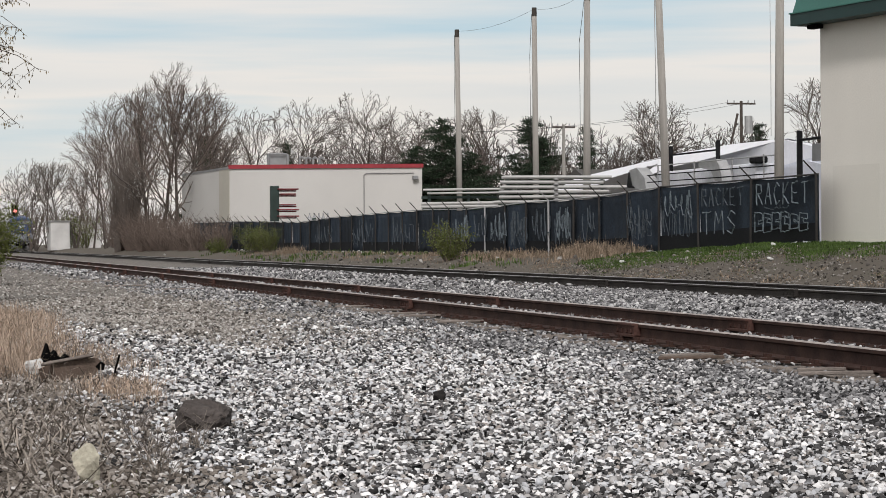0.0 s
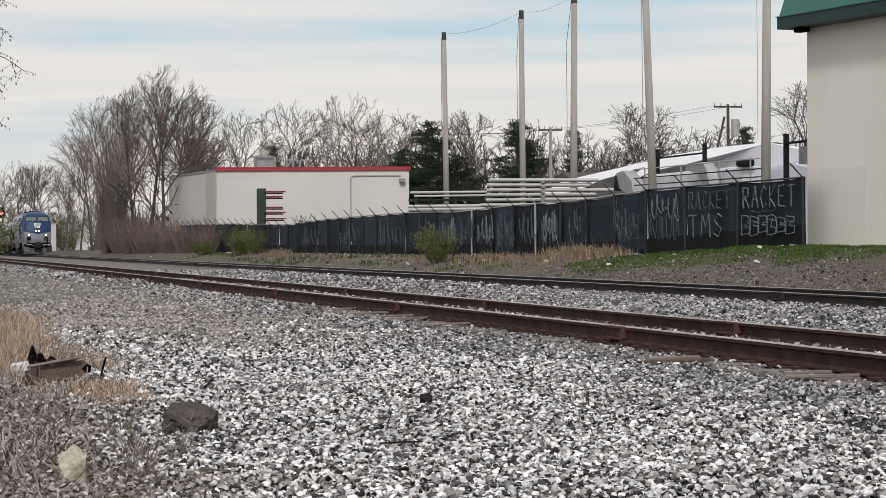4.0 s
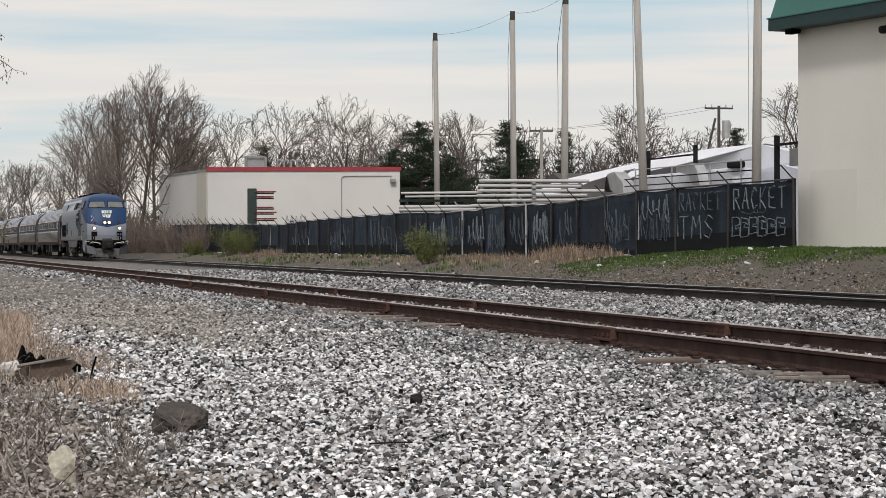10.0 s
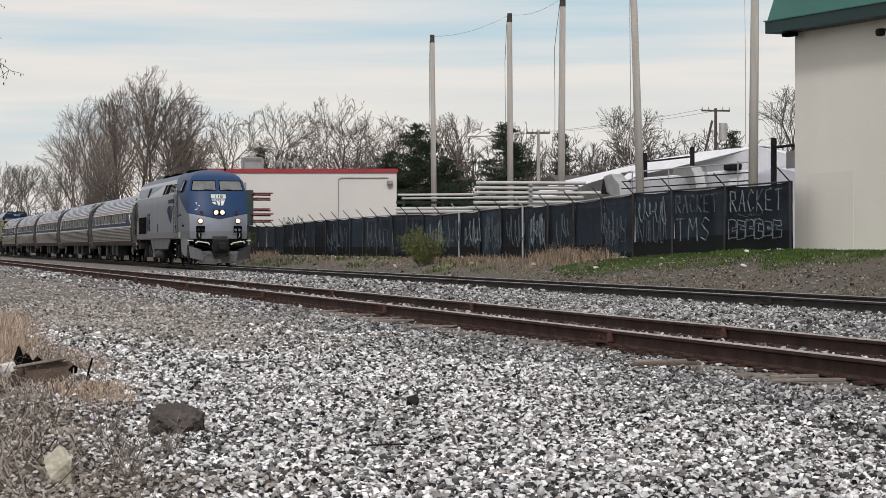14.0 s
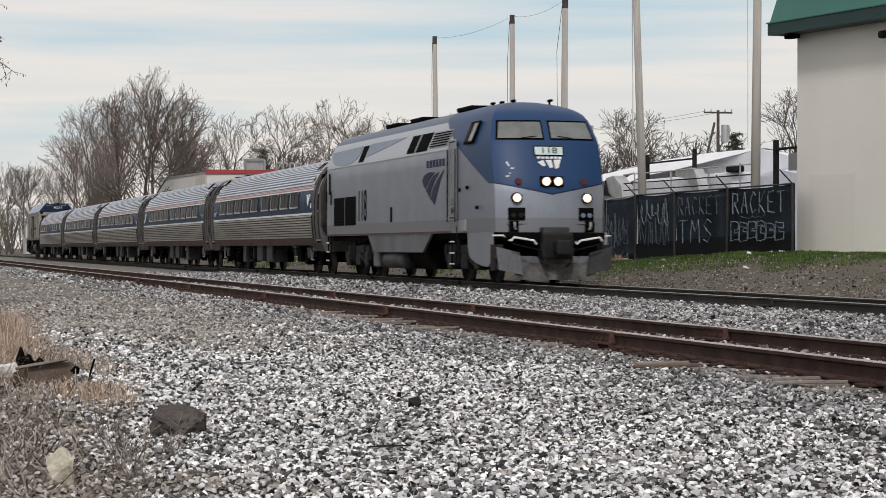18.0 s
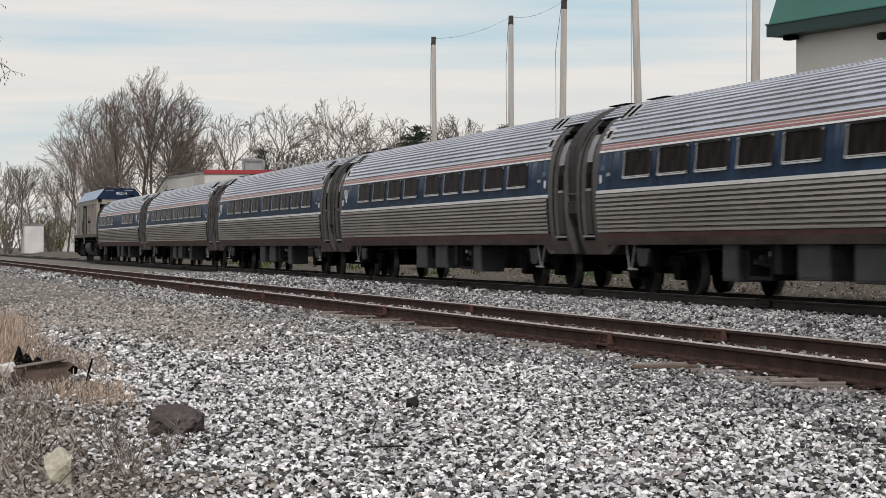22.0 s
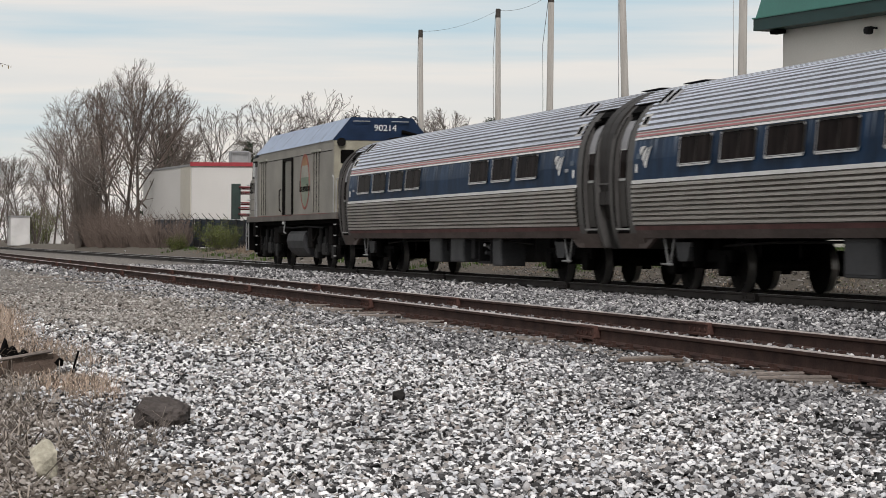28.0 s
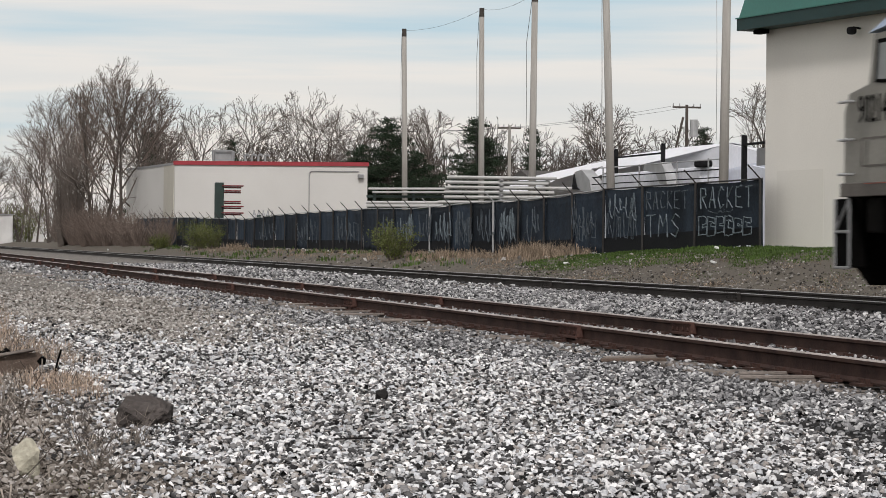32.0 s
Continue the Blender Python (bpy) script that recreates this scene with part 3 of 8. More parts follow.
posts = [-53.75, -58.3, -62.4, -65.9]
while posts[-1] > -175:
    posts.append(posts[-1] - 2.98)
frng = random.Random(8)
for i, x in enumerate(posts):
    top, z0 = lerp_table(TOPLINE, x), ground_z(x, FENCE_Y)
    lean = frng.uniform(-0.07, 0.07)
    bm = rod(bmesh.new(), (x, FENCE_Y - 0.05, z0 - 0.25), (x + lean, FENCE_Y - 0.05, top + 0.02), 0.038, 0.038, 8)
    rod(bm, (x + lean, FENCE_Y - 0.05, top), (x + lean - 0.10, FENCE_Y - 0.34, top + 0.34), 0.02, 0.02, 5)
    part("post", bm, GALV if i in (10, 7) else FENCEPOST, fence)
for i, (xb, xa) in enumerate(zip(posts, posts[1:])):
    bm, nx, nz = bmesh.new(), 12, 8
    bul, ph = frng.uniform(0.02, 0.10), frng.uniform(0, 6)
    rows = []
    for u in range(nx + 1):
        x = xa + (xb - xa) * u / nx
        lo = ground_z(x, FENCE_Y) + (0.06 if x > -66 else 0.10) + 0.03 * math.sin(ph + u)
        hi = lerp_table(TOPLINE, x) - 0.05 * math.sin(math.pi * u / nx)
        col = []
        for v in range(nz + 1):
            k = v / nz
            y = FENCE_Y + 0.02 + bul * math.sin(math.pi * u / nx) * math.sin(math.pi * k) + 0.022 * math.sin(ph + 1.9 * u + 2.0 * k) * (1 - 0.5 * k)
            col.append(bm.verts.new((x, y, lo + (hi - lo) * k)))
        rows.append(col)
    for a, b in zip(rows, rows[1:]):
        for v in range(nz):
            bm.faces.new((a[v], b[v], b[v + 1], a[v + 1]))
    p = part("panel", bm, MESH, fence, smooth=True)
    sk = bmesh.new()
    g0, g1 = ground_z(xa, FENCE_Y), ground_z(xb, FENCE_Y)
    q = [sk.verts.new(v) for v in ((xa, FENCE_Y - 0.03, g0 + 0.10), (xb, FENCE_Y - 0.03, g1 + 0.10), (xb, FENCE_Y - 0.035, g1 + 0.52), (xa, FENCE_Y - 0.035, g0 + 0.52))]
    r_ = [sk.verts.new(v.co + Vector((0, 0.01, 0))) for v in q]
    sk.faces.new(q)
    sk.faces.new(r_[::-1])
    for e in range(4):
        sk.faces.new((q[e], r_[e], r_[(e + 1) % 4], q[(e + 1) % 4]))
    if i % 5 != 3:
        part("skirt_strip", sk, DARKFABRIC, fence)
    sol = p.modifiers.new("thickness", "SOLIDIFY")
    sol.thickness = 0.006
for xb, xa in zip(posts, posts[1:]):
    part("top_rail", rod(bmesh.new(), (xa, FENCE_Y - 0.01, lerp_table(TOPLINE, xa)), (xb, FENCE_Y - 0.01, lerp_table(TOPLINE, xb)), 0.022, 0.022, 6), GALV if xb < -64 else FENCEPOST, fence)

# spray-painted writing on the fabric: strokes in a unit box, letter by letter
STROKES = {
    "R": [[(0, 0), (0, 1), (0.6, 0.95), (0.65, 0.6), (0, 0.5)], [(0.2, 0.5), (0.75, 0)]],
    "A": [[(0, 0), (0.4, 1), (0.75, 0)], [(0.15, 0.4), (0.7, 0.4)]],
    "C": [[(0.7, 0.85), (0.35, 1), (0, 0.5), (0.3, 0), (0.7, 0.15)]],
    "K": [[(0, 0), (0.05, 1)], [(0.65, 1), (0.05, 0.45), (0.7, 0)]],
    "E": [[(0.65, 1), (0, 0.95), (0, 0.05), (0.7, 0)], [(0, 0.5), (0.5, 0.5)]],
    "T": [[(0, 0.95), (0.8, 1)], [(0.4, 1), (0.4, 0)]],
    "M": [[(0, 0), (0.1, 1), (0.4, 0.45), (0.7, 1), (0.8, 0)]],
    "S": [[(0.7, 0.85), (0.35, 1), (0.05, 0.75), (0.65, 0.35), (0.4, 0), (0, 0.15)]],
}


def stroke(bm, pts, width):
    """A hand-sprayed line: a thin flat ribbon that wavers in width and course."""
    r = random.Random(round(pts[0][0] * 977 + pts[0][2] * 131))
    fine = []
    for a, b in zip(pts, pts[1:]):
        n = 4 if len(pts) < 20 else 2
        for k in range(n):
            fine.append(Vector(a).lerp(Vector(b), k / n) + Vector((r.gauss(0, 0.010), 0, r.gauss(0, 0.010))))
    fine.append(Vector(pts[-1]))
    for a, b in zip(fine, fine[1:]):
        rod(bm, a, b, width * r.uniform(0.5, 1.1), width * r.uniform(0.5, 1.1), 4)


def scrawl(text, x_left, x_right, z0, z1, material):
    bm, w = bmesh.new(), (x_right - x_left) / len(text)
    for i, ch in enumerate(text):
        for line in STROKES[ch]:
            pts = [(x_left + (i + u * 0.92) * w, FENCE_Y - 0.085, z0 + (z1 - z0) * v) for u, v in line]
            stroke(bm, pts, 0.021)
    return part("spray_paint", bm, material, fence)


def bars(x_left, x_right, z0, z1, n, material, seed):
    """Unreadable paint as crowded bars, leaning and doubled, some of them joined at top or foot."""
    bm, r = bmesh.new(), random.Random(seed)
    last = None
    for i in range(n):
        x = x_left + (x_right - x_left) * (i + r.uniform(0.2, 0.8)) / n
        a, b = z0 + r.uniform(0, 0.25) * (z1 - z0), z1 - r.uniform(0, 0.25) * (z1 - z0)
        lean = r.uniform(-0.16, 0.16)
        pts = [(x, FENCE_Y - 0.085, a), (x + lean * 0.7, FENCE_Y - 0.085, (a + b) / 2), (x + lean, FENCE_Y - 0.085, b)]
        stroke(bm, pts, r.uniform(0.010, 0.020))
        if last and r.random() < 0.6:
            stroke(bm, [last, pts[r.choice((0, 2))]], 0.012)
        last = pts[2] if r.random() < 0.6 else pts[0]
    return part("spray_paint", bm, material, fence)


def tag(x_left, x_right, z0, z1, loops, material, seed, width=0.018):
    """A quick sprayed tag that cannot be read: a looping line, with a few tall strokes through it."""
    r, bm = random.Random(seed), bmesh.new()
    n, pts = loops * 12, []
    mid, amp, ph = (z0 + z1) / 2, (z1 - z0) * 0.42, r.uniform(0, 6)
    for i in range(n + 1):
        a = 2 * math.pi * i / 12 + ph
        k = i / n
        tall = 0.62 + 0.38 * math.sin(1.7 * a + seed)
        pts.append((x_left + (x_right - x_left) * (0.08 + 0.84 * k) + 0.16 * math.cos(a), FENCE_Y - 0.085, mid + amp * math.sin(a) * tall + 0.12 * (z1 - z0) * math.sin(k * 5 + ph)))
    stroke(bm, pts, width)
    for _ in range(max(1, loops // 2)):
        x = r.uniform(x_left, x_right)
        stroke(bm, [(x, FENCE_Y - 0.085, z0 + r.uniform(0, 0.3) * (z1 - z0)), (x + r.uniform(-0.25, 0.25), FENCE_Y - 0.085, z1)], width)
    return part("spray_paint", bm, material, fence)


def blocks(x_left, x_right, z0, z1, n, material, seed):
    """Wide outlined letter shapes that cannot be read, each a closed notched outline with a short bar inside."""
    r, bm = random.Random(seed), bmesh.new()
    w = (x_right - x_left) / n
    for i in range(n):
        a, b = x_left + i * w, x_left + (i + 0.9) * w
        lo, hi = z0 + r.uniform(0, 0.1), z1 - r.uniform(0, 0.1)
        m1, m2 = lo + (hi - lo) * r.uniform(0.35, 0.5), lo + (hi - lo) * r.uniform(0.55, 0.7)
        y = FENCE_Y - 0.085
        stroke(bm, [(a, y, lo), (a + 0.03, y, hi), (b, y, hi - 0.04), (b, y, m2), (a + 0.45 * w, y, m2), (a + 0.45 * w, y, m1), (b + 0.03, y, m1), (b, y, lo + 0.03), (a, y, lo)], 0.017)
        if i % 2:
            stroke(bm, [(a + 0.2 * w, y, hi - 0.12), (b - 0.2 * w, y, hi - 0.14)], 0.014)
    return part("spray_paint", bm, material, fence)


scrawl("RACKET", -57.75, -54.05, 1.74, 2.27, CHALK)
scrawl("RACKET", -62.0, -58.6, 1.76, 2.24, FAINT)
scrawl("TMS", -62.0, -59.0, 1.00, 1.62, CHALK)
tag(-57.2, -55.2, 1.60, 1.72, 2, FAINT, 11, 0.012)
blocks(-57.9, -54.2, 1.02, 1.56, 6, CHALK, 4)
tag(-65.6, -62.7, 1.45, 2.25, 5, CHALK, 2)
bars(-65.6, -62.7, 0.92, 1.75, 11, FAINT, 3)
tag(-69.0, -66.3, 1.05, 1.90, 6, FAINT, 7)
bars(-68.8, -66.4, 0.85, 1.5, 8, FAINT, 8)
for k, (a, b, n, m_) in enumerate(((-77.0, -74.9, 5, CHALK), (-80.0, -77.4, 4, FAINT), (-83, -80.4, 5, FAINT), (-86, -83.3, 4, CHALK), (-88.6, -86.2, 4, FAINT), (-92, -89.2, 5, CHALK), (-95, -92.4, 3, FAINT), (-74.2, -72, 3, FAINT), (-104, -99, 5, FAINT), (-113, -108, 4, FAINT), (-124, -118, 5, FAINT), (-150, -140, 5, FAINT))):
    lo, hi = lerp_table(BANK, a) + 0.45, lerp_table(TOPLINE, a) - 0.25
    tag(a, b, lo, hi, n, m_, 20 + k, 0.022)
    if k % 3 != 1:
        bars(a, b, lo - 0.1, hi - 0.2, n + 3, FAINT, 50 + k)

# ---- stucco building with the teal roof ----
hall = thing("commercial_building", pose(-54.70, 22.25, 0.0, 0, 0, 9.8), "grey stucco building with a teal metal mansard roof", "building")
part("wall", a_box((21, 9, 3.0), (42, 18, 6.4)), STUCCO, hall)
bm = bmesh.new()
lo = [(-0.5, -0.5), (42.5, -0.5), (42.5, 18.5), (-0.5, 18.5)]
hi = [(0.22, 0.22), (41.8, 0.22), (41.8, 17.8), (0.22, 17.8)]
vl, vh = [bm.verts.new((*p, 6.41)) for p in lo], [bm.verts.new((*p, 9.6)) for p in hi]
for i in range(4):
    bm.faces.new((vl[i], vl[(i + 1) % 4], vh[(i + 1) % 4], vh[i]))
bm.faces.new(vh)
bm.faces.new(vl[::-1])
part("roof", bm, TEAL, hall)
part("fascia", a_box((21.0, 9.0, 6.27), (43.06, 19.06, 0.30)), TEALDARK, hall)
part("drip_edge", a_box((21.0, 9.0, 6.425), (43.12, 19.12, 0.03)), TEAL, hall)
part("soffit_lamp", a_box((0.12, -0.22, 6.06), (0.42, 0.22, 0.10), 0.02), BLACK, hall, "small dark soffit lamp")
part("paint_patch", a_box((1.57, 0.002, 1.64), (2.06, 0.012, 1.98)), PATCH, hall, "slightly paler repainted patch")
part("wall_lamp", box(rod(bmesh.new(), (4.1, -0.02, 5.84), (4.1, -0.22, 5.86), 0.025), (4.1, -0.26, 5.78), (0.20, 0.2, 0.18), 0.06), BOXGREY, hall, "dark rounded wall lamp")

# ---- flat-roofed cream building with a red roof edge ----
A, B, C = Vector((-174.03, 24.22)), Vector((-170.82, 38.05)), Vector((-191.8, 22.77))
D = B + (C - A)
store = thing("flat_roofed_building", Matrix(), "cream flat-roofed commercial building with red roof edge", "building")
foot = [A, B, D, C]
part("wall", prism(bmesh.new(), [tuple(p) for p in foot], "z", 0.0, 6.33), CREAM, store)
mid_pt = sum((Vector(p) for p in foot), Vector((0, 0))) / 4
part("parapet_cap", prism(bmesh.new(), [tuple(p + (p - mid_pt).normalized() * 0.06) for p in foot], "z", 6.333, 6.50), GREYBOX, store)
fa, fb = A + (A - B).normalized() * 0.1, B + (B - A).normalized() * 0.1
fo = Vector(((B - A).normalized().y, -(B - A).normalized().x)) * 0.12
part("roof_edge", prism(bmesh.new(), [tuple(fa + fo), tuple(fb + fo), tuple(fb - fo * 3), tuple(fa - fo * 3)], "z", 6.34, 6.63), REDTRIM, store)
ca = (C - A).normalized()
nrm = Vector((ca.y, -ca.x)) * -1
for k0, k1 in ((0.2, 3.6),):
    p, q = A + ca * k0, A + ca * k1
    part("stained_strip", prism(bmesh.new(), [tuple(p - nrm * 0.02), tuple(q - nrm * 0.02), tuple(q + nrm * 0.05), tuple(p + nrm * 0.05)], "z", 0.0, 6.3), TANWALL, store)
ab = (B - A).normalized()
nf = Vector((ab.y, -ab.x))


def on_front(u, z, out=0.06):
    p = A + ab * u + nf * (out if nf.x > 0 else -out)
    return (p.x, p.y, z)


part("conduit", pipe(bmesh.new(), [on_front(9.9, 2.0), on_front(9.9, 5.8), on_front(10.1, 5.95), on_front(13.6, 5.95)], 0.035), GREYBOX, store)
part("wall_lamp", box(bmesh.new(), on_front(13.7, 5.6, 0.2), (0.4, 0.4, 0.3), 0.04), GREYBOX, store)
bm = bmesh.new()
box(bm, (-176.5, 28.2, 7.05), (1.4, 1.5, 0.85), 0.04)
part("roof_unit", bm, GREYBOX, store, "grey rooftop air handling unit")
part("roof_unit_frame", pipe(bmesh.new(), [(-175.6, 28.75, 6.6), (-175.6, 28.75, 7.5), (-175.6, 27.3, 7.5), (-175.6, 27.3, 6.6)], 0.06), GREYBOX, store)
for i, yy in enumerate((29.5, 30.0, 30.5, 31.0)):
    part("roof_vent", pipe(bmesh.new(), [(-174.4, yy, 6.6), (-174.4, yy, 7.12), (-174.3, yy + 0.16, 7.22), (-174.2, yy + 0.32, 7.08)], 0.08), GREYBOX, store)

# ---- net poles in a row ----
for x, r, top, base, lean in ((-118.75, 0.155, 11.78, 28.46, -0.125), (-103.85, 0.15, 11.46, 28.45, -0.055), (-95.55, 0.165, 11.35, 28.35, 0.085), (-85.25, 0.165, 11.5, 28.53, -0.39), (-73.4, 0.165, 11.5, 28.36, 0.11)):
    tp = thing("net_pole", pose(x, base, ground_z(x, base)), "tall weathered grey wooden pole with dark top", "pole", "row of tall poles")
    h = top - ground_z(x, base)
    part("shaft", rod(bmesh.new(), (0, 0, -0.4), (0, lean, h - 0.4), r * 1.05, r * 0.78, 12), POLE, tp, smooth=True)
    part("cap", rod(bmesh.new(), (0, lean, h - 0.4), (0, lean * 1.03, h), r * 0.8, r * 0.76, 12), POLETOP, tp)
    slack = -0.52 if x == -85.25 else -0.28
    part("cable", pipe(bmesh.new(), [(0.1, slack, 3.9), (0.1, slack, h * 0.6), (0.05, slack - 0.01, h * 0.8), (0.05, lean - 0.14, h - 0.3)], 0.016 if x == -85.25 else 0.011, 4), GALV if x > -90 else WIRE, tp)
span = [(-118.75, 11.7), (-103.85, 11.4), (-95.55, 11.3), (-85.25, 11.5), (-73.4, 11.5)]
for (xa, za), (xb, zb) in zip(span, span[1:]):
    pts = [(xa + (xb - xa) * k / 8, 28.4, za + (zb - za) * k / 8 - 1.0 * (k / 8) * (1 - k / 8)) for k in range(9)]
    tagged(part("span_wire", pipe(bmesh.new(), pts, 0.006, 4), WIRE, None), "thin black wire strung between tall poles", "wire", kind="structure")


# ---- yard behind the fence ----
def rack(m, arms, label):
    t = thing("cantilever_rack", m, label, "storage rack")
    part("column", a_box((0, 0, 2.3), (0.36, 0.62, 4.9), 0.03), GREENSTEEL, t)
    part("base", a_box((0.7, 0, 0.15), (1.6, 0.4, 0.25), 0.02), GREENSTEEL, t)
    r = random.Random(2)
    for z in arms:
        b = box(bmesh.new(), (0, 0.9, z), (0.16, 1.3, 0.10), 0.02)
        box(b, (0.0, 0.9, z + 0.12), (1.2, 1.25 + r.uniform(-0.2, 0.3), 0.09), 0.02)
        part("arm", b, REDARM, t)
    return t


rack(pose(-165, 26.1, 0.1), (2.5, 2.95, 3.3, 4.05, 4.4), "dark green steel rack with red loaded arms")
for k in range(5):
    gx, gy = -150.0 - 0.35 * k, 26.0 + 0.36 * k
    gb = thing("gas_bottle", pose(gx, gy, ground_z(gx, gy)), "tall grey gas bottle standing behind the fence", "gas bottle", "row of gas bottles")
    part("cylinder", rod(bmesh.new(), (0, 0, 0), (0, 0, 2.1), 0.14, 0.14, 12), GREENSTEEL if k % 2 else GALV, gb, smooth=True)
    part("neck", rod(rod(bmesh.new(), (0, 0, 2.1), (0, 0, 2.28), 0.13, 0.05, 12), (0, 0, 2.28), (0, 0, 2.42), 0.05, 0.05, 8), GREYBOX, gb)
pbox = thing("plastic_crate", pose(-146, 28.6, 0.2), "pale plastic wrapped pallet behind the fence", "pallet load")
part("load", a_box((0, 0, 1.05), (1.4, 3.2, 2.1), 0.12), WRAP, pbox)
part("pallet", a_box((0, 0, -0.02), (1.5, 3.3, 0.14), 0.01), WOODOLD, pbox)
prng = random.Random(4)
pile = thing("pipe_stack", pose(-91.6, 25.9, 0.0, 0, 0, 77), "stacked bundles of long pale pipes on racks", "pipe stack")
for k in range(7):
    z = 2.22 + k * 0.2
    a, b = -2.4 + prng.uniform(-0.15, 0.15) + 0.06 * k, 2.5 - 0.1 * k + prng.uniform(-0.3, 0.3)
    if k in (1, 4):
        b += 0.9
    for j in range(4):
        part("pipe", rod(bmesh.new(), (a + prng.uniform(-0.1, 0.1), j * 0.2 - 0.3, z), (b + prng.uniform(-0.1, 0.1), j * 0.2 - 0.3, z + prng.uniform(-0.04, 0.02)), 0.062, 0.062, 8), PIPEWHITE, pile)
    part("bolster", a_box((0.0, 0, z - 0.10), (0.16, 0.9, 0.07), 0.01), GREYBOX, pile)
for x in (-1.9, 0.0, 1.9):
    part("rack_post", a_box((x, 0.62, 1.7), (0.12, 0.12, 3.4), 0.01), GREENSTEEL, pile)
    part("rack_arm", a_box((x, 0.1, 2.05), (0.12, 1.1, 0.1), 0.01), GREENSTEEL, pile)
rackb = thing("pipe_rack", pose(-116.7, 28.1, 0.0, 0, 0, 77), "dark steel rack holding long pale pipes", "storage rack")
for x in (-1.7, 0.3, 2.0):
    part("rack_post", a_box((x, 0.3, 1.7), (0.14, 0.14, 3.6), 0.01), GREENSTEEL, rackb)
for z, r, x0, x1 in ((3.48, 0.06, -2.0, 2.1), (3.30, 0.05, -1.8, 1.9), (2.78, 0.08, -2.1, 1.8), (2.62, 0.08, -2.1, 1.8), (2.3, 0.08, -2.0, 2.0)):
    part("pipe", rod(bmesh.new(), (x0, 0, z), (x1, 0, z + 0.03), r, r, 8), PIPEWHITE, rackb)
part("beam", a_box((0, 0.3, 3.1), (4.2, 0.08, 0.12)), GREENSTEEL, rackb)


def tarp(name, m, pts, depth, label, material):
    t = thing(name, m, label, "wrapped stack")
    bm = bmesh.new()
    prism(bm, pts, "y", 0, depth)
    bmesh.ops.bevel(bm, geom=list(bm.edges), offset=0.12, segments=2, affect="EDGES")
    part("cover", bm, material, t, smooth=False)
    return t


tent = thing("white_tent_roof", pose(-98, 33, 0), "long low shed with sloping white plastic roof", "storage tent")


def sheet(outline, back, drop, lay=0.0):
    """A sheet of cover: an outline in x and z at the front, carried back and down behind it."""
    bm = bmesh.new()
    front, rear = [bm.verts.new((x, (z - 4.7) * lay, z)) for x, z in outline], [bm.verts.new((x, back, z - drop)) for x, z in outline]
    bm.faces.new(front)
    bm.faces.new(rear[::-1])
    for i in range(len(outline)):
        j = (i + 1) % len(outline)
        bm.faces.new((front[i], rear[i], rear[j], front[j]))
    return bm


part("roof_slope", sheet([(0.9, 3.2), (0.6, 4.25), (0.9, 4.58), (7.5, 4.72), (13.7, 4.68), (6.4, 4.08), (3.0, 3.9)], 6.0, 1.2, 1.6), WRAP, tent, "white roof slope")
gable = part("gable", sheet([(6.2, 3.0), (6.4, 4.06), (13.7, 4.64), (17.5, 4.15), (22, 3.5), (22, 3.0)], 6.0, 0.8), WRAP, tent, "white plastic gable")
gable.matrix_basis = pose(0, -0.25, 0)
low = part("low_roof", sheet([(-11.2, 3.2), (-10.7, 3.86), (-0.9, 4.42), (0.5, 4.2), (-4.0, 3.68), (-5.0, 3.2)], 5.0, 0.8, 1.6), WRAP, tent)
low.matrix_basis = pose(0, 0.1, 0)
part("roof_board", rod(bmesh.new(), (-11.4, -0.1, 3.88), (-0.8, -0.1, 4.47), 0.09, 0.09, 6), GALV, tent)
part("side_wall", a_box((4, 3.4, 1.6), (30, 5.6, 3.2)), WRAPBLUE, tent)
tarp("wrapped_stack", pose(-81.5, 31.6, 0), [(-4, 0), (7, 0), (7.4, 3.2), (2.6, 3.75), (-4, 3.3)], 1.2, "stack of goods under bluish plastic wrap", WRAPBLUE)
crate = thing("grey_cover", pose(-86.0, 30.3, 0), "low pale grey sheeted stack of material beside white wraps", "covered stack")
part("cover", a_box((-0.6, 0.5, 1.82), (11.4, 0.9, 3.62), 0.1), PALESHEET, crate, "pale grey sheet")
part("flap", prism(bmesh.new(), [(-8.7, 3.05), (-8.45, 3.78), (-7.5, 3.86), (-6.4, 3.40), (-6.2, 2.9)], "y", -0.4, 0.1), GALV, crate, "torn grey tarpaulin corner")
part("flap_fold", prism(bmesh.new(), [(-8.66, 3.06), (-8.40, 3.70), (-8.05, 3.15), (-7.6, 3.02)], "y", -0.46, -0.41), BOXGREY, crate, "dark fold")
part("hood", prism(bmesh.new(), [(0.5, 3.62), (0.6, 3.80), (2.5, 3.86), (2.9, 3.55), (3.2, 3.0), (2.4, 3.05), (1.9, 3.45)], "y", -0.5, -0.1), GALV, crate, "grey folded sheet")
part("dark_lump", a_box((5.1, 0.2, 3.74), (0.7, 0.5, 0.26), 0.08), BOXGREY, crate)
for zz in (3.86, 3.50, 3.22):
    part("rail", rod(bmesh.new(), (-5.6, -0.55, zz - 0.02), (9.0, -0.55, zz - 0.08), 0.022, 0.022, 6), GALV if zz > 3.6 else BOXGREY, crate)
for x in (-4.2, 0.2, 4.4, 7.6):
    part("rail_post", rod(bmesh.new(), (x, -0.55, 1.2), (x, -0.55, 3.85), 0.03, 0.03, 6), GALV, crate)
gate = thing("steel_frame", pose(-91.2, 31.6, 0), "dark steel goalpost frame beside stacked goods", "steel frame")
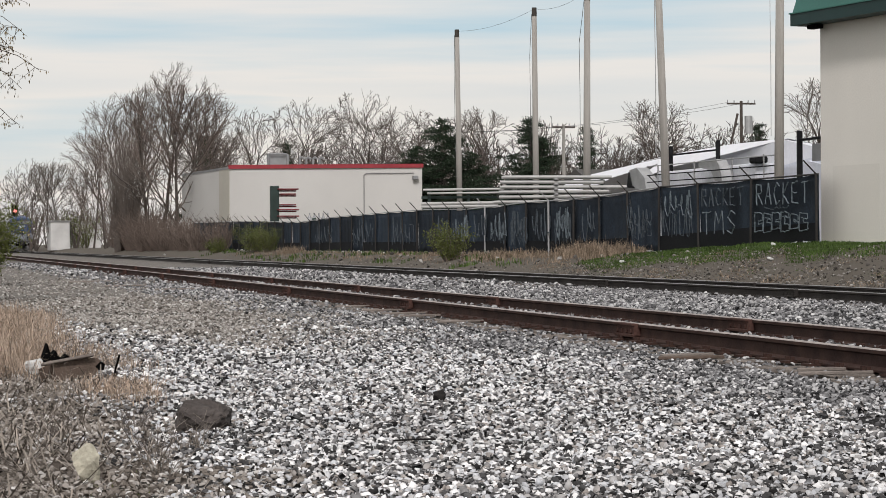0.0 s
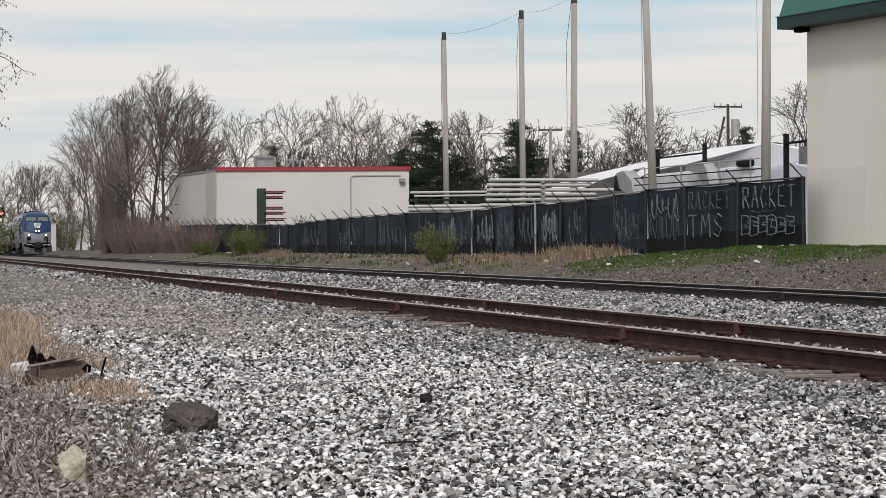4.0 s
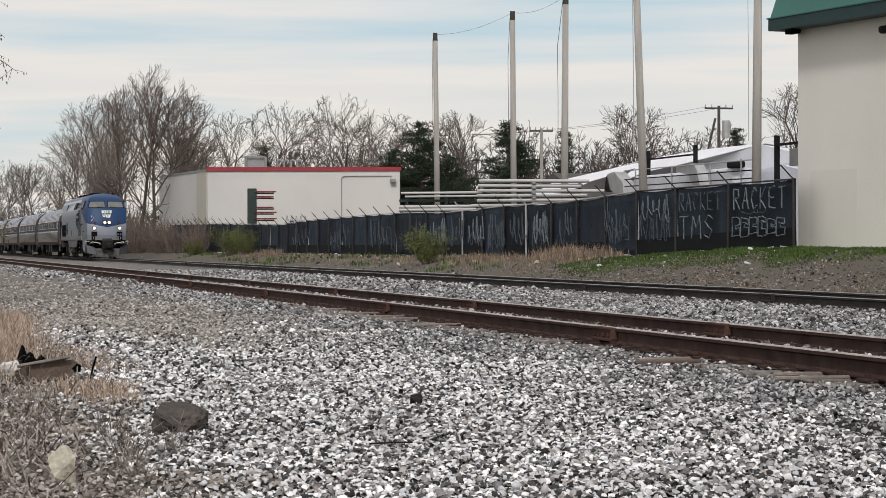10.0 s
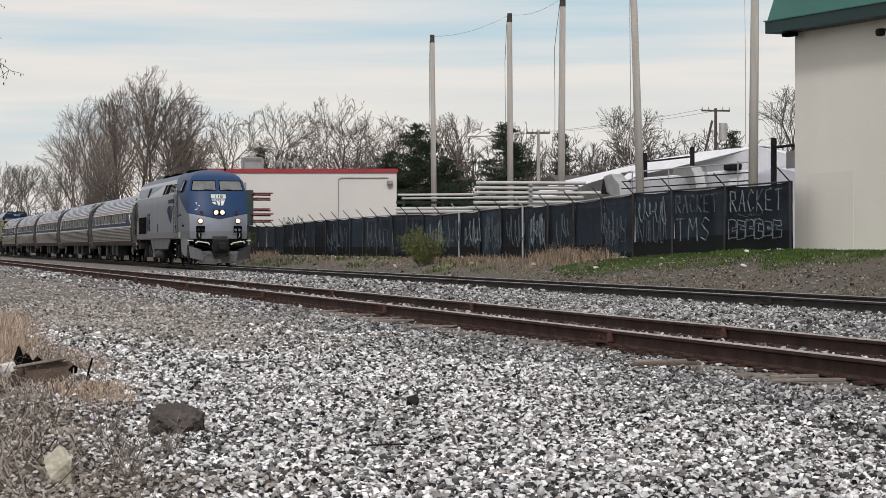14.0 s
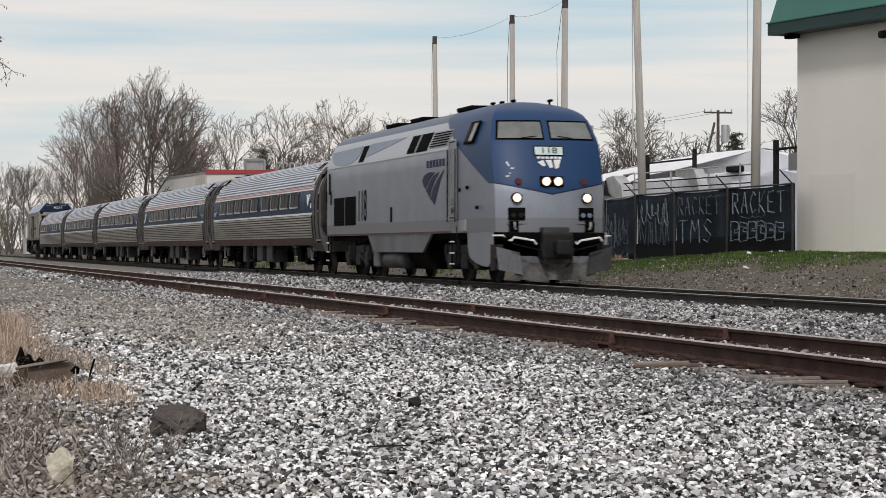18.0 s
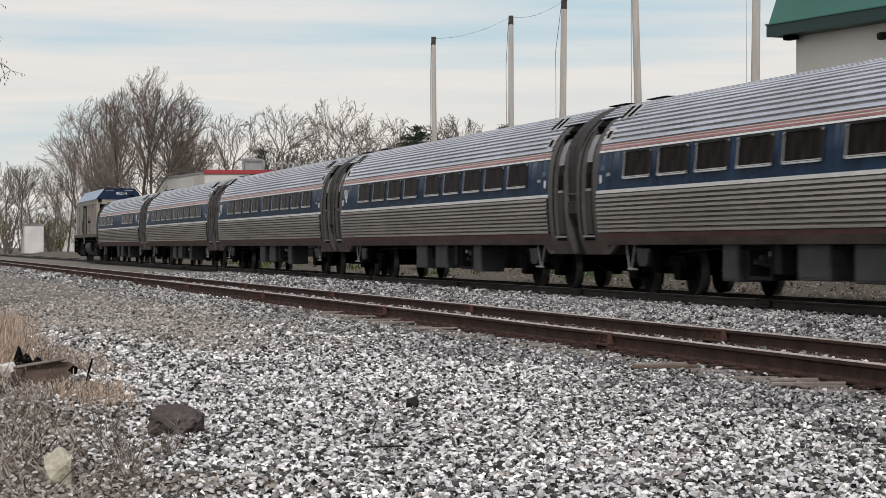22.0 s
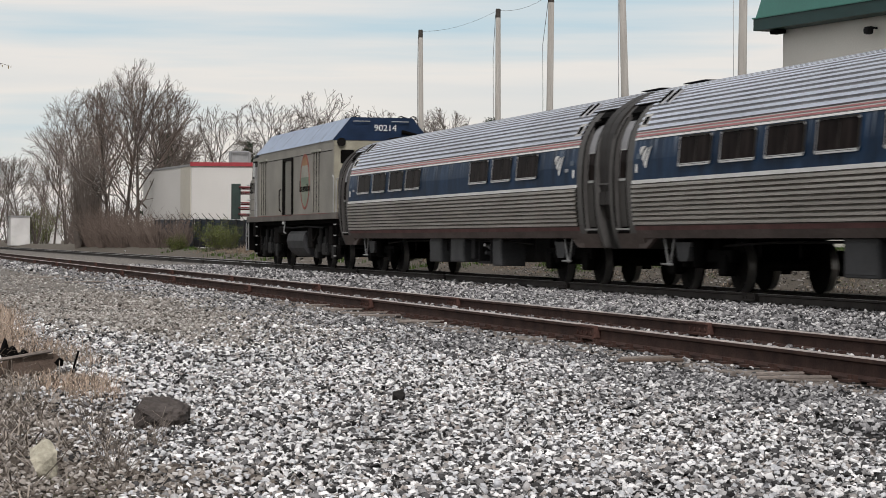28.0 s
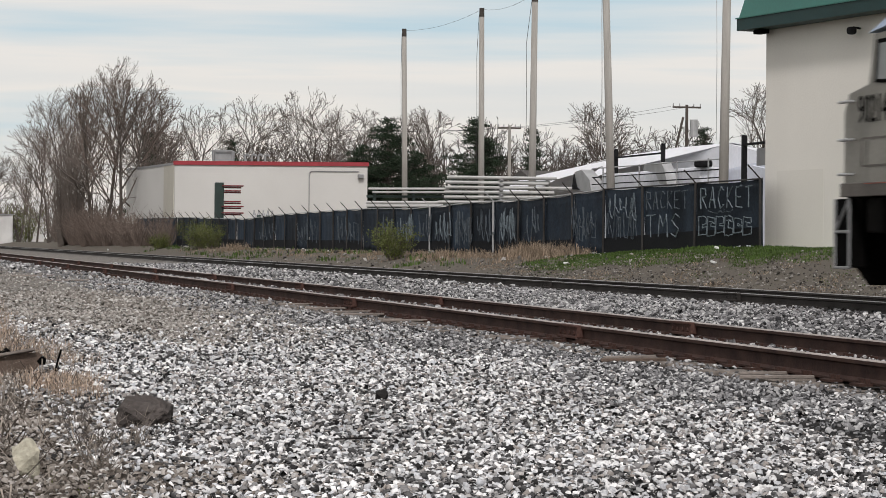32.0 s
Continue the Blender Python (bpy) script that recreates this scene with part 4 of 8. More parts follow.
for x in (-2.9, 2.9):
    part("upright", a_box((x, 0, 2.3), (0.16, 0.15, 4.95), 0.02), BOXGREY, gate)
part("crossbeam", a_box((0, 0, 4.40), (5.6, 0.07, 0.07), 0.01), BOXGREY, gate)
mast = thing("steel_column", pose(-70.6, 28.0, 0.2), "dark steel column with a bracket arm", "steel column")
part("column", a_box((0, 0, 2.0), (0.15, 0.16, 4.2), 0.02), BOXGREY, mast)
part("bracket", a_box((1.6, 0, 3.80), (3.0, 0.08, 0.08), 0.01), BOXGREY, mast)
part("bracket_plate", a_box((1.4, 0.4, 3.4), (2.6, 0.05, 0.55), 0.01), GREYBOX, mast)
house = thing("house", pose(-176, 53.5, 0, 0, 0, 13), "low house with dark grey shingle roof", "house")
part("wall", a_box((0, 0, 2.4), (7, 4.2, 4.8)), CREAM, house)
part("roof", prism(bmesh.new(), [(-4, 4.7), (4, 4.7), (0, 6.4)], "y", -2.4, 2.4), SHINGLE, house)


def utility_pole(x, y, top, arm, tank):
    t = thing("utility_pole", pose(x, y, 0), "wooden utility pole with crossarm and insulators", "utility pole")
    part("shaft", rod(bmesh.new(), (0, 0, -0.3), (0, 0, top), 0.17, 0.12, 10), BARK if tank else POLE, t)
    part("crossarm", a_box((0, 0, top - 0.2), (0.12, arm, 0.14), 0.01), BARK, t)
    for k in (-0.48, -0.25, 0.25, 0.48):
        part("insulator", rod(bmesh.new(), (0, k * arm, top - 0.12), (0, k * arm, top + 0.1), 0.05, 0.03, 6), GREYBOX, t)
    if tank:
        part("transformer", rod(bmesh.new(), (0.3, 0.5, top - 2.6), (0.3, 0.5, top - 1.2), 0.32, 0.32, 12), GALV, t)
        part("brace", rod(bmesh.new(), (0, -1.4, top - 5.5), (0, -0.3, top - 1.0), 0.1, 0.1, 8), BARK, t)
    return t


utility_pole(-182.9, 52.4, 10.2, 1.9, False)
utility_pole(-179.7, 66.3, 12.0, 2.4, True)
for z, y0 in ((11.9, 65.2), (11.9, 66.9), (9.8, 66.3)):
    pts = [(-179.7 - 12 * (k / 10), y0 - (y0 - 40) * k / 10, z - 3.2 * (k / 10) * (1.6 - k / 10)) for k in range(11)]
    tagged(part("overhead_wire", pipe(bmesh.new(), pts, 0.011, 4), WIRE, None), "thin black overhead wire from a utility pole", "wire", kind="structure")

# ---- far end of the line ----
shed = thing("white_shed", pose(-293, 19.6, 0.1), "plain white box shed beside the track", "shed")
part("wall", a_box((0, 0, 1.75), (6, 2.3, 3.5), 0.05), CONCRETE, shed)
part("roof", a_box((0, 0, 3.55), (6.3, 2.6, 0.12), 0.02), GREYBOX, shed)
shed = thing("white_shed", pose(-330, 25.0, 0.1), "low long white shed behind bare trees", "shed")
part("wall", a_box((0, 0, 1.8), (7, 5.2, 3.6), 0.05), CONCRETE, shed)
part("roof", a_box((0, 0, 3.7), (7.4, 5.6, 0.15), 0.02), GREYBOX, shed)
sig = thing("railway_signal", pose(-336, 12.4, 0), "trackside railway signal showing a red light", "railway signal")
part("mast", rod(bmesh.new(), (0, 0, -0.2), (0, 0, 6.4), 0.09, 0.08, 10), DUST, sig)
part("arm", a_box((0, 2.0, 5.1), (0.12, 4.2, 0.12)), DUST, sig)
part("head", a_box((0, 4.1, 5.6), (0.3, 0.9, 1.5), 0.1), BLACK, sig)
part("lens", rod(bmesh.new(), (0.16, 4.1, 5.55), (0.24, 4.1, 5.55), 0.22, 0.22, 14), REDLAMP, sig)

# unseen woods added behind the camera: they close the near side and darken reflections
rng = random.Random(12)
for row, (y0, hgt) in enumerate(((-15.0, 6.0), (-30.0, 12.0))):
    V, Fc = [], []
    n = 150
    for i in range(n + 1):
        x = -320 + 560 * i / n
        y = y0 + rng.uniform(-1.5, 1.5)
        for k, f in enumerate((0.0, 0.35, 0.7, 1.0)):
            # taller far down the line, so that distant flanks mirror dark
            grown = min(1.0, max(0.0, (-105 - x) / 70))
            V.append((x + rng.uniform(-1, 1), y - 1.2 * f + rng.uniform(-0.7, 0.7), -0.4 + f * (1.4 + (hgt - 1.4) * grown) * rng.uniform(0.75, 1.25)))
    for i in range(n):
        for k in range(3):
            a = i * 4 + k
            Fc.append((a, a + 4, a + 5, a + 1))
    tagged(mesh_of("hedgerow", V, Fc, NEEDLE if row else BARK), "unseen dark hedge added on the near side to darken reflections", "hedgerow", kind="structure")
# ---- trees and plants ----
def tubes(segs, sides):
    """Verts and faces of many tapered tubes; segs are (p, q, r0, r1)."""
    V, Fc = [], []
    for p, q, r0, r1 in segs:
        d = (q - p)
        if d.length < 1e-5:
            continue
        d.normalize()
        u = d.orthogonal().normalized()
        w = d.cross(u)
        b = len(V)
        for c, r in ((p, r0), (q, r1)):
            for k in range(sides):
                a = 2 * math.pi * k / sides
                V.append(c + u * (math.cos(a) * r) + w * (math.sin(a) * r))
        for k in range(sides):
            n = (k + 1) % sides
            Fc.append((b + k, b + n, b + sides + n, b + sides + k))
    return V, Fc


def limb(rng, p, d, length, r, level, out, inside, up):
    """A limb in gentle bends, with side shoots, that forks again and again until it meets the crown's edge."""
    n = 3 if level > 1 else 2
    for k in range(n):
        d = (d + Vector((rng.gauss(0, 0.10), rng.gauss(0, 0.10), rng.gauss(0, 0.06) + up))).normalized()
        q = p + d * (length / n)
        if not inside(q):
            out.append((p, p.lerp(q, 0.6), r * 0.7, r * 0.4, level))
            return
        out.append((p, q, r * (1 - 0.36 * k / n), r * (1 - 0.36 * (k + 1) / n), level))
        if level > 0 and k < n - 1 and rng.random() < 0.85:
            side = d.cross(Vector((rng.gauss(0, 1), rng.gauss(0, 1), rng.gauss(0, 1)))).normalized()
            limb(rng, q, (d * 0.7 + side * rng.uniform(0.4, 0.8)).normalized(), length * rng.uniform(0.45, 0.75), r * 0.40, max(0, level - 2), out, inside, up)
        p = q
    if level > 0:
        for _ in range(3 if rng.random() < 0.35 else 2):
            side = d.cross(Vector((rng.gauss(0, 1), rng.gauss(0, 1), rng.gauss(0, 1)))).normalized()
            a = radians(rng.uniform(16, 44))
            limb(rng, p, d * math.cos(a) + side * math.sin(a), length * rng.uniform(0.66, 0.88), r * 0.63, level - 1, out, inside, up)


def tree_limbs(rng, height, width, low, levels, r, up, at=Vector((0, 0, 0))):
    """All limbs of one bare tree with a rounded, slightly uneven crown; width is the crown's half width over the height."""
    mid, half, ph = height * (0.5 + low * 0.5), height * (0.52 - low * 0.5), rng.uniform(0, 6)

    def inside(q):
        a = math.atan2(q.y, q.x)
        w = height * width * (1 + 0.18 * math.sin(3 * a + ph) + 0.10 * math.sin(5 * q.z / height * 6 + ph))
        return q.z < mid - half * 0.6 or (q.x * q.x + q.y * q.y) / (w * w) + ((q.z - mid) / half) ** 2 < 1
    out, p, d, n = [], Vector((0, 0, -0.2)), Vector((rng.gauss(0, 0.03), rng.gauss(0, 0.03), 1)).normalized(), 7
    top = height * rng.uniform(0.50, 0.66)
    for k in range(n):
        d = (d + Vector((rng.gauss(0, 0.05), rng.gauss(0, 0.05), 0.05))).normalized()
        q = p + d * top / n
        out.append((p, q, r * (1 - 0.6 * k / n), r * (1 - 0.6 * (k + 1) / n), levels + 1))
        if (k + 1) / n * 0.6 > low:
            for _ in range(2 if rng.random() < 0.6 else 1):
                a, tilt = rng.uniform(0, 6.283), radians(rng.uniform(28, 58))
                limb(rng, q, Vector((math.cos(a) * math.sin(tilt), math.sin(a) * math.sin(tilt), math.cos(tilt))), height * rng.uniform(0.15, 0.22), r * 0.42, levels - 1, out, inside, up)
        p = q
    for k in range(3):
        a, tilt = ph + k * 2.1, radians(rng.uniform(14, 30))
        limb(rng, p, Vector((math.cos(a) * math.sin(tilt), math.sin(a) * math.sin(tilt), math.cos(tilt))), height * rng.uniform(0.14, 0.20), r * 0.38, levels, out, inside, up)
    return [(at + a, at + b, c, e, lv) for a, b, c, e, lv in out]


def bare_tree(x, y, z, height, seed, label, width, low, r, twig, thin, group, up=0.05, levels=5):
    rng = random.Random(seed)
    t = thing("bare_tree", pose(x, y, z), label, "tree", group)
    segs = tree_limbs(rng, height, width, low, levels, r, up)
    segs = [(p, q, max(a, thin), max(b, thin * 0.8), lv) for p, q, a, b, lv in segs]
    mesh_of("trunk", *tubes([s[:4] for s in segs if s[4] >= levels], 6), BARK, t, smooth=True)
    mesh_of("crown", *tubes([s[:4] for s in segs if s[4] < levels], 3), twig, t)
    return t


def leaf_cloud(rng, spots, size, spread_r, per, flat=0.7):
    V, Fc = [], []
    for c in spots:
        for _ in range(per):
            p = c + Vector((rng.gauss(0, spread_r), rng.gauss(0, spread_r), rng.gauss(0, spread_r * flat)))
            a = Vector((rng.gauss(0, 1), rng.gauss(0, 1), rng.gauss(0, 1))).normalized()
            b = a.orthogonal().normalized()
            s = size * rng.uniform(0.5, 1.2)
            i = len(V)
            V += [p, p + a * s + b * s * 0.35, p + a * s * 1.9, p + a * s - b * s * 0.35]
            Fc.append((i, i + 1, i + 2, i + 3))
    return V, Fc


def pine(x, y, z, height, width, seed, label):
    rng = random.Random(seed)
    t = thing("pine_tree", pose(x, y, z), label, "tree")
    part("trunk", rod(bmesh.new(), (0, 0, -0.2), (0, 0, height * 0.97), 0.22, 0.03, 8), BARK, t)
    limbs, spots = [], []
    n = int(height * 11)
    for i in range(n):
        h = height * (0.10 + 0.88 * i / n)
        reach = width * (1 - h / height) ** 0.85 * rng.choice((0.55, 0.8, 1.0, 1.2)) + 0.15
        a = rng.uniform(0, 2 * math.pi)
        p = Vector((0, 0, h))
        q = Vector((math.cos(a) * reach, math.sin(a) * reach, h + reach * rng.uniform(-0.1, 0.35)))
        limbs.append((p, q, 0.04, 0.012))
        m = max(2, int(reach * 4))
        for k in range(m):
            f = 0.25 + 0.75 * (k + rng.random()) / m
            spots.append(p.lerp(q, f) + Vector((rng.gauss(0, 0.2), rng.gauss(0, 0.2), 0.06)))
    mesh_of("branchwork", *tubes(limbs, 3), BARK, t)
    mesh_of("crown", *leaf_cloud(rng, spots, 0.11, 0.20, 30, 0.3), NEEDLE, t)
    return t


def shrub(x, y, z, w, h, seed, label, material=TWIG, stems=60, leaves=None, name="shrub", group="", thin=0.008, lean=(0, 0), fan=1.0):
    rng = random.Random(seed)
    t = thing(name, pose(x, y, z), label, name.replace("_", " "), group)
    segs, tips = [], []
    for _ in range(stems):
        a, rr = rng.uniform(0, 6.283), rng.uniform(0, 0.25) * w
        p = Vector((math.cos(a) * rr, math.sin(a) * rr, -0.03))
        d = Vector(((math.cos(a) * 0.4 + rng.gauss(0, 0.25)) * fan + lean[0], (math.sin(a) * 0.4 + rng.gauss(0, 0.25)) * fan + lean[1], 1)).normalized()
        ln = h * rng.uniform(0.45, 1.0)
        for k in range(3):
            q = p + d * ln / 3
            segs.append((p, q, thin * (1 - 0.25 * k), thin * (0.75 - 0.25 * k)))
            if k:
                e = (d + Vector((rng.gauss(0, 0.6), rng.gauss(0, 0.6), rng.gauss(0, 0.3)))).normalized()
                segs.append((q, q + e * ln * 0.3 * min(1.0, fan + 0.15), thin * 0.5, thin * 0.25))
                tips.append(q + e * ln * 0.2)
            d = (d + Vector((rng.gauss(0, 0.2), rng.gauss(0, 0.2), 0)) * fan).normalized()
            p = q
            tips.append(p)
    mesh_of("twig_growth", *tubes(segs, 3), material, t)
    if leaves:
        mesh_of("foliage", *leaf_cloud(rng, tips, leaves[0], leaves[1], leaves[2]), leaves[3], t)
    return t


def blades(name, spots, height, width, per, material, label, seed, droop=0.5):
    """Grass as one object of uncounted blades."""
    rng = random.Random(seed)
    V, Fc = [], []
    for x, y, z, k in spots:
        for _ in range(per):
            a = rng.uniform(0, 6.283)
            h = height * k * rng.uniform(0.4, 1.1)
            o = Vector((x + rng.gauss(0, 0.12), y + rng.gauss(0, 0.12), z - 0.02))
            d = Vector((math.cos(a), math.sin(a), 0))
            w = Vector((-d.y, d.x, 0)) * width
            lean = rng.uniform(0.05 if droop < 2 else 1.2, droop)
            m = o + d * h * lean * 0.4 + Vector((0, 0, h * 0.6))
            e = o + d * h * lean + Vector((0, 0, h * (1 - lean * 0.4)))
            i = len(V)
            V += [o - w, o + w, m + w * 0.8, m - w * 0.8, e]
            Fc += [(i, i + 1, i + 2, i + 3), (i + 3, i + 2, i + 4)]
    return tagged(mesh_of(name, V, Fc, material), label, "grass", kind="stuff")


GREY_TREES = "bare trees beside the line"
k = 0
for x, y, h, r, w in ((-282, 23.0, 13.6, 0.14, 0.28), (-264, 22.8, 15.0, 0.14, 0.30), (-249, 22.6, 16.0, 0.17, 0.29), (-236, 22.4, 14.6, 0.18, 0.29), (-222, 21.8, 14.2, 0.19, 0.26), (-203, 21.3, 13.9, 0.2, 0.25), (-195, 21.6, 14.9, 0.20, 0.25), (-188, 21.9, 14.9, 0.19, 0.27), (-190, 23.4, 14.3, 0.2, 0.27), (-194, 24.9, 12.8, 0.16, 0.28), (-199, 26.4, 11.2, 0.15, 0.28)):
    k += 1
    bare_tree(x, y, 0.1, h, 100 + k, "tall bare grey-brown tree in a trackside thicket", w, 0.14, r, BUD if k % 2 else TWIG, 0.0125, GREY_TREES, 0.05)
k = 0
for x, y, h, w in ((-243, 31.5, 12.8, 0.34), (-238, 36.0, 14.2, 0.30), (-227, 39.4, 14.4, 0.34), (-226, 44.6, 15.2, 0.34), (-235, 50.5, 14.2, 0.34), (-232, 58.0, 14.0, 0.32), (-236, 77.0, 15.2, 0.44), (-226, 92.5, 17.0, 0.32)):
    k += 1
    bare_tree(x, y, 0.2, h, 200 + k, "bare deciduous tree standing behind the buildings", w, 0.28, 0.19, TWIG, 0.019, "bare trees behind the buildings", 0.02)
k = 0
for x, y, h in ((-405, 20.6, 13.5), (-412, 23.0, 15.0), (-398, 25.2, 14.0), (-420, 28.0, 15.5), (-390, 29.5, 13.0)):
    k += 1
    bare_tree(x, y, 0.2, h, 260 + k, "bare tree at the far end of the line", 0.34, 0.2, 0.2, TWIG, 0.03, "bare trees far down the line", 0.03, 4)
pine(-195, 45.2, 0.2, 11.2, 5.6, 1, "dense dark green pine behind a pale building")
pine(-196, 43.0, 0.2, 8.8, 4.4, 6, "dense dark green pine behind a pale building")
pine(-193, 52.4, 0.2, 11.3, 5.2, 2, "pointed dark green pine behind tall poles")
pine(-198, 48.4, 0.2, 8.4, 4.4, 8, "low dark green pine behind tall poles")
pine(-245, 92.4, 0.2, 13.6, 2.6, 3, "dark green pine beside a utility pole")
pine(-236, 70.2, 0.2, 12.6, 2.4, 7, "dark green pine behind tall poles")
pine(-226, 29.2, 0.2, 11.0, 3.0, 4, "dark green cedar among bare trees")
pine(-237, 38.7, 0.2, 10.8, 1.8, 5, "small dark green pine behind a flat roof")

# far woods closing the view, as one low uneven belt of bare crowns
rng = random.Random(77)
segs = []
for i in range(500):
    u = rng.random()
    x, y = -300 - rng.uniform(0, 90) + 60 * u, -60 + 330 * u
    h = rng.uniform(6, 10.5) * (1.1 if y > 60 else 0.85)
    p = Vector((x, y, 0))
    for _ in range(9):
        d = Vector((rng.gauss(0, 0.28), rng.gauss(0, 0.28), 1)).normalized()
        q = p + d * h * rng.uniform(0.6, 1.0)
        segs.append((p, q, 0.07, 0.02))
        for _ in range(3):
            a = p.lerp(q, rng.uniform(0.35, 0.9))
            segs.append((a, a + Vector((rng.gauss(0, 0.5), rng.gauss(0, 0.5), 0.8)).normalized() * h * 0.22, 0.045, 0.02))
tagged(mesh_of("far_woods", *tubes(segs, 3), TWIG), "distant belt of bare brown woodland", "woods", kind="stuff")

segs = []
for i in range(40):
    u = (i + rng.random()) / 40
    x, y = -262 + 26 * u + rng.uniform(-14, 8), 44 + 76 * u
    h = rng.uniform(11.5, 14.4) * (1 + 0.15 * noise.noise((y * 0.11, 2.0, 0.0)))
    segs += [(p, q, max(a, 0.03), max(b, 0.024)) for p, q, a, b, _ in tree_limbs(rng, h, 0.40, 0.10, 3, 0.14, 0.04, Vector((x, y, 0)))]
for i in range(170):
    u = (i + rng.random()) / 170
    x, y = -252 + 26 * u + rng.uniform(-8, 6), 42 + 80 * u
    segs += [(p, q, max(a, 0.04), max(b, 0.03)) for p, q, a, b, _ in tree_limbs(rng, rng.uniform(9.0, 12.2), 0.36, 0.02, 2, 0.10, 0.05, Vector((x, y, 0)))]
tagged(mesh_of("bare_woods", *tubes(segs, 3), BARK), "brown leafless woods beyond the yard", "woods", kind="stuff")

# brown brush under the thicket
for vx, vy, vh in ((-212, 19.4, 11.6), (-209.0, 20.3, 12.8), (-214, 20.0, 9.6)):
    shrub(vx, vy, 0.1, 1.1, vh, int(vh * 7), "dense dark vine-wrapped sapling clump beside the track", TWIG, 130, None, "sapling_clump", "", 0.024, (0, 0), 0.22)
k = 0
for i in range(26):
    u = i / 25
    rr = random.Random(300 + i)
    x, y = -214 + 58 * u + rr.uniform(-2, 2), 19.8 + 1.6 * u + rr.uniform(-0.5, 1.0)
    shrub(x, y, ground_z(x, y), rr.uniform(1.6, 2.6), rr.uniform(2.2, 3.6) * (1.15 - 0.5 * u), 300 + i, "tangled leafless reddish-brown brush beside the track", BUD, 90, None, "brush", "brush under the trees", 0.022)
for i, (x, y, w, h, lv) in enumerate(((-135, 20.2, 1.3, 1.7, 16), (-83.6, 19.6, 0.7, 1.25, 12), (-132.5, 20.6, 1.0, 1.3, 10), (-150, 20.0, 1.2, 0.9, 10))):
    shrub(x, y, ground_z(x, y), w, h, 400 + i, "yellow-green spring shrub in front of a fence", TWIG, 60, (0.05, 0.09, lv, LEAF), "shrub", "", 0.010)

grng = random.Random(9)
spots = []
for _ in range(5200):
    x, y = grng.uniform(-66, -38), grng.uniform(18.8, 21.9)
    if x > -54.6:
        y = grng.uniform(19.4, 22.1)
    if y > 18.75 + (x + 62) * 0.08 + 1.5 * max(0.0, (-61 - x) / 9) + 0.8 * noise.noise((x * 0.4, y * 0.4, 1)):
        spots.append((x, y, ground_z(x, y), grng.uniform(0.6, 1.2)))
for _ in range(900):
    x, y = grng.uniform(-66, -36), grng.uniform(18.2, 21.0)
    if noise.noise((x * 0.35, y * 0.8, 8.0)) > 0.05:
        spots.append((x, y, ground_z(x, y), grng.uniform(0.25, 0.5)))
blades("grass_bank", spots, 0.075, 0.009, 11, GRASS, "short fresh green grass on the bank", 10)
spots = []
for cx, cy, n, k in ((-68, 20.6, 60, 1.2), (-70.5, 20.7, 70, 1.3), (-66.5, 20.5, 40, 0.9), (-77.5, 20.6, 40, 0.8), (-80, 20.5, 50, 0.8), (-84.5, 20.6, 30, 0.6), (-74, 20.8, 30, 0.7), (-124, 20.4, 50, 1.1), (-90, 20.6, 30, 0.6), (-98, 20.7, 20, 0.5)):
    for _ in range(n):
        x, y = cx + grng.gauss(0, 0.9), cy + grng.gauss(0, 0.4)
        spots.append((x, y, ground_z(x, y), k * grng.uniform(0.7, 1.1)))
blades("dry_grass", spots, 0.50, 0.007, 12, DRYGRASS, "clumps of dry straw-coloured grass below the fence", 11, 1.2)
spots = []
for _ in range(520):
    x, y = grng.uniform(-160, -70), grng.uniform(18.6, 21.4)
    if noise.noise((x * 0.12, y * 0.6, 4.0)) > 0.08:
        spots.append((x, y, ground_z(x, y), grng.uniform(0.4, 1.0)))
tan = [(x, y, ground_z(x, y), grng.uniform(0.3, 0.8)) for x, y in ((grng.uniform(-140, -66), grng.uniform(19.2, 21.5)) for _ in range(420))]
blades("straw_bank", tan, 0.32, 0.010, 8, DRYGRASS, "thin tan straw over the dry soil bank", 16, 1.3)
litter = [(x, y, ground_z(x, y), grng.uniform(0.4, 1.0)) for x, y in ((grng.uniform(-72, -28), grng.uniform(17.3, 20.2)) for _ in range(1900)) if noise.noise((x * 0.5, y * 0.9, 2.0)) > 0.05]
blades("flattened_straw", litter, 0.14, 0.007, 7, DRYGRASS, "pale flattened straw over the gravel of the bank", 17, 2.4)
blades("weedy_bank", spots, 0.30, 0.018, 8, GRASS, "patchy green weeds along the foot of the fence", 12)

# weeds on the near side
spots = []
for _ in range(420):
    x = grng.uniform(-34, -18)
    y = -x * 0.048 + grng.gauss(-0.15, 0.28)
    spots.append((x, y, ground_z(x, y), grng.uniform(0.5, 1.1)))
for _ in range(90):
    x, y = grng.gauss(-16.6, 0.7), grng.gauss(1.50, 0.10)
    spots.append((x, y, ground_z(x, y), grng.uniform(0.2, 0.5)))
for _ in range(60):
    x, y = grng.gauss(-21.5, 2.0), grng.gauss(1.75, 0.18)
    spots.append((x, y, ground_z(x, y), grng.uniform(0.25, 0.6)))
blades("straw_weeds", spots, 0.37, 0.0032, 26, STRAW, "dry tan weeds at the edge of the gravel", 13, 1.5)
spots = []
for _ in range(300):
    x = grng.uniform(-19, -8.6)
    y = -x * 0.060 + grng.gauss(-0.15, 0.30)
    spots.append((x, y, ground_z(x, y) + 0.02, grng.uniform(0.35, 1.0)))
blades("dead_weeds", spots, 0.26, 0.0042, 3, DEADSTEM, "grey flattened dead weed stems over gravel", 14, 2.6)
spots = [(grng.uniform(-10.9, -9.0), grng.uniform(0.50, 1.05), -0.23, grng.uniform(0.5, 1)) for _ in range(90)]
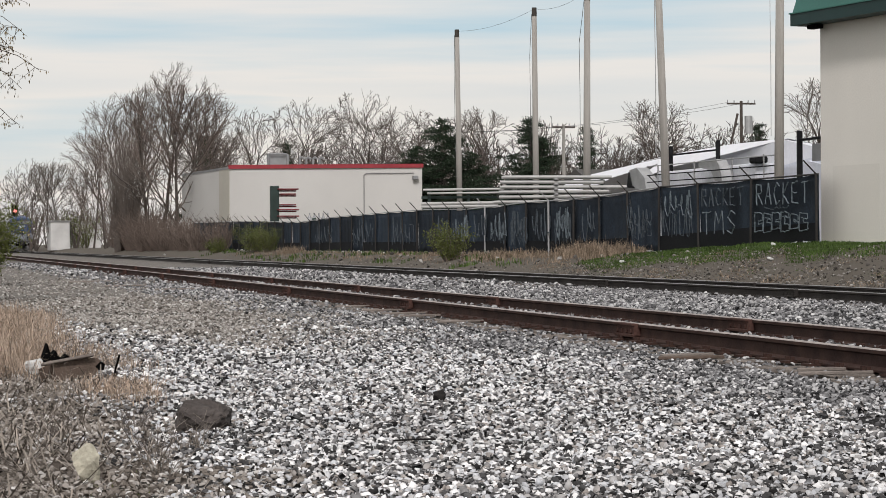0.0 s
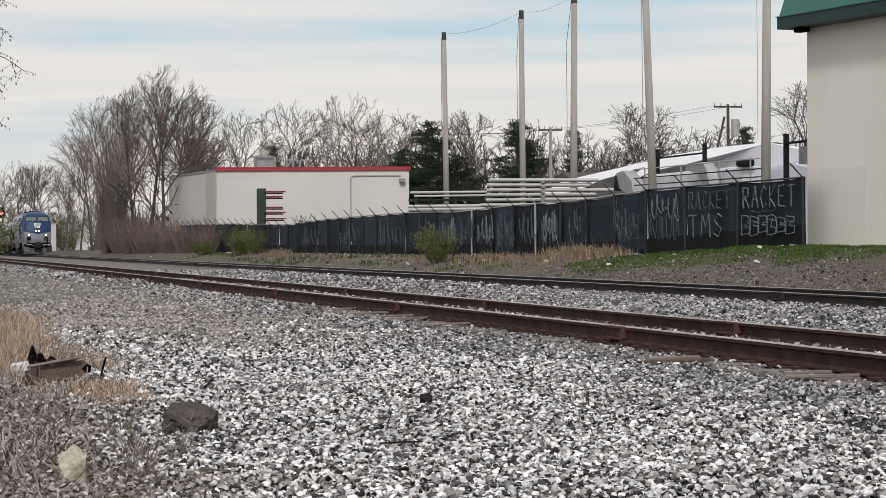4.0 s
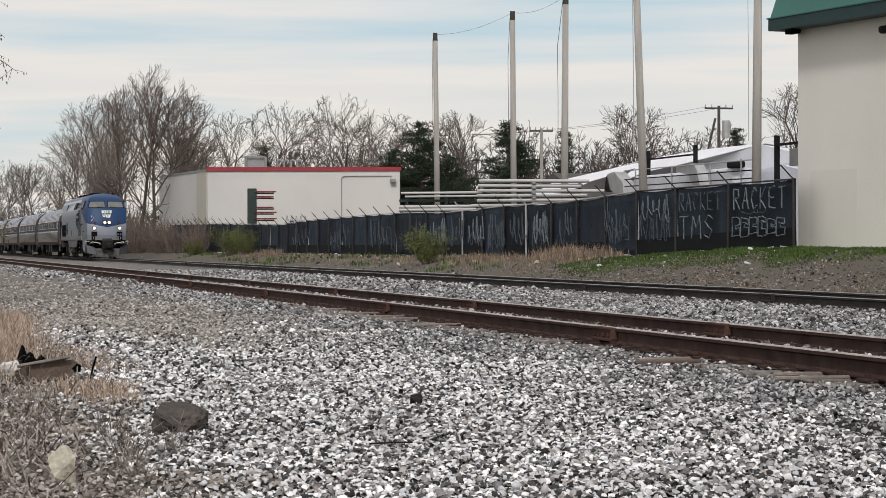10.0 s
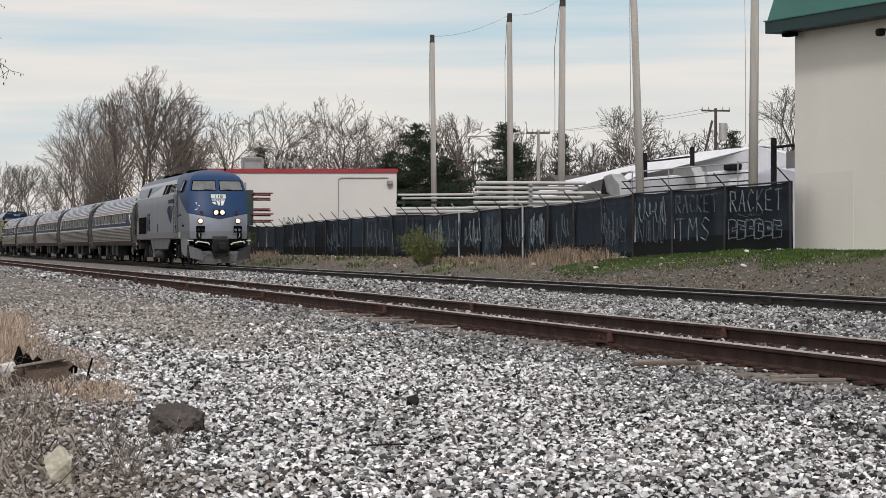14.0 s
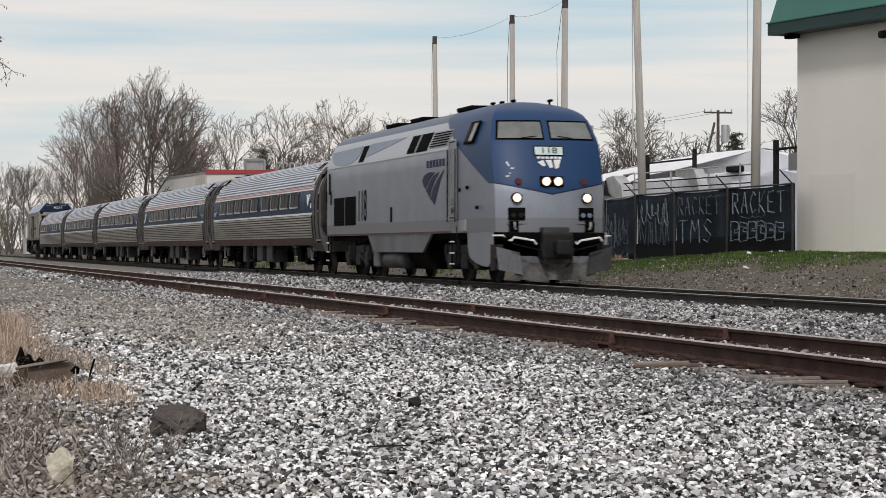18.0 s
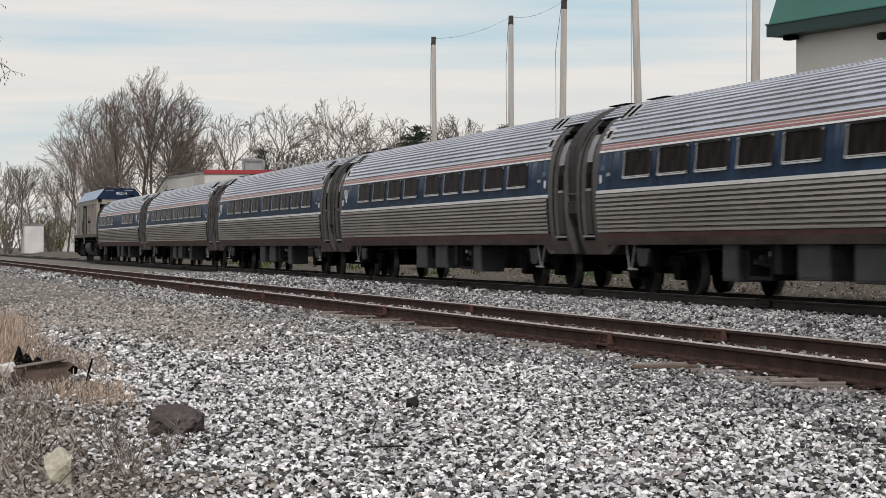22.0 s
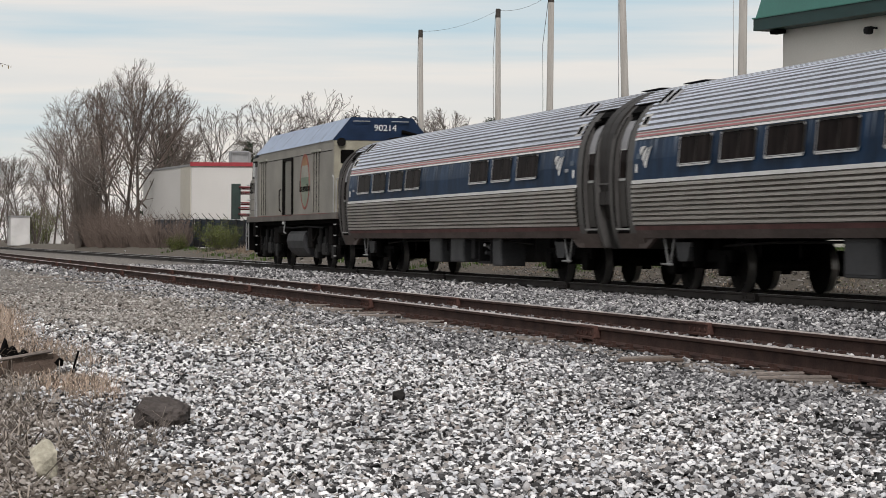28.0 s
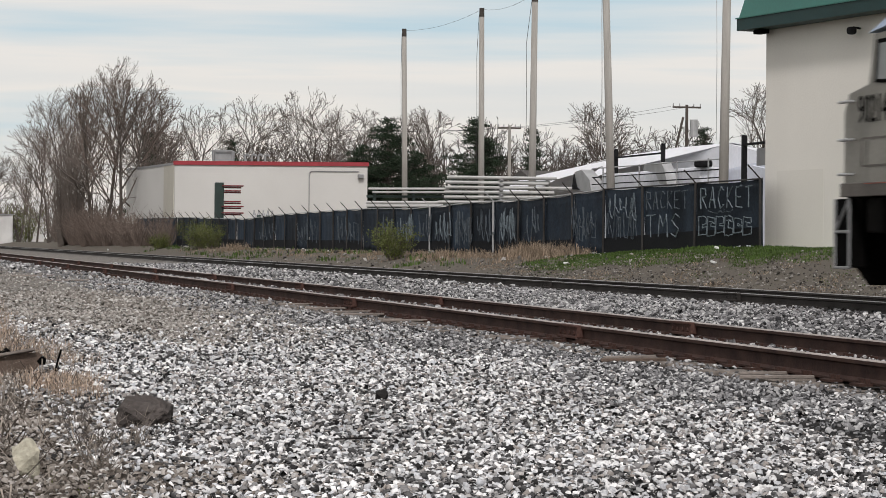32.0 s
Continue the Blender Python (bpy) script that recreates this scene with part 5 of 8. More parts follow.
blades("moss_tufts", spots, 0.06, 0.003, 10, LEAF, "small green tufts around a pale block", 15)
for i, (x, y, w, h) in enumerate(((-11.4, 1.20, 0.28, 0.30), (-11.9, 1.45, 0.22, 0.22), (-13.2, 1.30, 0.25, 0.25), (-10.6, 1.15, 0.2, 0.2), (-12.8, 0.80, 0.3, 0.25), (-14.8, 1.0, 0.3, 0.3), (-16.3, 1.55, 0.25, 0.2), (-19.5, 1.75, 0.3, 0.3), (-21, 1.5, 0.35, 0.4), (-13.0, 1.62, 0.15, 0.16))):
    shrub(x, y, -0.22, w, h, 500 + i, "dry brown dead weed in gravel", DEADSTEM if i % 2 else TWIG, 26, None, "dead_weed", "dead weeds in the gravel", 0.0028)

# willow hanging in from above, and the young tree near the line
def willow(x, y, h, reach, seed):
    rng = random.Random(seed)
    t = thing("budding_tree", pose(x, y, -0.2), "budding tree with drooping catkin-hung twigs", "tree")
    segs, tips = [(Vector((0, 0, -0.2)), Vector((0.1, 0.1, h * 0.5)), 0.16, 0.12), (Vector((0.1, 0.1, h * 0.5)), Vector((0.0, 0.2, h)), 0.12, 0.05)], []
    twigs = []
    for i in range(110):
        z = h * rng.uniform(0.5, 1.0)
        a = rng.uniform(0, 6.283)
        L = reach * rng.uniform(0.5, 1.0)
        p = Vector((0.05, 0.1, z))
        d = Vector((math.cos(a), math.sin(a), 0.35))
        for k in range(4):
            q = p + d * L / 4
            twigs.append((p, q, 0.016 - 0.003 * k, 0.013 - 0.003 * k))
            for _ in range(6):
                e = p.lerp(q, rng.random())
                g = e + Vector((rng.gauss(0, 0.16), rng.gauss(0, 0.16), rng.uniform(-0.3, 0.12)))
                twigs.append((e, g, 0.005, 0.003))
                tips += [g, e.lerp(g, 0.6)]
            d = d + Vector((rng.gauss(0, 0.12), rng.gauss(0, 0.12), -0.32))
            d.normalize()
            p = q
    mesh_of("trunk", *tubes(segs, 8), BARK, t, smooth=True)
    mesh_of("branchwork", *tubes(twigs, 3), TWIG, t)
    V, Fc = [], []
    for c in tips:
        for _ in range(2):
            s = rng.uniform(0.03, 0.085)
            o = c + Vector((rng.gauss(0, 0.04), rng.gauss(0, 0.04), 0))
            w = rng.uniform(0.006, 0.011)
            b = len(V)
            V += [o, o + Vector((w, 0, -s * 0.5)), o + Vector((0, 0, -s)), o + Vector((-w, 0, -s * 0.5)), o + Vector((0, w, -s * 0.5)), o + Vector((0, -w, -s * 0.5))]
            Fc += [(b, b + 1, b + 2, b + 3), (b, b + 4, b + 2, b + 5)]
    mesh_of("catkin_growth", V, Fc, CATKIN, t)


CATKIN = mat("brown_catkins", (0.25, 0.19, 0.10), 0.9, 0, 0.3, 2, 9, 0, island=0.35)
willow(-41.0, 0.72, 6.6, 1.75, 21)
shrub(-62, 2.0, -0.2, 0.8, 2.1, 22, "young tree with yellow-green spring leaves", TWIG, 90, (0.06, 0.16, 26, LEAF), "young_tree", "", 0.016)
shrub(-72, 2.5, -0.2, 0.9, 1.6, 23, "young tree with yellow-green spring leaves", TWIG, 60, (0.06, 0.16, 22, LEAF), "young_tree", "", 0.016)
shrub(-300, 22.5, 0.0, 3.5, 4.8, 24, "young tree with yellow-green spring leaves", TWIG, 50, (0.16, 0.4, 10, LEAF), "young_tree", "", 0.03)

# ---- small things lying on the gravel ----
def lump(name, m, size, seed, material, label, category, points=26):
    """An angular broken rock: the hull of scattered points, its edges slightly worn."""
    r, bm = random.Random(seed), bmesh.new()
    for _ in range(points):
        v = Vector((r.gauss(0, 1), r.gauss(0, 1), r.gauss(0, 1))).normalized() * r.uniform(0.82, 1.05)
        v = Vector([math.copysign(abs(c) ** 0.75, c) for c in v])
        bm.verts.new((v.x * size[0], v.y * size[1], v.z * size[2]))
    hull = bmesh.ops.convex_hull(bm, input=list(bm.verts))
    loose = [v for v in bm.verts if not v.link_faces]
    bmesh.ops.delete(bm, geom=loose, context="VERTS")
    bmesh.ops.subdivide_edges(bm, edges=list(bm.edges), cuts=3, use_grid_fill=True)
    for v in bm.verts:
        n = noise.noise(v.co * 22 + Vector((seed, 0, 0))) + 0.5 * noise.noise(v.co * 60 + Vector((0, seed, 0)))
        v.co *= 1 + 0.15 * n
    ob = part(name, bm, material, None)
    ob.matrix_basis = m
    return tagged(ob, label, category)


lump("rock", pose(-13.1, 1.66, -0.145, 4, 6, 76), (0.16, 0.215, 0.120), 8, ROCK, "dark grey angular rock lying on gravel", "rock", 34)
lump("concrete_lump", pose(-10.35, 0.80, -0.15, 8, 4, 20), (0.075, 0.070, 0.115), 9, PALEROCK, "pale lichen-stained concrete lump among weeds", "concrete lump", 18)
lump("stone", pose(-14.95, 3.44, -0.168, 0, 0, 20), (0.05, 0.045, 0.042), 3, DARKROCK, "small dark stone on pale gravel", "stone", 12)
lump("stone", pose(-18.6, 1.06, -0.12, 0, 0, 60), (0.07, 0.09, 0.07), 12, CONCRETE, "rounded grey stone beside rotten boards", "stone", 30)
b1 = part("board", prism(bmesh.new(), [(-0.22, -0.07), (0.10, -0.075), (0.15, -0.04), (0.13, -0.01), (0.19, 0.03), (0.16, 0.055), (-0.04, 0.075), (-0.12, 0.05), (-0.22, 0.07)], "x", -0.12, 0.12), WOODOLD, None)
b1.matrix_basis = pose(-18.2, 1.32, -0.135, 6, -14, 24)
tagged(b1, "rotten brown board end lying on gravel", "board")
b2 = part("board", a_box((0, 0, 0), (0.07, 0.42, 0.022), 0.006), SPLINTER, None)
b2.matrix_basis = pose(-18.05, 1.27, -0.042, 8, -14, 20)
tagged(b2, "pale split board resting on rotten wood", "board")
bm = prism(bmesh.new(), [(-0.24, 0), (0.26, 0), (0.27, 0.05), (0.22, 0.07), (0.19, 0.04), (0.14, 0.09), (0.10, 0.06), (0.05, 0.11), (0.01, 0.08), (-0.04, 0.13), (-0.09, 0.09), (-0.13, 0.16), (-0.17, 0.13), (-0.20, 0.22), (-0.23, 0.12)], "x", -0.04, 0.04)
st = part("rotten_stump", bm, BLACK, None)
st.matrix_basis = pose(-19.0, 1.36, -0.17, 0, 8, 10)
tagged(st, "blackened jagged piece of rotten wood", "wood debris")
sk = part("stick", pipe(bmesh.new(), [(0, 0, 0), (-0.05, 0.02, 0.12), (-0.02, 0.05, 0.24)], 0.008, 5), BLACK, None)
sk.matrix_basis = pose(-17.6, 1.57, -0.23)
tagged(sk, "thin dark stick standing in gravel", "stick")
tw = part("stick", pipe(bmesh.new(), [(0, -0.12, 0), (0.02, 0, 0.006), (0, 0.12, 0.003)], 0.005, 5), DARKROCK, None)
tw.matrix_basis = pose(-11.75, 2.56, -0.176)
tagged(tw, "thin dark twig lying on gravel", "stick")
for i, (x, y, L, w, rz) in enumerate(((-19.6, 6.72, 0.75, 0.10, 78), (-19.2, 6.62, 0.9, 0.12, 66), (-16.6, 6.86, 0.9, 0.05, 60), (-17.1, 6.95, 0.6, 0.05, 66), (-31.5, 6.98, 0.9, 0.08, 70), (-32.6, 7.02, 1.1, 0.08, 64), (-34.2, 7.02, 1.0, 0.09, 60), (-36.5, 7.1, 1.2, 0.1, 66), (-29.0, 6.96, 0.9, 0.07, 62), (-57, 5.4, 1.6, 0.25, 70), (-64, 5.1, 1.8, 0.28, 75), (-52, 6.0, 1.4, 0.2, 72))):
    p = part("tie_splinter", a_box((0, 0, 0), (w * 0.8, L * 0.62, 0.025), 0.006), WOODOLD if i == 1 else SPLINTER, None)
    p.matrix_basis = pose(x, y, -0.166, 1, 2, rz - 80)
    tagged(p, "split piece of weathered railway tie on gravel", "wood debris", "splintered tie pieces")
for i, (x, y) in enumerate(((-62.0, 19.4), (-66.4, 20.2), (-54.2, 20.8), (-51.0, 19.5), (-78, 20.0), (-100.0, 20.6), (-170, 18.9))):
    p = part("litter", a_box((0, 0, 0), (0.10, 0.13, 0.05), 0.015), WHITE, None)
    p.matrix_basis = pose(x, y, ground_z(x, y) + 0.05, 5 * i, 9, 40 * i)
    tagged(p, "scrap of pale litter lying on the bank", "litter", "scraps of litter")
# ---- the train ----
CAR = 26.01
DULLRED = mat("dull_red_stripe", (0.125, 0.056, 0.054), 0.6, 0, 0.3)
DOORSTEEL = mat("brownish_door_steel", (0.078, 0.073, 0.068), 0.6, 0.2, 0.25, 1.2, 14, 0.06, (1, 1, 0.3))
PALEPANEL = mat("pale_grey_panel", (0.30, 0.30, 0.31), 0.5, 0.2, 0.15)
GANGWAY = mat("dark_gangway_sheet", (0.030, 0.0275, 0.026), 0.6, 0.1, 0.25, 1.0, 20, 0.05)
SILLBROWN = mat("rust_washed_sill", (0.092, 0.072, 0.065), 0.65, 0.15, 0.35, 0.8, 16, 0.08)
FADEPLATE = mat("faded_notice", (0.10, 0.13, 0.17), 0.6, 0, 0.2)
ENDSTEEL = mat("dull_vestibule_steel", (0.098, 0.094, 0.090), 0.6, 0.2, 0.28, 1.2, 14, 0.06, (1, 1, 0.3))
FRAME = mat("bright_window_frame", (0.50, 0.495, 0.49), 0.35, 0.5, 0.12, 3, 30, 0.05)


def wheelset(parent, x, r=0.457):
    bm = rod(bmesh.new(), (0, -0.9, 0), (0, 0.9, 0), 0.085, 0.085, 10)
    for s in (-1, 1):
        rod(bm, (0, s * 0.685, 0), (0, s * 0.825, 0), r, r - 0.006, 28)
        rod(bm, (0, s * 0.655, 0), (0, s * 0.685, 0), r + 0.026, r + 0.026, 28)
        rod(bm, (0, s * 0.825, 0), (0, s * 0.86, 0), 0.19, 0.15, 14)
        for k in range(6):
            a = k * math.pi / 3
            rod(bm, (math.cos(a) * 0.29, s * 0.82, math.sin(a) * 0.29), (math.cos(a) * 0.29, s * 0.835, math.sin(a) * 0.29), 0.05, 0.05, 8)
    for f in bm.faces:
        c = f.calc_center_median()
        if abs(c.y) > 0.69 and math.hypot(c.x, c.z) > r * 0.95 and abs(f.normal.y) < 0.5:
            f.material_index = 1
    ob = part("wheelset", bm, [DUST, TREAD], parent, "dark steel wheels with bright treads on an axle")
    ob.matrix_basis = pose(x, 0, r)
    return ob


def coach_truck(parent, x):
    base = half = 1.295
    bm = bmesh.new()
    for s in (-1, 1):
        box(bm, (0, s * 1.02, 0.62), (3.3, 0.16, 0.22), 0.03)
        box(bm, (-half, s * 1.04, 0.46), (0.42, 0.22, 0.36), 0.04)
        box(bm, (half, s * 1.04, 0.46), (0.42, 0.22, 0.36), 0.04)
        box(bm, (0, s * 1.0, 0.78), (0.9, 0.42, 0.3), 0.05)
        for k in (-0.28, 0.28):
            rod(bm, (k, s * 1.16, 0.42), (k, s * 1.16, 0.9), 0.13, 0.13, 10)
        rod(bm, (-0.62, s * 1.12, 0.62), (-0.62, s * 1.12, 1.0), 0.04)
    box(bm, (0, 0, 0.66), (1.5, 2.0, 0.52), 0.03)
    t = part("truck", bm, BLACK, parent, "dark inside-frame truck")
    t.matrix_basis = pose(x, 0, 0)
    return t, [wheelset(t, -base), wheelset(t, base)]


SHELL = [(0.74, 1.40), (1.02, 1.50), (1.2, 1.545), (1.6, 1.585), (2.0, 1.60), (2.4, 1.59), (2.75, 1.545), (3.0, 1.46), (3.2, 1.35), (3.4, 1.18), (3.55, 1.0), (3.68, 0.78), (3.78, 0.5), (3.84, 0.25), (3.86, 0.0)]


def shell_pts(z0, z1, n=12, out=0.0):
    return [(lerp_table(SHELL, z0 + (z1 - z0) * k / n) + out, z0 + (z1 - z0) * k / n) for k in range(n + 1)]


def arc(z0, z1, n):
    """Points along the shell at even arc steps."""
    fine = shell_pts(z0, z1, 200)
    L = [0.0]
    for a, b in zip(fine, fine[1:]):
        L.append(L[-1] + math.hypot(b[0] - a[0], b[1] - a[1]))
    out, j = [], 0
    for k in range(n + 1):
        s = L[-1] * k / n
        while j < 199 and L[j + 1] < s:
            j += 1
        f = (s - L[j]) / max(1e-9, L[j + 1] - L[j])
        out.append((fine[j][0] + f * (fine[j + 1][0] - fine[j][0]), fine[j][1] + f * (fine[j + 1][1] - fine[j][1])))
    return out


def fluted(z0, z1, ribs, depth):
    """A corrugated outline: each rib stands proud of the shell."""
    pts = arc(z0, z1, ribs * 6)
    out = []
    for i, (y, z) in enumerate(pts):
        a, b = pts[max(0, i - 1)], pts[min(len(pts) - 1, i + 1)]
        d = Vector((b[0] - a[0], b[1] - a[1])).normalized()
        nrm = Vector((d.y, -d.x))
        o = depth if i % 6 in (1, 2, 3, 4) else 0.0
        out.append((y + nrm.x * o, z + nrm.y * o))
    return out


def flutes(pts, x0, x1):
    """A corrugated sheet along x, with its grooves in a second material."""
    bm = bmesh.new()
    a, b = [bm.verts.new((x0, y, z)) for y, z in pts], [bm.verts.new((x1, y, z)) for y, z in pts]
    for i in range(len(pts) - 1):
        f = bm.faces.new((a[i], b[i], b[i + 1], a[i + 1]))
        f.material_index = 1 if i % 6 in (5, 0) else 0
    return bm


def rounded(w, h, r, n=4):
    pts = []
    for cx, cy, a0 in ((w / 2 - r, h / 2 - r, 0), (-w / 2 + r, h / 2 - r, 90), (-w / 2 + r, -h / 2 + r, 180), (w / 2 - r, -h / 2 + r, 270)):
        for k in range(n + 1):
            a = radians(a0 + 90 * k / n)
            pts.append((cx + r * math.cos(a), cy + r * math.sin(a)))
    return pts


def ring(bm, outer, inner, axis, a, b):
    """A flat frame between two outlines with equal point counts, a to b along the axis."""
    def at(p, k):
        return {"x": (k, p[0], p[1]), "y": (p[0], k, p[1]), "z": (p[0], p[1], k)}[axis]
    n = len(outer)
    o1, o2 = [bm.verts.new(at(p, a)) for p in outer], [bm.verts.new(at(p, b)) for p in outer]
    i1, i2 = [bm.verts.new(at(p, a)) for p in inner], [bm.verts.new(at(p, b)) for p in inner]
    for k in range(n):
        j = (k + 1) % n
        for q in ((o1[k], o1[j], o2[j], o2[k]), (i1[k], i2[k], i2[j], i1[j]), (o2[k], o2[j], i2[j], i2[k]), (o1[k], i1[k], i1[j], o1[j])):
            bm.faces.new(q)
    return bm


def coach(windows, label, cafe=False):
    t = thing("passenger_coach", Matrix(), label, "passenger coach", "coaches of the train")
    end, inner = 12.62, 11.25
    for s in (-1, 1):
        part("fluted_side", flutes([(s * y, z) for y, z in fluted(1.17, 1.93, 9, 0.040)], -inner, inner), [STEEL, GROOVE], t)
        part("side_sill", strip(bmesh.new(), [(s * y, z) for y, z in shell_pts(0.93, 1.165, 3, 0.012)], -inner, inner), SILLBROWN, t, "grimy rust-washed lower sill")
        part("sill_stripe", strip(bmesh.new(), [(s * y, z) for y, z in shell_pts(1.075, 1.150, 2, 0.018)], -inner, inner), DULLRED, t, "faded red stripe")
        part("belt_stripe", strip(bmesh.new(), [(s * y, z) for y, z in shell_pts(1.935, 2.0, 2, 0.02)], -inner, inner), WHITE, t, "white stripe")
        part("window_band", strip(bmesh.new(), [(s * y, z) for y, z in shell_pts(2.0, 2.74, 8)], -inner, inner), NAVY, t, "navy blue window band", smooth=False)
        part("upper_stripe", strip(bmesh.new(), [(s * y, z) for y, z in shell_pts(2.800, 2.832, 2, 0.012)], -inner, inner), RED, t, "faded red stripe")
        part("top_stripe", strip(bmesh.new(), [(s * y, z) for y, z in shell_pts(2.860, 2.884, 2, 0.012)], -inner, inner), RED, t, "faded thin red stripe")
        part("thin_stripe", strip(bmesh.new(), [(s * y, z) for y, z in shell_pts(2.745, 2.782, 2, 0.012)], -inner, inner), WHITE, t, "thin white stripe")
        part("letterboard", strip(bmesh.new(), [(s * y, z) for y, z in shell_pts(2.79, 2.90, 3, 0.004)], -inner, inner), STEEL, t)
        for wa, wb in windows:
            c, w = (wa + wb) / 2, wb - wa
            tilt = pose(c, s * 1.575, 2.452, s * 4.8)
            fb = ring(bmesh.new(), rounded(w + 0.03, 0.540, 0.08), rounded(w - 0.03, 0.486, 0.06), "y", -0.02, s * 0.034)
            for f in fb.faces:
                c = f.calc_center_median()
                inward = abs(c.x) < w / 2 - 0.01 and abs(c.z) < 0.249
                # sky light caught on inner and bottom faces is put into their colour
                f.material_index = 0 if inward or c.z < -0.235 else 1
            fr = part("window_frame", fb, [FRAME, RUBBER], t)
            pn = part("window_pane", prism(bmesh.new(), rounded(w - 0.035, 0.488, 0.05), "y", -0.012, 0.012), GLASS, t, "dark tinted pane")
            mu = part("window_mullion", a_box((0.03, s * 0.012, 0), (0.022, 0.012, 0.47)), RUBBER, t)
            sl = part("window_sill", a_box((0, s * 0.028, -0.228), (w - 0.06, 0.016, 0.014)), FRAME, t)
            for o in (fr, pn, mu, sl):
                o.matrix_basis = tilt
        mark = part("fan_emblem", prism(prism(prism(bmesh.new(), [(-0.30, 0.13), (-0.22, 0.19), (-0.08, 0.20), (0.0, 0.19), (-0.13, 0.12), (-0.22, 0.03)], "y", -0.008, 0.008), [(-0.16, -0.02), (-0.07, 0.08), (0.05, 0.15), (0.15, 0.17), (0.03, 0.05), (-0.06, -0.09)], "y", -0.008, 0.008), [(0.01, -0.13), (0.09, 0.01), (0.20, 0.12), (0.32, 0.19), (0.21, 0.04), (0.08, -0.21)], "y", -0.008, 0.008), WHITE, t, "white fan-shaped emblem")
        mark.matrix_basis = pose(10.0 if cafe else -10.55, s * 1.60, 2.42, s * 4.5)
        for q in (-1, 1):
            for k in range(3):
                nb = part("number_bar", a_box((0, 0, 0), (0.05, 0.02, 0.07), 0.006), PALEPANEL, t)
                nb.matrix_basis = pose(q * 10.55 + 0.07 * (k - 1), s * 1.595, 2.30, s * 2)
            lt = part("marker_light", prism(bmesh.new(), rounded(0.075, 0.17, 0.036), "y", -0.015, 0.015), WHITE, t, "oval white marker lens")
            lt.matrix_basis = pose(q * 11.03, s * 1.597, 2.22, s * 2)
            nb = part("notice_plate", a_box((0, 0, 0), (0.22, 0.016, 0.10), 0.006), FADEPLATE, t)
            nb.matrix_basis = pose(q * 10.92, s * 1.590, 2.44, s * 4)
    ribs = fluted(2.90, 3.80, 13, 0.026)
    crown = arc(3.80, 3.86, 5)
    part("roof", prism(bmesh.new(), [(y, z) for y, z in crown] + [(-y, z) for y, z in crown[::-1][1:]] + [(-0.4, 3.6), (0.4, 3.6)], "x", -inner, inner), ROOFSTEEL, t, "smooth steel roof crown")
    for s in (-1, 1):
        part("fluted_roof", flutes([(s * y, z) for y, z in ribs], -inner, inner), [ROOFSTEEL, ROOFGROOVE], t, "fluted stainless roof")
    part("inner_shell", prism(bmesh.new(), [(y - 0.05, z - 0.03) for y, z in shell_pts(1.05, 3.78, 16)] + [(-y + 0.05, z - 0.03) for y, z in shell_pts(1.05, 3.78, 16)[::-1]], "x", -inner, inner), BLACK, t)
    ship = [(y, z) for y, z in shell_pts(0.74, 3.86, 40)]
    outl = ship + [(-y, z) for y, z in ship[::-1][1:]]
    for e in (-1, 1):
        dx = e * 12.02
        sunk = [(y - math.copysign(0.11, y) if 1.12 < z < 3.24 and abs(y) > 0.3 else y, z) for y, z in outl]
        part("vestibule", prism(bmesh.new(), outl, "x", e * inner, dx - e * 0.36), ENDSTEEL, t, "smooth steel vestibule end")
        part("vestibule", prism(bmesh.new(), outl, "x", dx + e * 0.36, e * (end - 0.04)), ENDSTEEL, t, "smooth steel vestibule end")
        # doorway, jambs and corner in black: the recess's shade put into the colour
        part("door_bay", prism(bmesh.new(), sunk, "x", dx - e * 0.36, dx + e * 0.36), BLACK, t, "sunken doorway with its shade in black")
        for s in (-1, 1):
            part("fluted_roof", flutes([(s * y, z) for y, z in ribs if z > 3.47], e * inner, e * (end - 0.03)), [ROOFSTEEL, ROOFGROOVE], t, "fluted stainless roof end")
        part("roof", prism(bmesh.new(), [(y, z + 0.012) for y, z in crown] + [(-y, z + 0.012) for y, z in crown[::-1][1:]] + [(-0.4, 3.6), (0.4, 3.6)], "x", e * inner, e * (end - 0.03)), ROOFSTEEL, t)
        dia = [(y * 0.975, 1.30 + (z - 0.74) * 0.818) for y, z in outl]
        part("diaphragm", prism(bmesh.new(), dia, "x", e * (end - 0.06), e * 12.985), GANGWAY, t, "dark grey full-width gangway")
        for s in (-1, 1):
            part("gangway_strap", a_box((e * 12.79, s * 1.555, 1.98), (0.36, 0.02, 0.03)), ENDSTEEL, t)
            part("gangway_box", a_box((e * 12.79, s * 1.535, 1.70), (0.34, 0.05, 0.26), 0.01), GANGWAY, t)
        part("coupler", a_box((e * 12.7, 0, 0.82), (0.55, 0.25, 0.25), 0.04), BLACK, t)
        part("roof_walkway", a_box((e * 11.75, 0, 3.90), (1.2, 0.42, 0.022), 0.008), DUST, t, "dark roof walkway strip")
        rib = ring(bmesh.new(), [(y * 1.010, z + 0.012) for y, z in outl], [(y * 0.90, z * 0.985) for y, z in outl], "x", e * (end - 0.05), e * (end - 0.005))
        part("end_frame", rib, ENDSTEEL, t)
        for s in (-1, 1):
            def on_shell(name, x0, x1, z0, z1, out, material, label=""):
                return part(name, strip(bmesh.new(), [(s * y, z) for y, z in shell_pts(z0, z1, 14, out)], min(x0, x1), max(x0, x1)), material, t, label)
            on_shell("door", dx - 0.33, dx + 0.33, 1.15, 2.60, -0.085, DOORSTEEL, "narrow brownish steel side door")
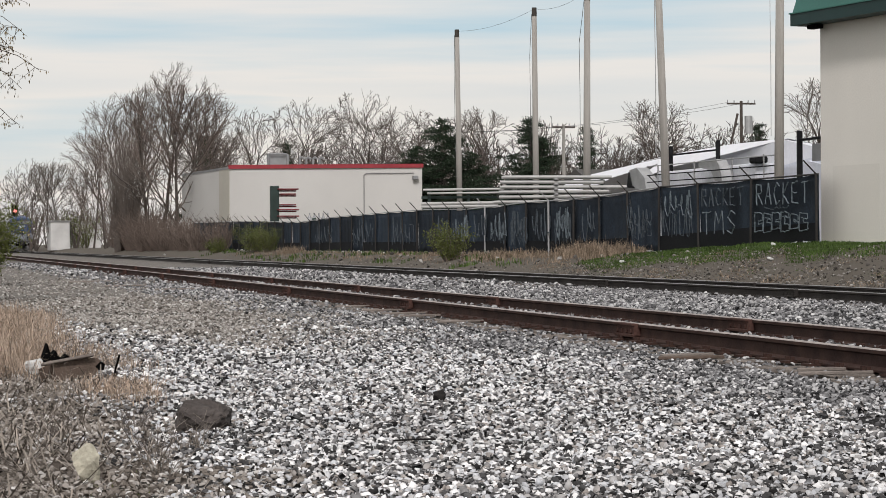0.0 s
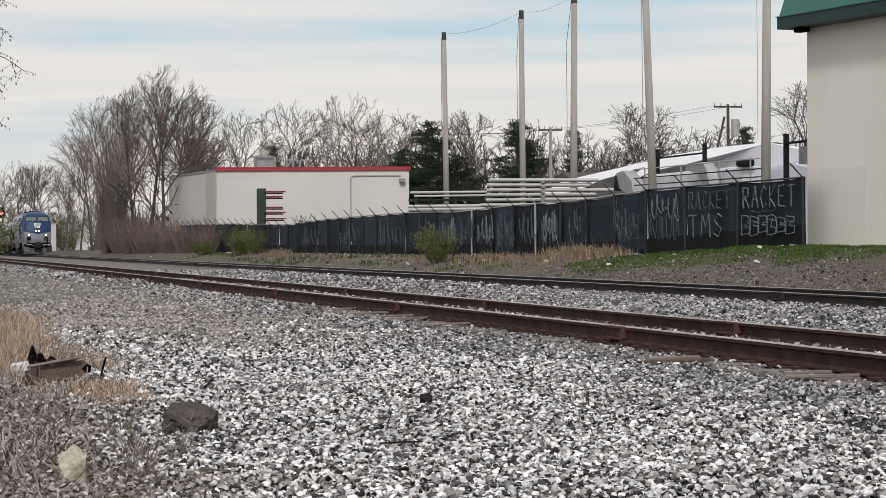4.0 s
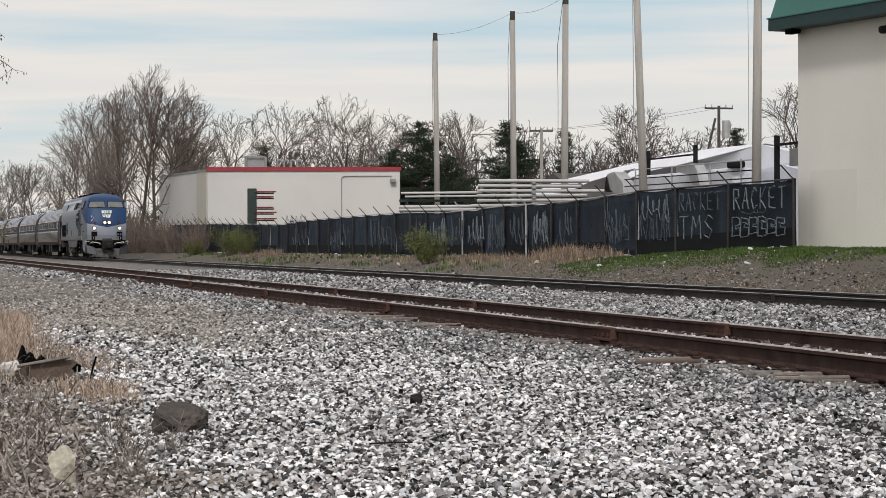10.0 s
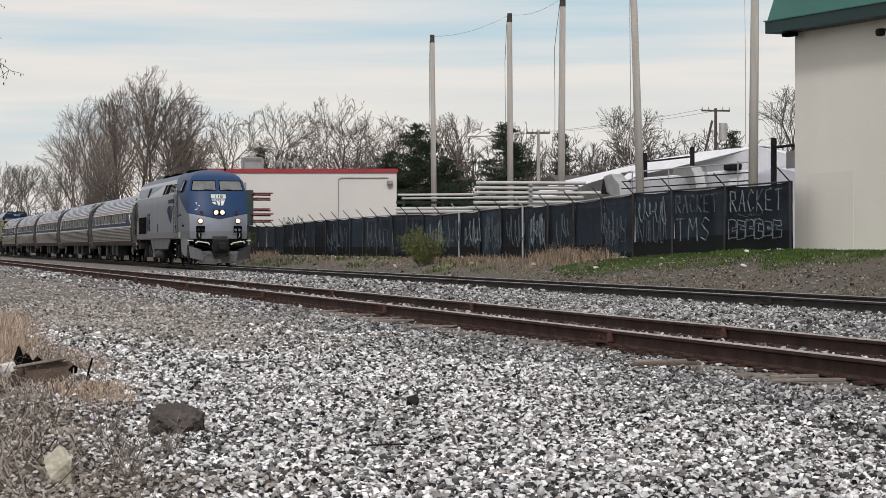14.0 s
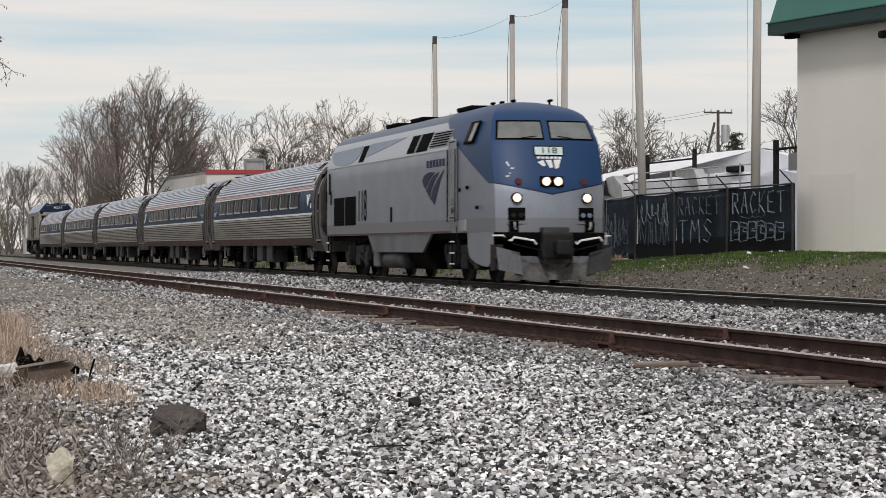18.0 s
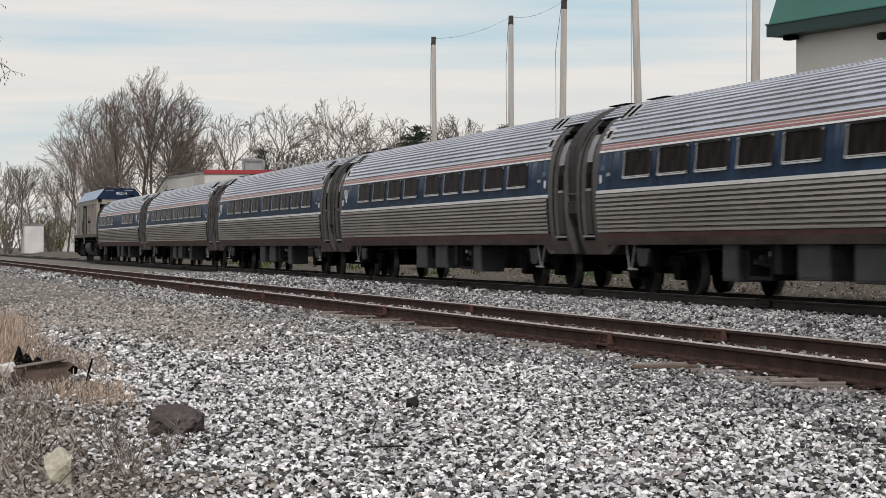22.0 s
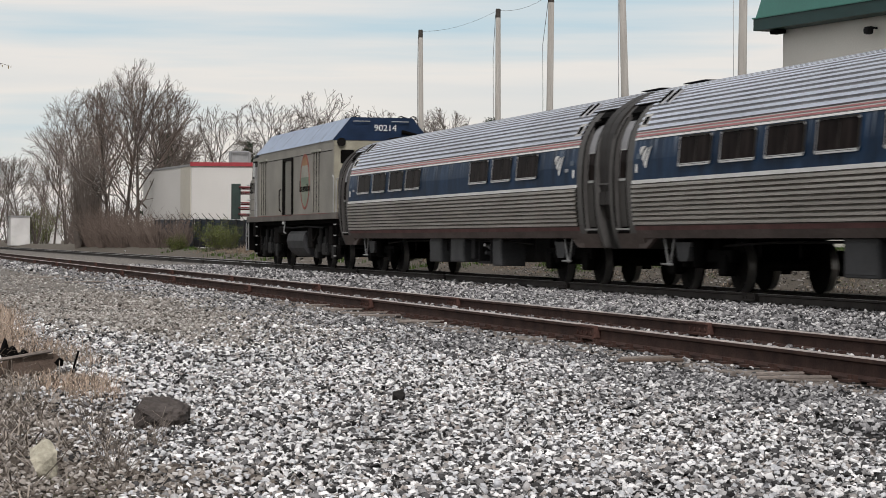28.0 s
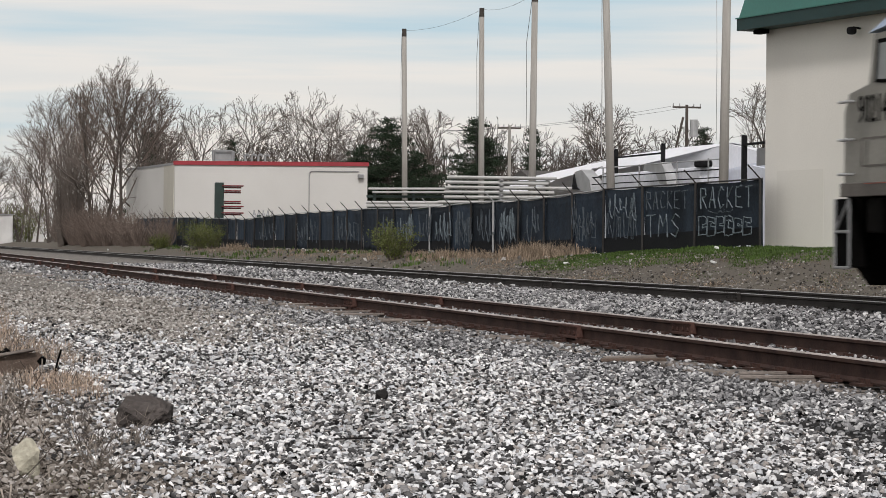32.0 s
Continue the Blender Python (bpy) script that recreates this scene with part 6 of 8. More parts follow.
            on_shell("door_transom", dx - 0.33, dx + 0.33, 2.60, 3.16, -0.085, PALEPANEL, "pale upper door panel")
            on_shell("door_window_frame", dx - 0.25, dx + 0.25, 2.02, 2.62, -0.070, FRAME)
            on_shell("door_window", dx - 0.21, dx + 0.21, 2.07, 2.60, -0.062, GLASS)
            on_shell("door_threshold", dx - 0.36, dx + 0.36, 1.085, 1.12, 0.02, FRAME)
            for k in (-1, 1):
                part("door_seal", strip(bmesh.new(), [(s * y, z) for y, z in shell_pts(1.14, 3.24, 14, 0.008)], dx + k * 0.38 - 0.02, dx + k * 0.38 + 0.02), BLACK, t)
            corner = [(dx - e * 0.36, 3.24), (dx - e * 0.36, 2.98), (dx - e * 0.30, 3.12), (dx - e * 0.18, 3.20), (dx, 3.22), (dx, 3.24)]
            yc = lerp_table(SHELL, 3.15)
            part("door_corner", prism(bmesh.new(), corner, "y", s * (yc - 0.12), s * (yc - 0.02)), BLACK, t)
            on_shell("gutter", e * 10.15, e * 12.40, 3.46, 3.485, 0.036, BLACK)
            on_shell("side_vent_frame", e * 10.78, e * 11.16, 2.98, 3.24, 0.030, STEEL)
            on_shell("side_vent", e * 10.86, e * 11.06, 3.03, 3.18, 0.040, BLACK)
            part("step_skirt", strip(bmesh.new(), [(s * y, z) for y, z in shell_pts(0.74, 1.02, 3, 0.014)], e * (inner - 0.35), e * (end - 0.2)), SILLBROWN, t)
            part("skirt_gusset", prism(bmesh.new(), [(e * (inner - 1.05), 1.02), (e * (inner - 0.36), 0.745), (e * (inner + 0.05), 0.745), (e * (inner + 0.05), 1.02)], "y", s * 1.37, s * 1.445), SILLBROWN, t, "slanting lower skirt")
            for k in range(2):
                vx = e * (10.35 + 0.42 * k)
                vt = part("roof_vent", box(bmesh.new(), (0, 0, 0.02), (0.12, 0.36, 0.10), 0.02), BLACK, t)
                vt.matrix_basis = pose(vx, s * 1.08, 3.505, s * -42)
                vr = part("vent_rim", box(bmesh.new(), (0, 0, 0.0), (0.16, 0.40, 0.09), 0.02), PALEPANEL, t)
                vr.matrix_basis = pose(vx, s * 1.08, 3.505, s * -42)
    bm = bmesh.new()
    box(bm, (0, 0, 0.98), (22.4, 2.7, 0.12))
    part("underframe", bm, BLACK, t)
    for s in (-1, 1):
        for x, w, h, m_ in ((-1.45, 1.25, 0.60, UNITGREY), (0.75, 1.30, 0.58, UNITGREY), (2.25, 0.32, 0.50, BOXGREY), (4.40, 0.75, 0.64, UNITGREY)):
            ub = part("equipment_box", a_box((x, s * 1.08, 0.94 - h / 2), (w, 0.58, h), 0.02), m_, t)
            if m_ is UNITGREY:
                part("box_label", a_box((x + 0.05, s * 1.372, 0.70), (0.16, 0.008, 0.03)), FRAME, ub)
                part("box_lid", a_box((x, s * 1.374, 0.93 - h / 2), (w - 0.1, 0.012, h - 0.12), 0.004), UNITGREY, ub)
        ob_ = part("valve_cabinet", ring(bmesh.new(), [(2.60, 0.95), (3.70, 0.95), (3.70, 0.34), (2.60, 0.34)], [(2.66, 0.90), (3.64, 0.90), (3.64, 0.40), (2.66, 0.40)], "y", s * 0.85, s * 1.32), BOXGREY, t, "open valve cabinet")
        part("cabinet_back", a_box((3.15, s * 0.84, 0.65), (1.0, 0.03, 0.52)), BLACK, ob_)
        for vx, vz in ((2.82, 0.74), (2.98, 0.56), (3.25, 0.68), (3.48, 0.60)):
            part("valve", rod(bmesh.new(), (vx, s * 1.0, vz), (vx + 0.05, s * 1.26, vz + 0.04), 0.06, 0.045, 10), GALV if vz > 0.7 else UNITGREY, ob_)
        for k in range(7):
            px_ = -5.6 + 1.7 * k
            part("pipe_hanger", rod(bmesh.new(), (px_, s * 1.30, 0.98), (px_ + 0.02, s * 1.30, 0.62), 0.018, 0.018, 6), DUST, t)
        part("train_line", pipe(bmesh.new(), [(-7.2, s * 1.30, 0.80), (-5.0, s * 1.30, 0.86), (0.2, s * 1.30, 0.88), (5.2, s * 1.30, 0.86), (7.2, s * 1.30, 0.80)], 0.022), DUST, t)
    for e in (-1, 1):
        for s in (-1, 1):
            br = pipe(bmesh.new(), [(-0.30, s * 1.34, 1.0), (-0.05, s * 1.34, 0.45), (0.05, s * 1.34, 0.45), (0.30, s * 1.34, 1.0)], 0.020)
            rod(br, (-0.4, s * 1.34, 0.46), (0.15, s * 1.34, 0.46), 0.02)
            b = part("truck_bracket", br, GREYBOX, t)
            b.matrix_basis = pose(e * 9.9, 0, 0)
            bk = part("step_bucket", prism(bmesh.new(), [(-0.42, 0.86), (0.42, 0.86), (0.42, 0.80), (0.34, 0.78), (0.30, 0.60), (0.18, 0.52), (-0.18, 0.52), (-0.30, 0.60), (-0.34, 0.78), (-0.42, 0.80)], "y", s * 1.05, s * 1.32), UNITGREY, t)
            bk.matrix_basis = pose(e * 9.25, 0, 0)
    trucks = [coach_truck(t, -9.07), coach_truck(t, 9.07)]
    return t


WIN9 = [(-21.71 + 13.0 + 2.03 * k, -20.11 + 13.0 + 2.03 * k) for k in range(9)]
WIN9 = [(a + (0.45 if k > 3 else 0.0), b + (0.45 if k > 3 else 0.0)) for k, (a, b) in enumerate(WIN9)]
CAFE = [(-13.0 + a, -13.0 + b) for a, b in ((3.05, 4.65), (5.05, 6.65), (7.15, 8.75), (9.11, 10.71), (15.75, 17.38), (17.77, 19.35), (19.83, 21.43))]
coaches = [coach(WIN9, "stainless fluted passenger coach with navy window band")]
for k in range(3):
    coaches.append(copy_thing(coaches[0], Matrix()))
coaches.append(coach(CAFE, "stainless fluted cafe coach with fewer windows", True))


# ---- the leading locomotive ----
LZ = [1.22, 1.55, 2.15, 2.45, 2.9, 3.32, 3.46, 3.66, 3.90, 4.08, 4.20, 4.32, 4.42, 4.46]
LW = [(1.22, 1.52), (3.32, 1.52), (3.46, 1.48), (3.90, 1.32), (4.08, 1.22), (4.20, 1.08), (4.32, 0.85), (4.42, 0.5), (4.46, 0.2)]
LF = [(1.22, 10.22), (2.15, 10.20), (2.45, 10.13), (3.32, 9.80), (3.46, 9.73), (3.90, 9.43), (4.08, 9.22), (4.20, 8.95), (4.32, 8.5), (4.42, 7.9), (4.46, 7.3)]
LC = [(1.22, 1.34), (2.45, 1.36), (3.32, 1.36), (3.46, 1.34), (3.90, 1.22), (4.08, 1.12), (4.20, 0.98), (4.32, 0.75), (4.42, 0.4), (4.46, 0.15)]


def front_x(y, z):
    f, c = lerp_table(LF, z), lerp_table(LC, z)
    a = abs(y) / c
    return f + 0.03 - 0.27 * a ** 2.8


def loco_outline(z):
    w, f, c = lerp_table(LW, z), lerp_table(LF, z), lerp_table(LC, z)
    right = [(-10.05, w), (2.0, w), (6.4, w), (8.4 if z < 3.9 else min(8.4, f - 0.6), w + (c - w) * 0.40), (f - 0.42, c + 0.0), *[(front_x(c * k, z), c * k) for k in (0.985, 0.93, 0.84, 0.72, 0.58, 0.4, 0.2, 0.0)]]
    return right + [(x, -y) for x, y in right[::-1][1:]]


def loco_paint():
    m = mat("two_tone_loco_paint", (0.262, 0.284, 0.327), 0.38, 0.5, 0.12, 0.9, 22, 0.04)

    def blue(nt, x, y, z):
        ay = calc(nt, "ABSOLUTE", y)
        back = calc(nt, "MAXIMUM", calc(nt, "SUBTRACT", 9.55, x), 0.0)
        edge = calc(nt, "ADD", calc(nt, "MULTIPLY_ADD", ay, 0.20, 2.12), calc(nt, "MULTIPLY", back, 0.37))
        return calc(nt, "GREATER_THAN", calc(nt, "SUBTRACT", z, edge), 0.0)

    def rim(nt, x, y, z):
        ay = calc(nt, "ABSOLUTE", y)
        back = calc(nt, "MAXIMUM", calc(nt, "SUBTRACT", 9.55, x), 0.0)
        edge = calc(nt, "ADD", calc(nt, "MULTIPLY_ADD", ay, 0.20, 2.12), calc(nt, "MULTIPLY", back, 0.37))
        return calc(nt, "LESS_THAN", calc(nt, "ABSOLUTE", calc(nt, "SUBTRACT", z, edge)), 0.018)

    def sill(nt, x, y, z):
        return calc(nt, "MULTIPLY", calc(nt, "LESS_THAN", z, 1.56), 0.75)
    mask_mix(m, (0.19, 0.196, 0.206), sill)
    # sky sheen on the sloped upper hood, put into the colour as paler silver
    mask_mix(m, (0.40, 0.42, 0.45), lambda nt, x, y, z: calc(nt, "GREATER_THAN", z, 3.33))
    mask_mix(m, (0.045, 0.072, 0.13), lambda nt, x, y, z: calc(nt, "GREATER_THAN", z, 4.06))
    mask_mix(m, (0.015, 0.044, 0.115), blue)
    nt = m.node_tree
    co = nt.nodes.new("ShaderNodeTexCoord")
    sp = nt.nodes.new("ShaderNodeSeparateXYZ")
    nt.links.new(co.outputs["Object"], sp.inputs[0])
    shine = nt.nodes["Principled BSDF"]
    on_blue = blue(nt, *sp.outputs)
    nt.links.new(calc(nt, "MULTIPLY_ADD", on_blue, -0.5, 0.5), shine.inputs["Metallic"])
    nt.links.new(calc(nt, "MULTIPLY_ADD", on_blue, 0.06, 0.38), shine.inputs["Roughness"])
    shine.inputs["Specular IOR Level"].default_value = 0.2
    return mask_mix(m, (0.012, 0.02, 0.05), rim)


def locomotive():
    t = thing("locomotive", Matrix(), "silver and blue diesel passenger locomotive with lit headlights", "locomotive")
    bm, rings = bmesh.new(), []
    for z in LZ:
        rings.append([bm.verts.new((x, y, z)) for x, y in loco_outline(z)])
    n = len(rings[0])
    for a, b in zip(rings, rings[1:]):
        for i in range(n):
            bm.faces.new((a[i], a[(i + 1) % n], b[(i + 1) % n], b[i]))
    bm.faces.new(rings[0][::-1])
    bm.faces.new(rings[-1])
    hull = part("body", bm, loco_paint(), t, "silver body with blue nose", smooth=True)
    hull.data.set_sharp_from_angle(angle=radians(28))
    for s in (-1, 1):
        part("red_stripe", a_box((-1.8, s * 1.523, 1.25), (16.4, 0.014, 0.04)), DULLRED, t)
        part("upper_seam", a_box((-1.8, s * 1.522, 3.31), (16.4, 0.012, 0.02)), GREYBOX, t)
        # side skirt over the tank
        part("tank_skirt", prism(bmesh.new(), [(-3.85, 1.23), (4.25, 1.23), (3.2, 0.73), (-3.0, 0.73)], "y", s * 1.44, s * 1.50), SKIRTGREY, t, "grimy grey tank skirt")
        for x, w in ((-8.05, 1.62), (-6.30, 1.62)):
            g = part("grille", prism(bmesh.new(), rounded(w, 0.86, 0.03), "y", -0.01, 0.014), BLACK, t)
            g.matrix_basis = pose(x, s * 1.52, 1.96)
            for k in range(8):
                part("grille_slat", a_box((x, s * 1.538, 1.60 + k * 0.10), (w - 0.1, 0.012, 0.03)), DUST, t)
        def on_slope(name, x, w, z0, z1, material, skew=0.18, out=0.012):
            y0, y1 = lerp_table(LW, z0), lerp_table(LW, z1)
            b = bmesh.new()
            vs = [(x - w / 2, y0, z0), (x + w / 2, y0, z0), (x + w / 2 + skew, y1, z1), (x - w / 2 + skew, y1, z1)]
            f = [b.verts.new((p[0], s * (p[1] + out), p[2] + out * 0.4)) for p in vs]
            g = [b.verts.new((p[0], s * (p[1] - 0.03), p[2])) for p in vs]
            b.faces.new(f)
            b.faces.new(g[::-1])
            for i in range(4):
                b.faces.new((f[i], g[i], g[(i + 1) % 4], f[(i + 1) % 4]))
            return part(name, b, material, t)
        on_slope("side_intake", -4.85, 0.75, 3.38, 3.86, BLACK)
        on_slope("side_intake", 1.75, 0.95, 3.38, 3.86, BLACK)
        on_slope("side_intake", 3.05, 1.25, 3.38, 3.86, BLACK)
        on_slope("intake_mullion", 2.33, 0.10, 3.38, 3.86, GREYBOX, 0.18, 0.026)
        on_slope("louvre", 4.95, 2.0, 3.42, 3.84, PALEPANEL)
        for k in range(6):
            on_slope("louvre_slat", 4.9 + 0.03 * k, 1.9, 3.45 + 0.065 * k, 3.475 + 0.065 * k, BLACK, 0.0, 0.03)
        def sweep(pts):
            b = bmesh.new()
            for o in (0.010, -0.02):
                b.faces.new([b.verts.new((x, s * (lerp_table(LW, z) + o), z + o * 0.4)) for x, z in pts])
            fs = list(b.faces)
            n = len(pts)
            va, vb = list(fs[0].verts), list(fs[1].verts)
            for i in range(n):
                b.faces.new((va[i], vb[i], vb[(i + 1) % n], va[(i + 1) % n]))
            part("blue_sweep", b, BLUEGREY, t, "pale blue-grey painted sweep")
        sweep([(-9.9, 3.84), (-9.75, 3.68), (-9.4, 3.53), (-8.8, 3.42), (-8.0, 3.37), (-7.0, 3.36), (-6.2, 3.40), (-5.6, 3.50), (-5.3, 3.62), (-5.2, 3.88)])
        sweep([(-4.35, 3.50), (-3.4, 3.56), (-2.2, 3.65), (-0.8, 3.76), (0.6, 3.88), (-4.1, 3.89)])
        # cab side door and windows
        d = part("cab_door", prism(bmesh.new(), rounded(0.62, 1.86, 0.05), "y", -0.016, 0.016), SILVER, t)
        d.matrix_basis = pose(6.62, s * 1.52, 2.54)
        df = part("door_frame", ring(bmesh.new(), rounded(0.80, 2.0, 0.05), rounded(0.70, 1.92, 0.04), "y", -0.01, s * 0.03), GREYBOX, t)
        df.matrix_basis = pose(6.62, s * 1.52, 2.54)
        gap = part("door_gap", prism(bmesh.new(), rounded(0.71, 1.93, 0.04), "y", -0.008, 0.008), DUST, t)
        gap.matrix_basis = pose(6.62, s * 1.52, 2.54)
        for rx, rz, rw_, rh in ((6.50, 3.22, 0.10, 0.22), (6.50, 2.56, 0.10, 0.24), (6.60, 1.98, 0.34, 0.16), (6.60, 1.78, 0.34, 0.16)):
            part("door_recess", a_box((rx, s * 1.532, rz), (rw_, 0.008, rh)), BLACK, t)
        for px_, pz_ in ((7.25, 2.28), (7.95, 2.32), (8.9, 1.82)):
            part("side_port", rod(bmesh.new(), (px_, s * 1.46, pz_), (px_, s * 1.53, pz_), 0.045, 0.045, 8), BLACK, t)
        part("junction_box", a_box((7.55, s * 1.50, 1.40), (0.5, 0.06, 0.28), 0.01), GREYBOX, t)
        for hx in (6.22, 7.02):
            part("handrail", rod(bmesh.new(), (hx, s * 1.57, 1.5), (hx, s * 1.57, 3.3), 0.018, None, 6), BLACK, t)
        part("ladder", pipe(pipe(box(box(box(bmesh.new(), (6.7, s * 1.5, 1.0), (0.5, 0.12, 0.03)), (6.7, s * 1.5, 0.72), (0.5, 0.12, 0.03)), (6.7, s * 1.5, 0.45), (0.5, 0.12, 0.03)), [(6.45, s * 1.5, 0.4), (6.45, s * 1.5, 1.4)], 0.02), [(6.95, s * 1.5, 0.4), (6.95, s * 1.5, 1.4)], 0.02), DUST, t)
        for z in (1.0, 0.72, 0.45):
            part("rung_edge", a_box((6.7, s * 1.565, z + 0.005), (0.48, 0.012, 0.035)), WHITE, t, "white step edge")
        part("rear_ladder", pipe(pipe(box(box(box(bmesh.new(), (-9.7, s * 1.5, 1.0), (0.45, 0.12, 0.03)), (-9.7, s * 1.5, 0.72), (0.45, 0.12, 0.03)), (-9.7, s * 1.5, 0.45), (0.45, 0.12, 0.03)), [(-9.92, s * 1.5, 0.4), (-9.92, s * 1.5, 1.4)], 0.02), [(-9.48, s * 1.5, 0.4), (-9.48, s * 1.5, 1.4)], 0.02), DUST, t)
        rd = part("rear_door", prism(bmesh.new(), rounded(0.6, 1.7, 0.05), "y", -0.01, 0.010), SILVER, t)
        rd.matrix_basis = pose(-9.55, s * 1.52, 2.4)
        for z in (1.0, 0.72, 0.45):
            part("rung_edge", a_box((-9.7, s * 1.565, z + 0.005), (0.43, 0.012, 0.035)), WHITE, t, "white step edge")
        for px_, z0_, z1_ in ((-9.92, 2.3, 2.62), (-9.2, 2.2, 2.62)):
            part("door_grab", rod(bmesh.new(), (px_, s * 1.56, z0_), (px_, s * 1.56, z1_), 0.02, None, 6), BLACK, t)
        rw = part("door_window", prism(bmesh.new(), rounded(0.36, 0.66, 0.08), "y", -0.01, 0.014), GLASS, t)
        rw.matrix_basis = pose(-9.55, s * 1.525, 2.85)
        on_slope("side_window_gasket", 8.02, 0.84, 3.38, 3.92, BLACK, 0.12, 0.016)
        on_slope("side_window", 7.82, 0.34, 3.43, 3.87, GLASS, 0.10, 0.022)
        # forward pane in pale grey: the reflection in its glass, put into the colour
        on_slope("side_window", 8.23, 0.32, 3.43, 3.87, PALEPANEL, 0.10, 0.024)
        hx = part("fuel_filler", prism(bmesh.new(), rounded(0.24, 0.42, 0.05), "y", -0.01, 0.012), BLACK, t)
        hx.matrix_basis = pose(-0.55, s * 1.52, 1.78)
        # fan emblem on the flank
        fan = bmesh.new()
        for pts in ([(-1.25, 0.26), (-1.05, 0.40), (-0.70, 0.47), (-0.30, 0.49), (0.22, 0.46), (-0.20, 0.36), (-0.58, 0.20), (-0.88, 0.02), (-1.10, 0.12)], [(-0.80, -0.02), (-0.42, 0.20), (0.08, 0.38), (0.70, 0.46), (0.22, 0.26), (-0.18, 0.02), (-0.42, -0.24)], [(-0.34, -0.26), (0.06, 0.05), (0.60, 0.30), (1.25, 0.52), (0.86, 0.26), (0.52, -0.06), (0.17, -0.46)]):
            prism(fan, pts, "y", -0.006, 0.006)
        e = part("fan_emblem", fan, INDIGO, t, "dark blue swept fan emblem")
        e.matrix_basis = pose(4.5, s * 1.527, 2.37) @ (Matrix.Diagonal((0.98, 1, 0.9, 1)))
        for k in range(6):
            part("name_bar", a_box((3.88 + 0.35 * k, s * 1.525, 3.02), (0.24, 0.012, 0.19), 0.004), INDIGO, t, "dark blue bar of lettering")
        lettering("road_number", "118", 1.32, BLACK, t, pose(-4.55, s * 1.527, 2.04, 90, 0, 0 if s < 0 else 180), stretch=0.68)
        part("lower_guard", prism(bmesh.new(), [(7.75, 1.22), (9.98, 1.22), (9.95, 0.50), (9.7, 0.40), (9.2, 0.42), (8.5, 0.50), (8.0, 0.62), (7.82, 0.85)], "y", s * 1.36, s * 1.44), SILVER, t)
    # nose details
    def on_nose(name, pts, material, out=0.014, label=""):
        b = bmesh.new()
        p = [Vector(q) for q in pts]
        nu, nv = 10, 4
        grid = []
        for o in (out, -0.03):
            g = []
            for i in range(nu + 1):
                for j in range(nv + 1):
                    lo, hi = p[0].lerp(p[1], i / nu), p[3].lerp(p[2], i / nu)
                    q = lo.lerp(hi, j / nv)
                    g.append(b.verts.new((front_x(q[0], q[1]) + o, q[0], q[1])))
            grid.append(g)
        w = nv + 1
        for g in grid:
            for i in range(nu):
                for j in range(nv):
                    b.faces.new((g[i * w + j], g[(i + 1) * w + j], g[(i + 1) * w + j + 1], g[i * w + j + 1]))
        rim = [i * w for i in range(nu)] + [nu * w + j for j in range(nv)] + [i * w + nv for i in range(nu, 0, -1)] + [j for j in range(nv, 0, -1)]
        for i, j in zip(rim, rim[1:] + rim[:1]):
            b.faces.new((grid[0][i], grid[0][j], grid[1][j], grid[1][i]))
        return part(name, b, material, t, label)

    def lamp(name, x, y, z, label):
        """A glowing lens in a polished bowl, in a short black barrel."""
        b, n, rings_ = bmesh.new(), 20, []
        for k in range(1, 7):
            q = 0.105 * k / 6
            rings_.append([b.verts.new((x + q * q / 0.16, y + q * math.cos(2 * math.pi * i / n), z + q * math.sin(2 * math.pi * i / n))) for i in range(n)])
        b.faces.new(rings_[0])
        for u, v in zip(rings_, rings_[1:]):
            for i in range(n):
                b.faces.new((u[i], u[(i + 1) % n], v[(i + 1) % n], v[i]))
        bowl = part(name, b, REFLECTOR, t, label, smooth=True)
        g = bmesh.new()
        bmesh.ops.create_icosphere(g, subdivisions=2, radius=0.088, matrix=Matrix.Translation((x + 0.05, y, z)) @ Matrix.Diagonal((0.3, 1, 1, 1)))
        part("lens", g, LAMP, bowl, smooth=True)
        circle = [(math.cos(2 * math.pi * i / n), math.sin(2 * math.pi * i / n)) for i in range(n)]
        part("barrel", ring(bmesh.new(), [(y + 0.128 * c, z + 0.128 * q) for c, q in circle], [(y + 0.106 * c, z + 0.106 * q) for c, q in circle], "x", x - 0.05, x + 0.082), BLACK, bowl)

    for s in (-1, 1):
        on_nose("windscreen_gasket", [(s * 0.07, 3.42), (s * 1.22, 3.42), (s * 1.12, 3.90), (s * 0.07, 3.90)], BLACK, 0.010)
        on_nose("windscreen", [(s * 0.11, 3.46), (s * 1.17, 3.46), (s * 1.08, 3.86), (s * 0.11, 3.86)], SCREEN, 0.018, "raked windscreen pane")
        on_nose("wiper", [(s * 0.25, 3.50), (s * 0.62, 3.455), (s * 0.62, 3.475), (s * 0.25, 3.52)], BLACK, 0.035)
        x = front_x(0.14, 2.42)
        lamp("headlight", x + 0.005, s * 0.145, 2.42, "lit headlight")
        x = front_x(0.86, 2.03)
        lamp("ditch_light", x + 0.005, s * 0.86, 2.03, "lit ditch light")
        on_nose("mu_box", [(s * 0.66, 1.50), (s * 1.05, 1.50), (s * 1.05, 1.80), (s * 0.66, 1.80)], BLACK, 0.02)
        for dy in (0.76, 0.93):
            x = front_x(dy, 1.62) + 0.02
            part("mu_plug", rod(bmesh.new(), (x, s * dy, 1.62), (x + 0.04, s * dy, 1.62), 0.062, 0.055, 12), BLUEGREY if s > 0 else BOXGREY, t)
        x = front_x(0.9, 2.42)
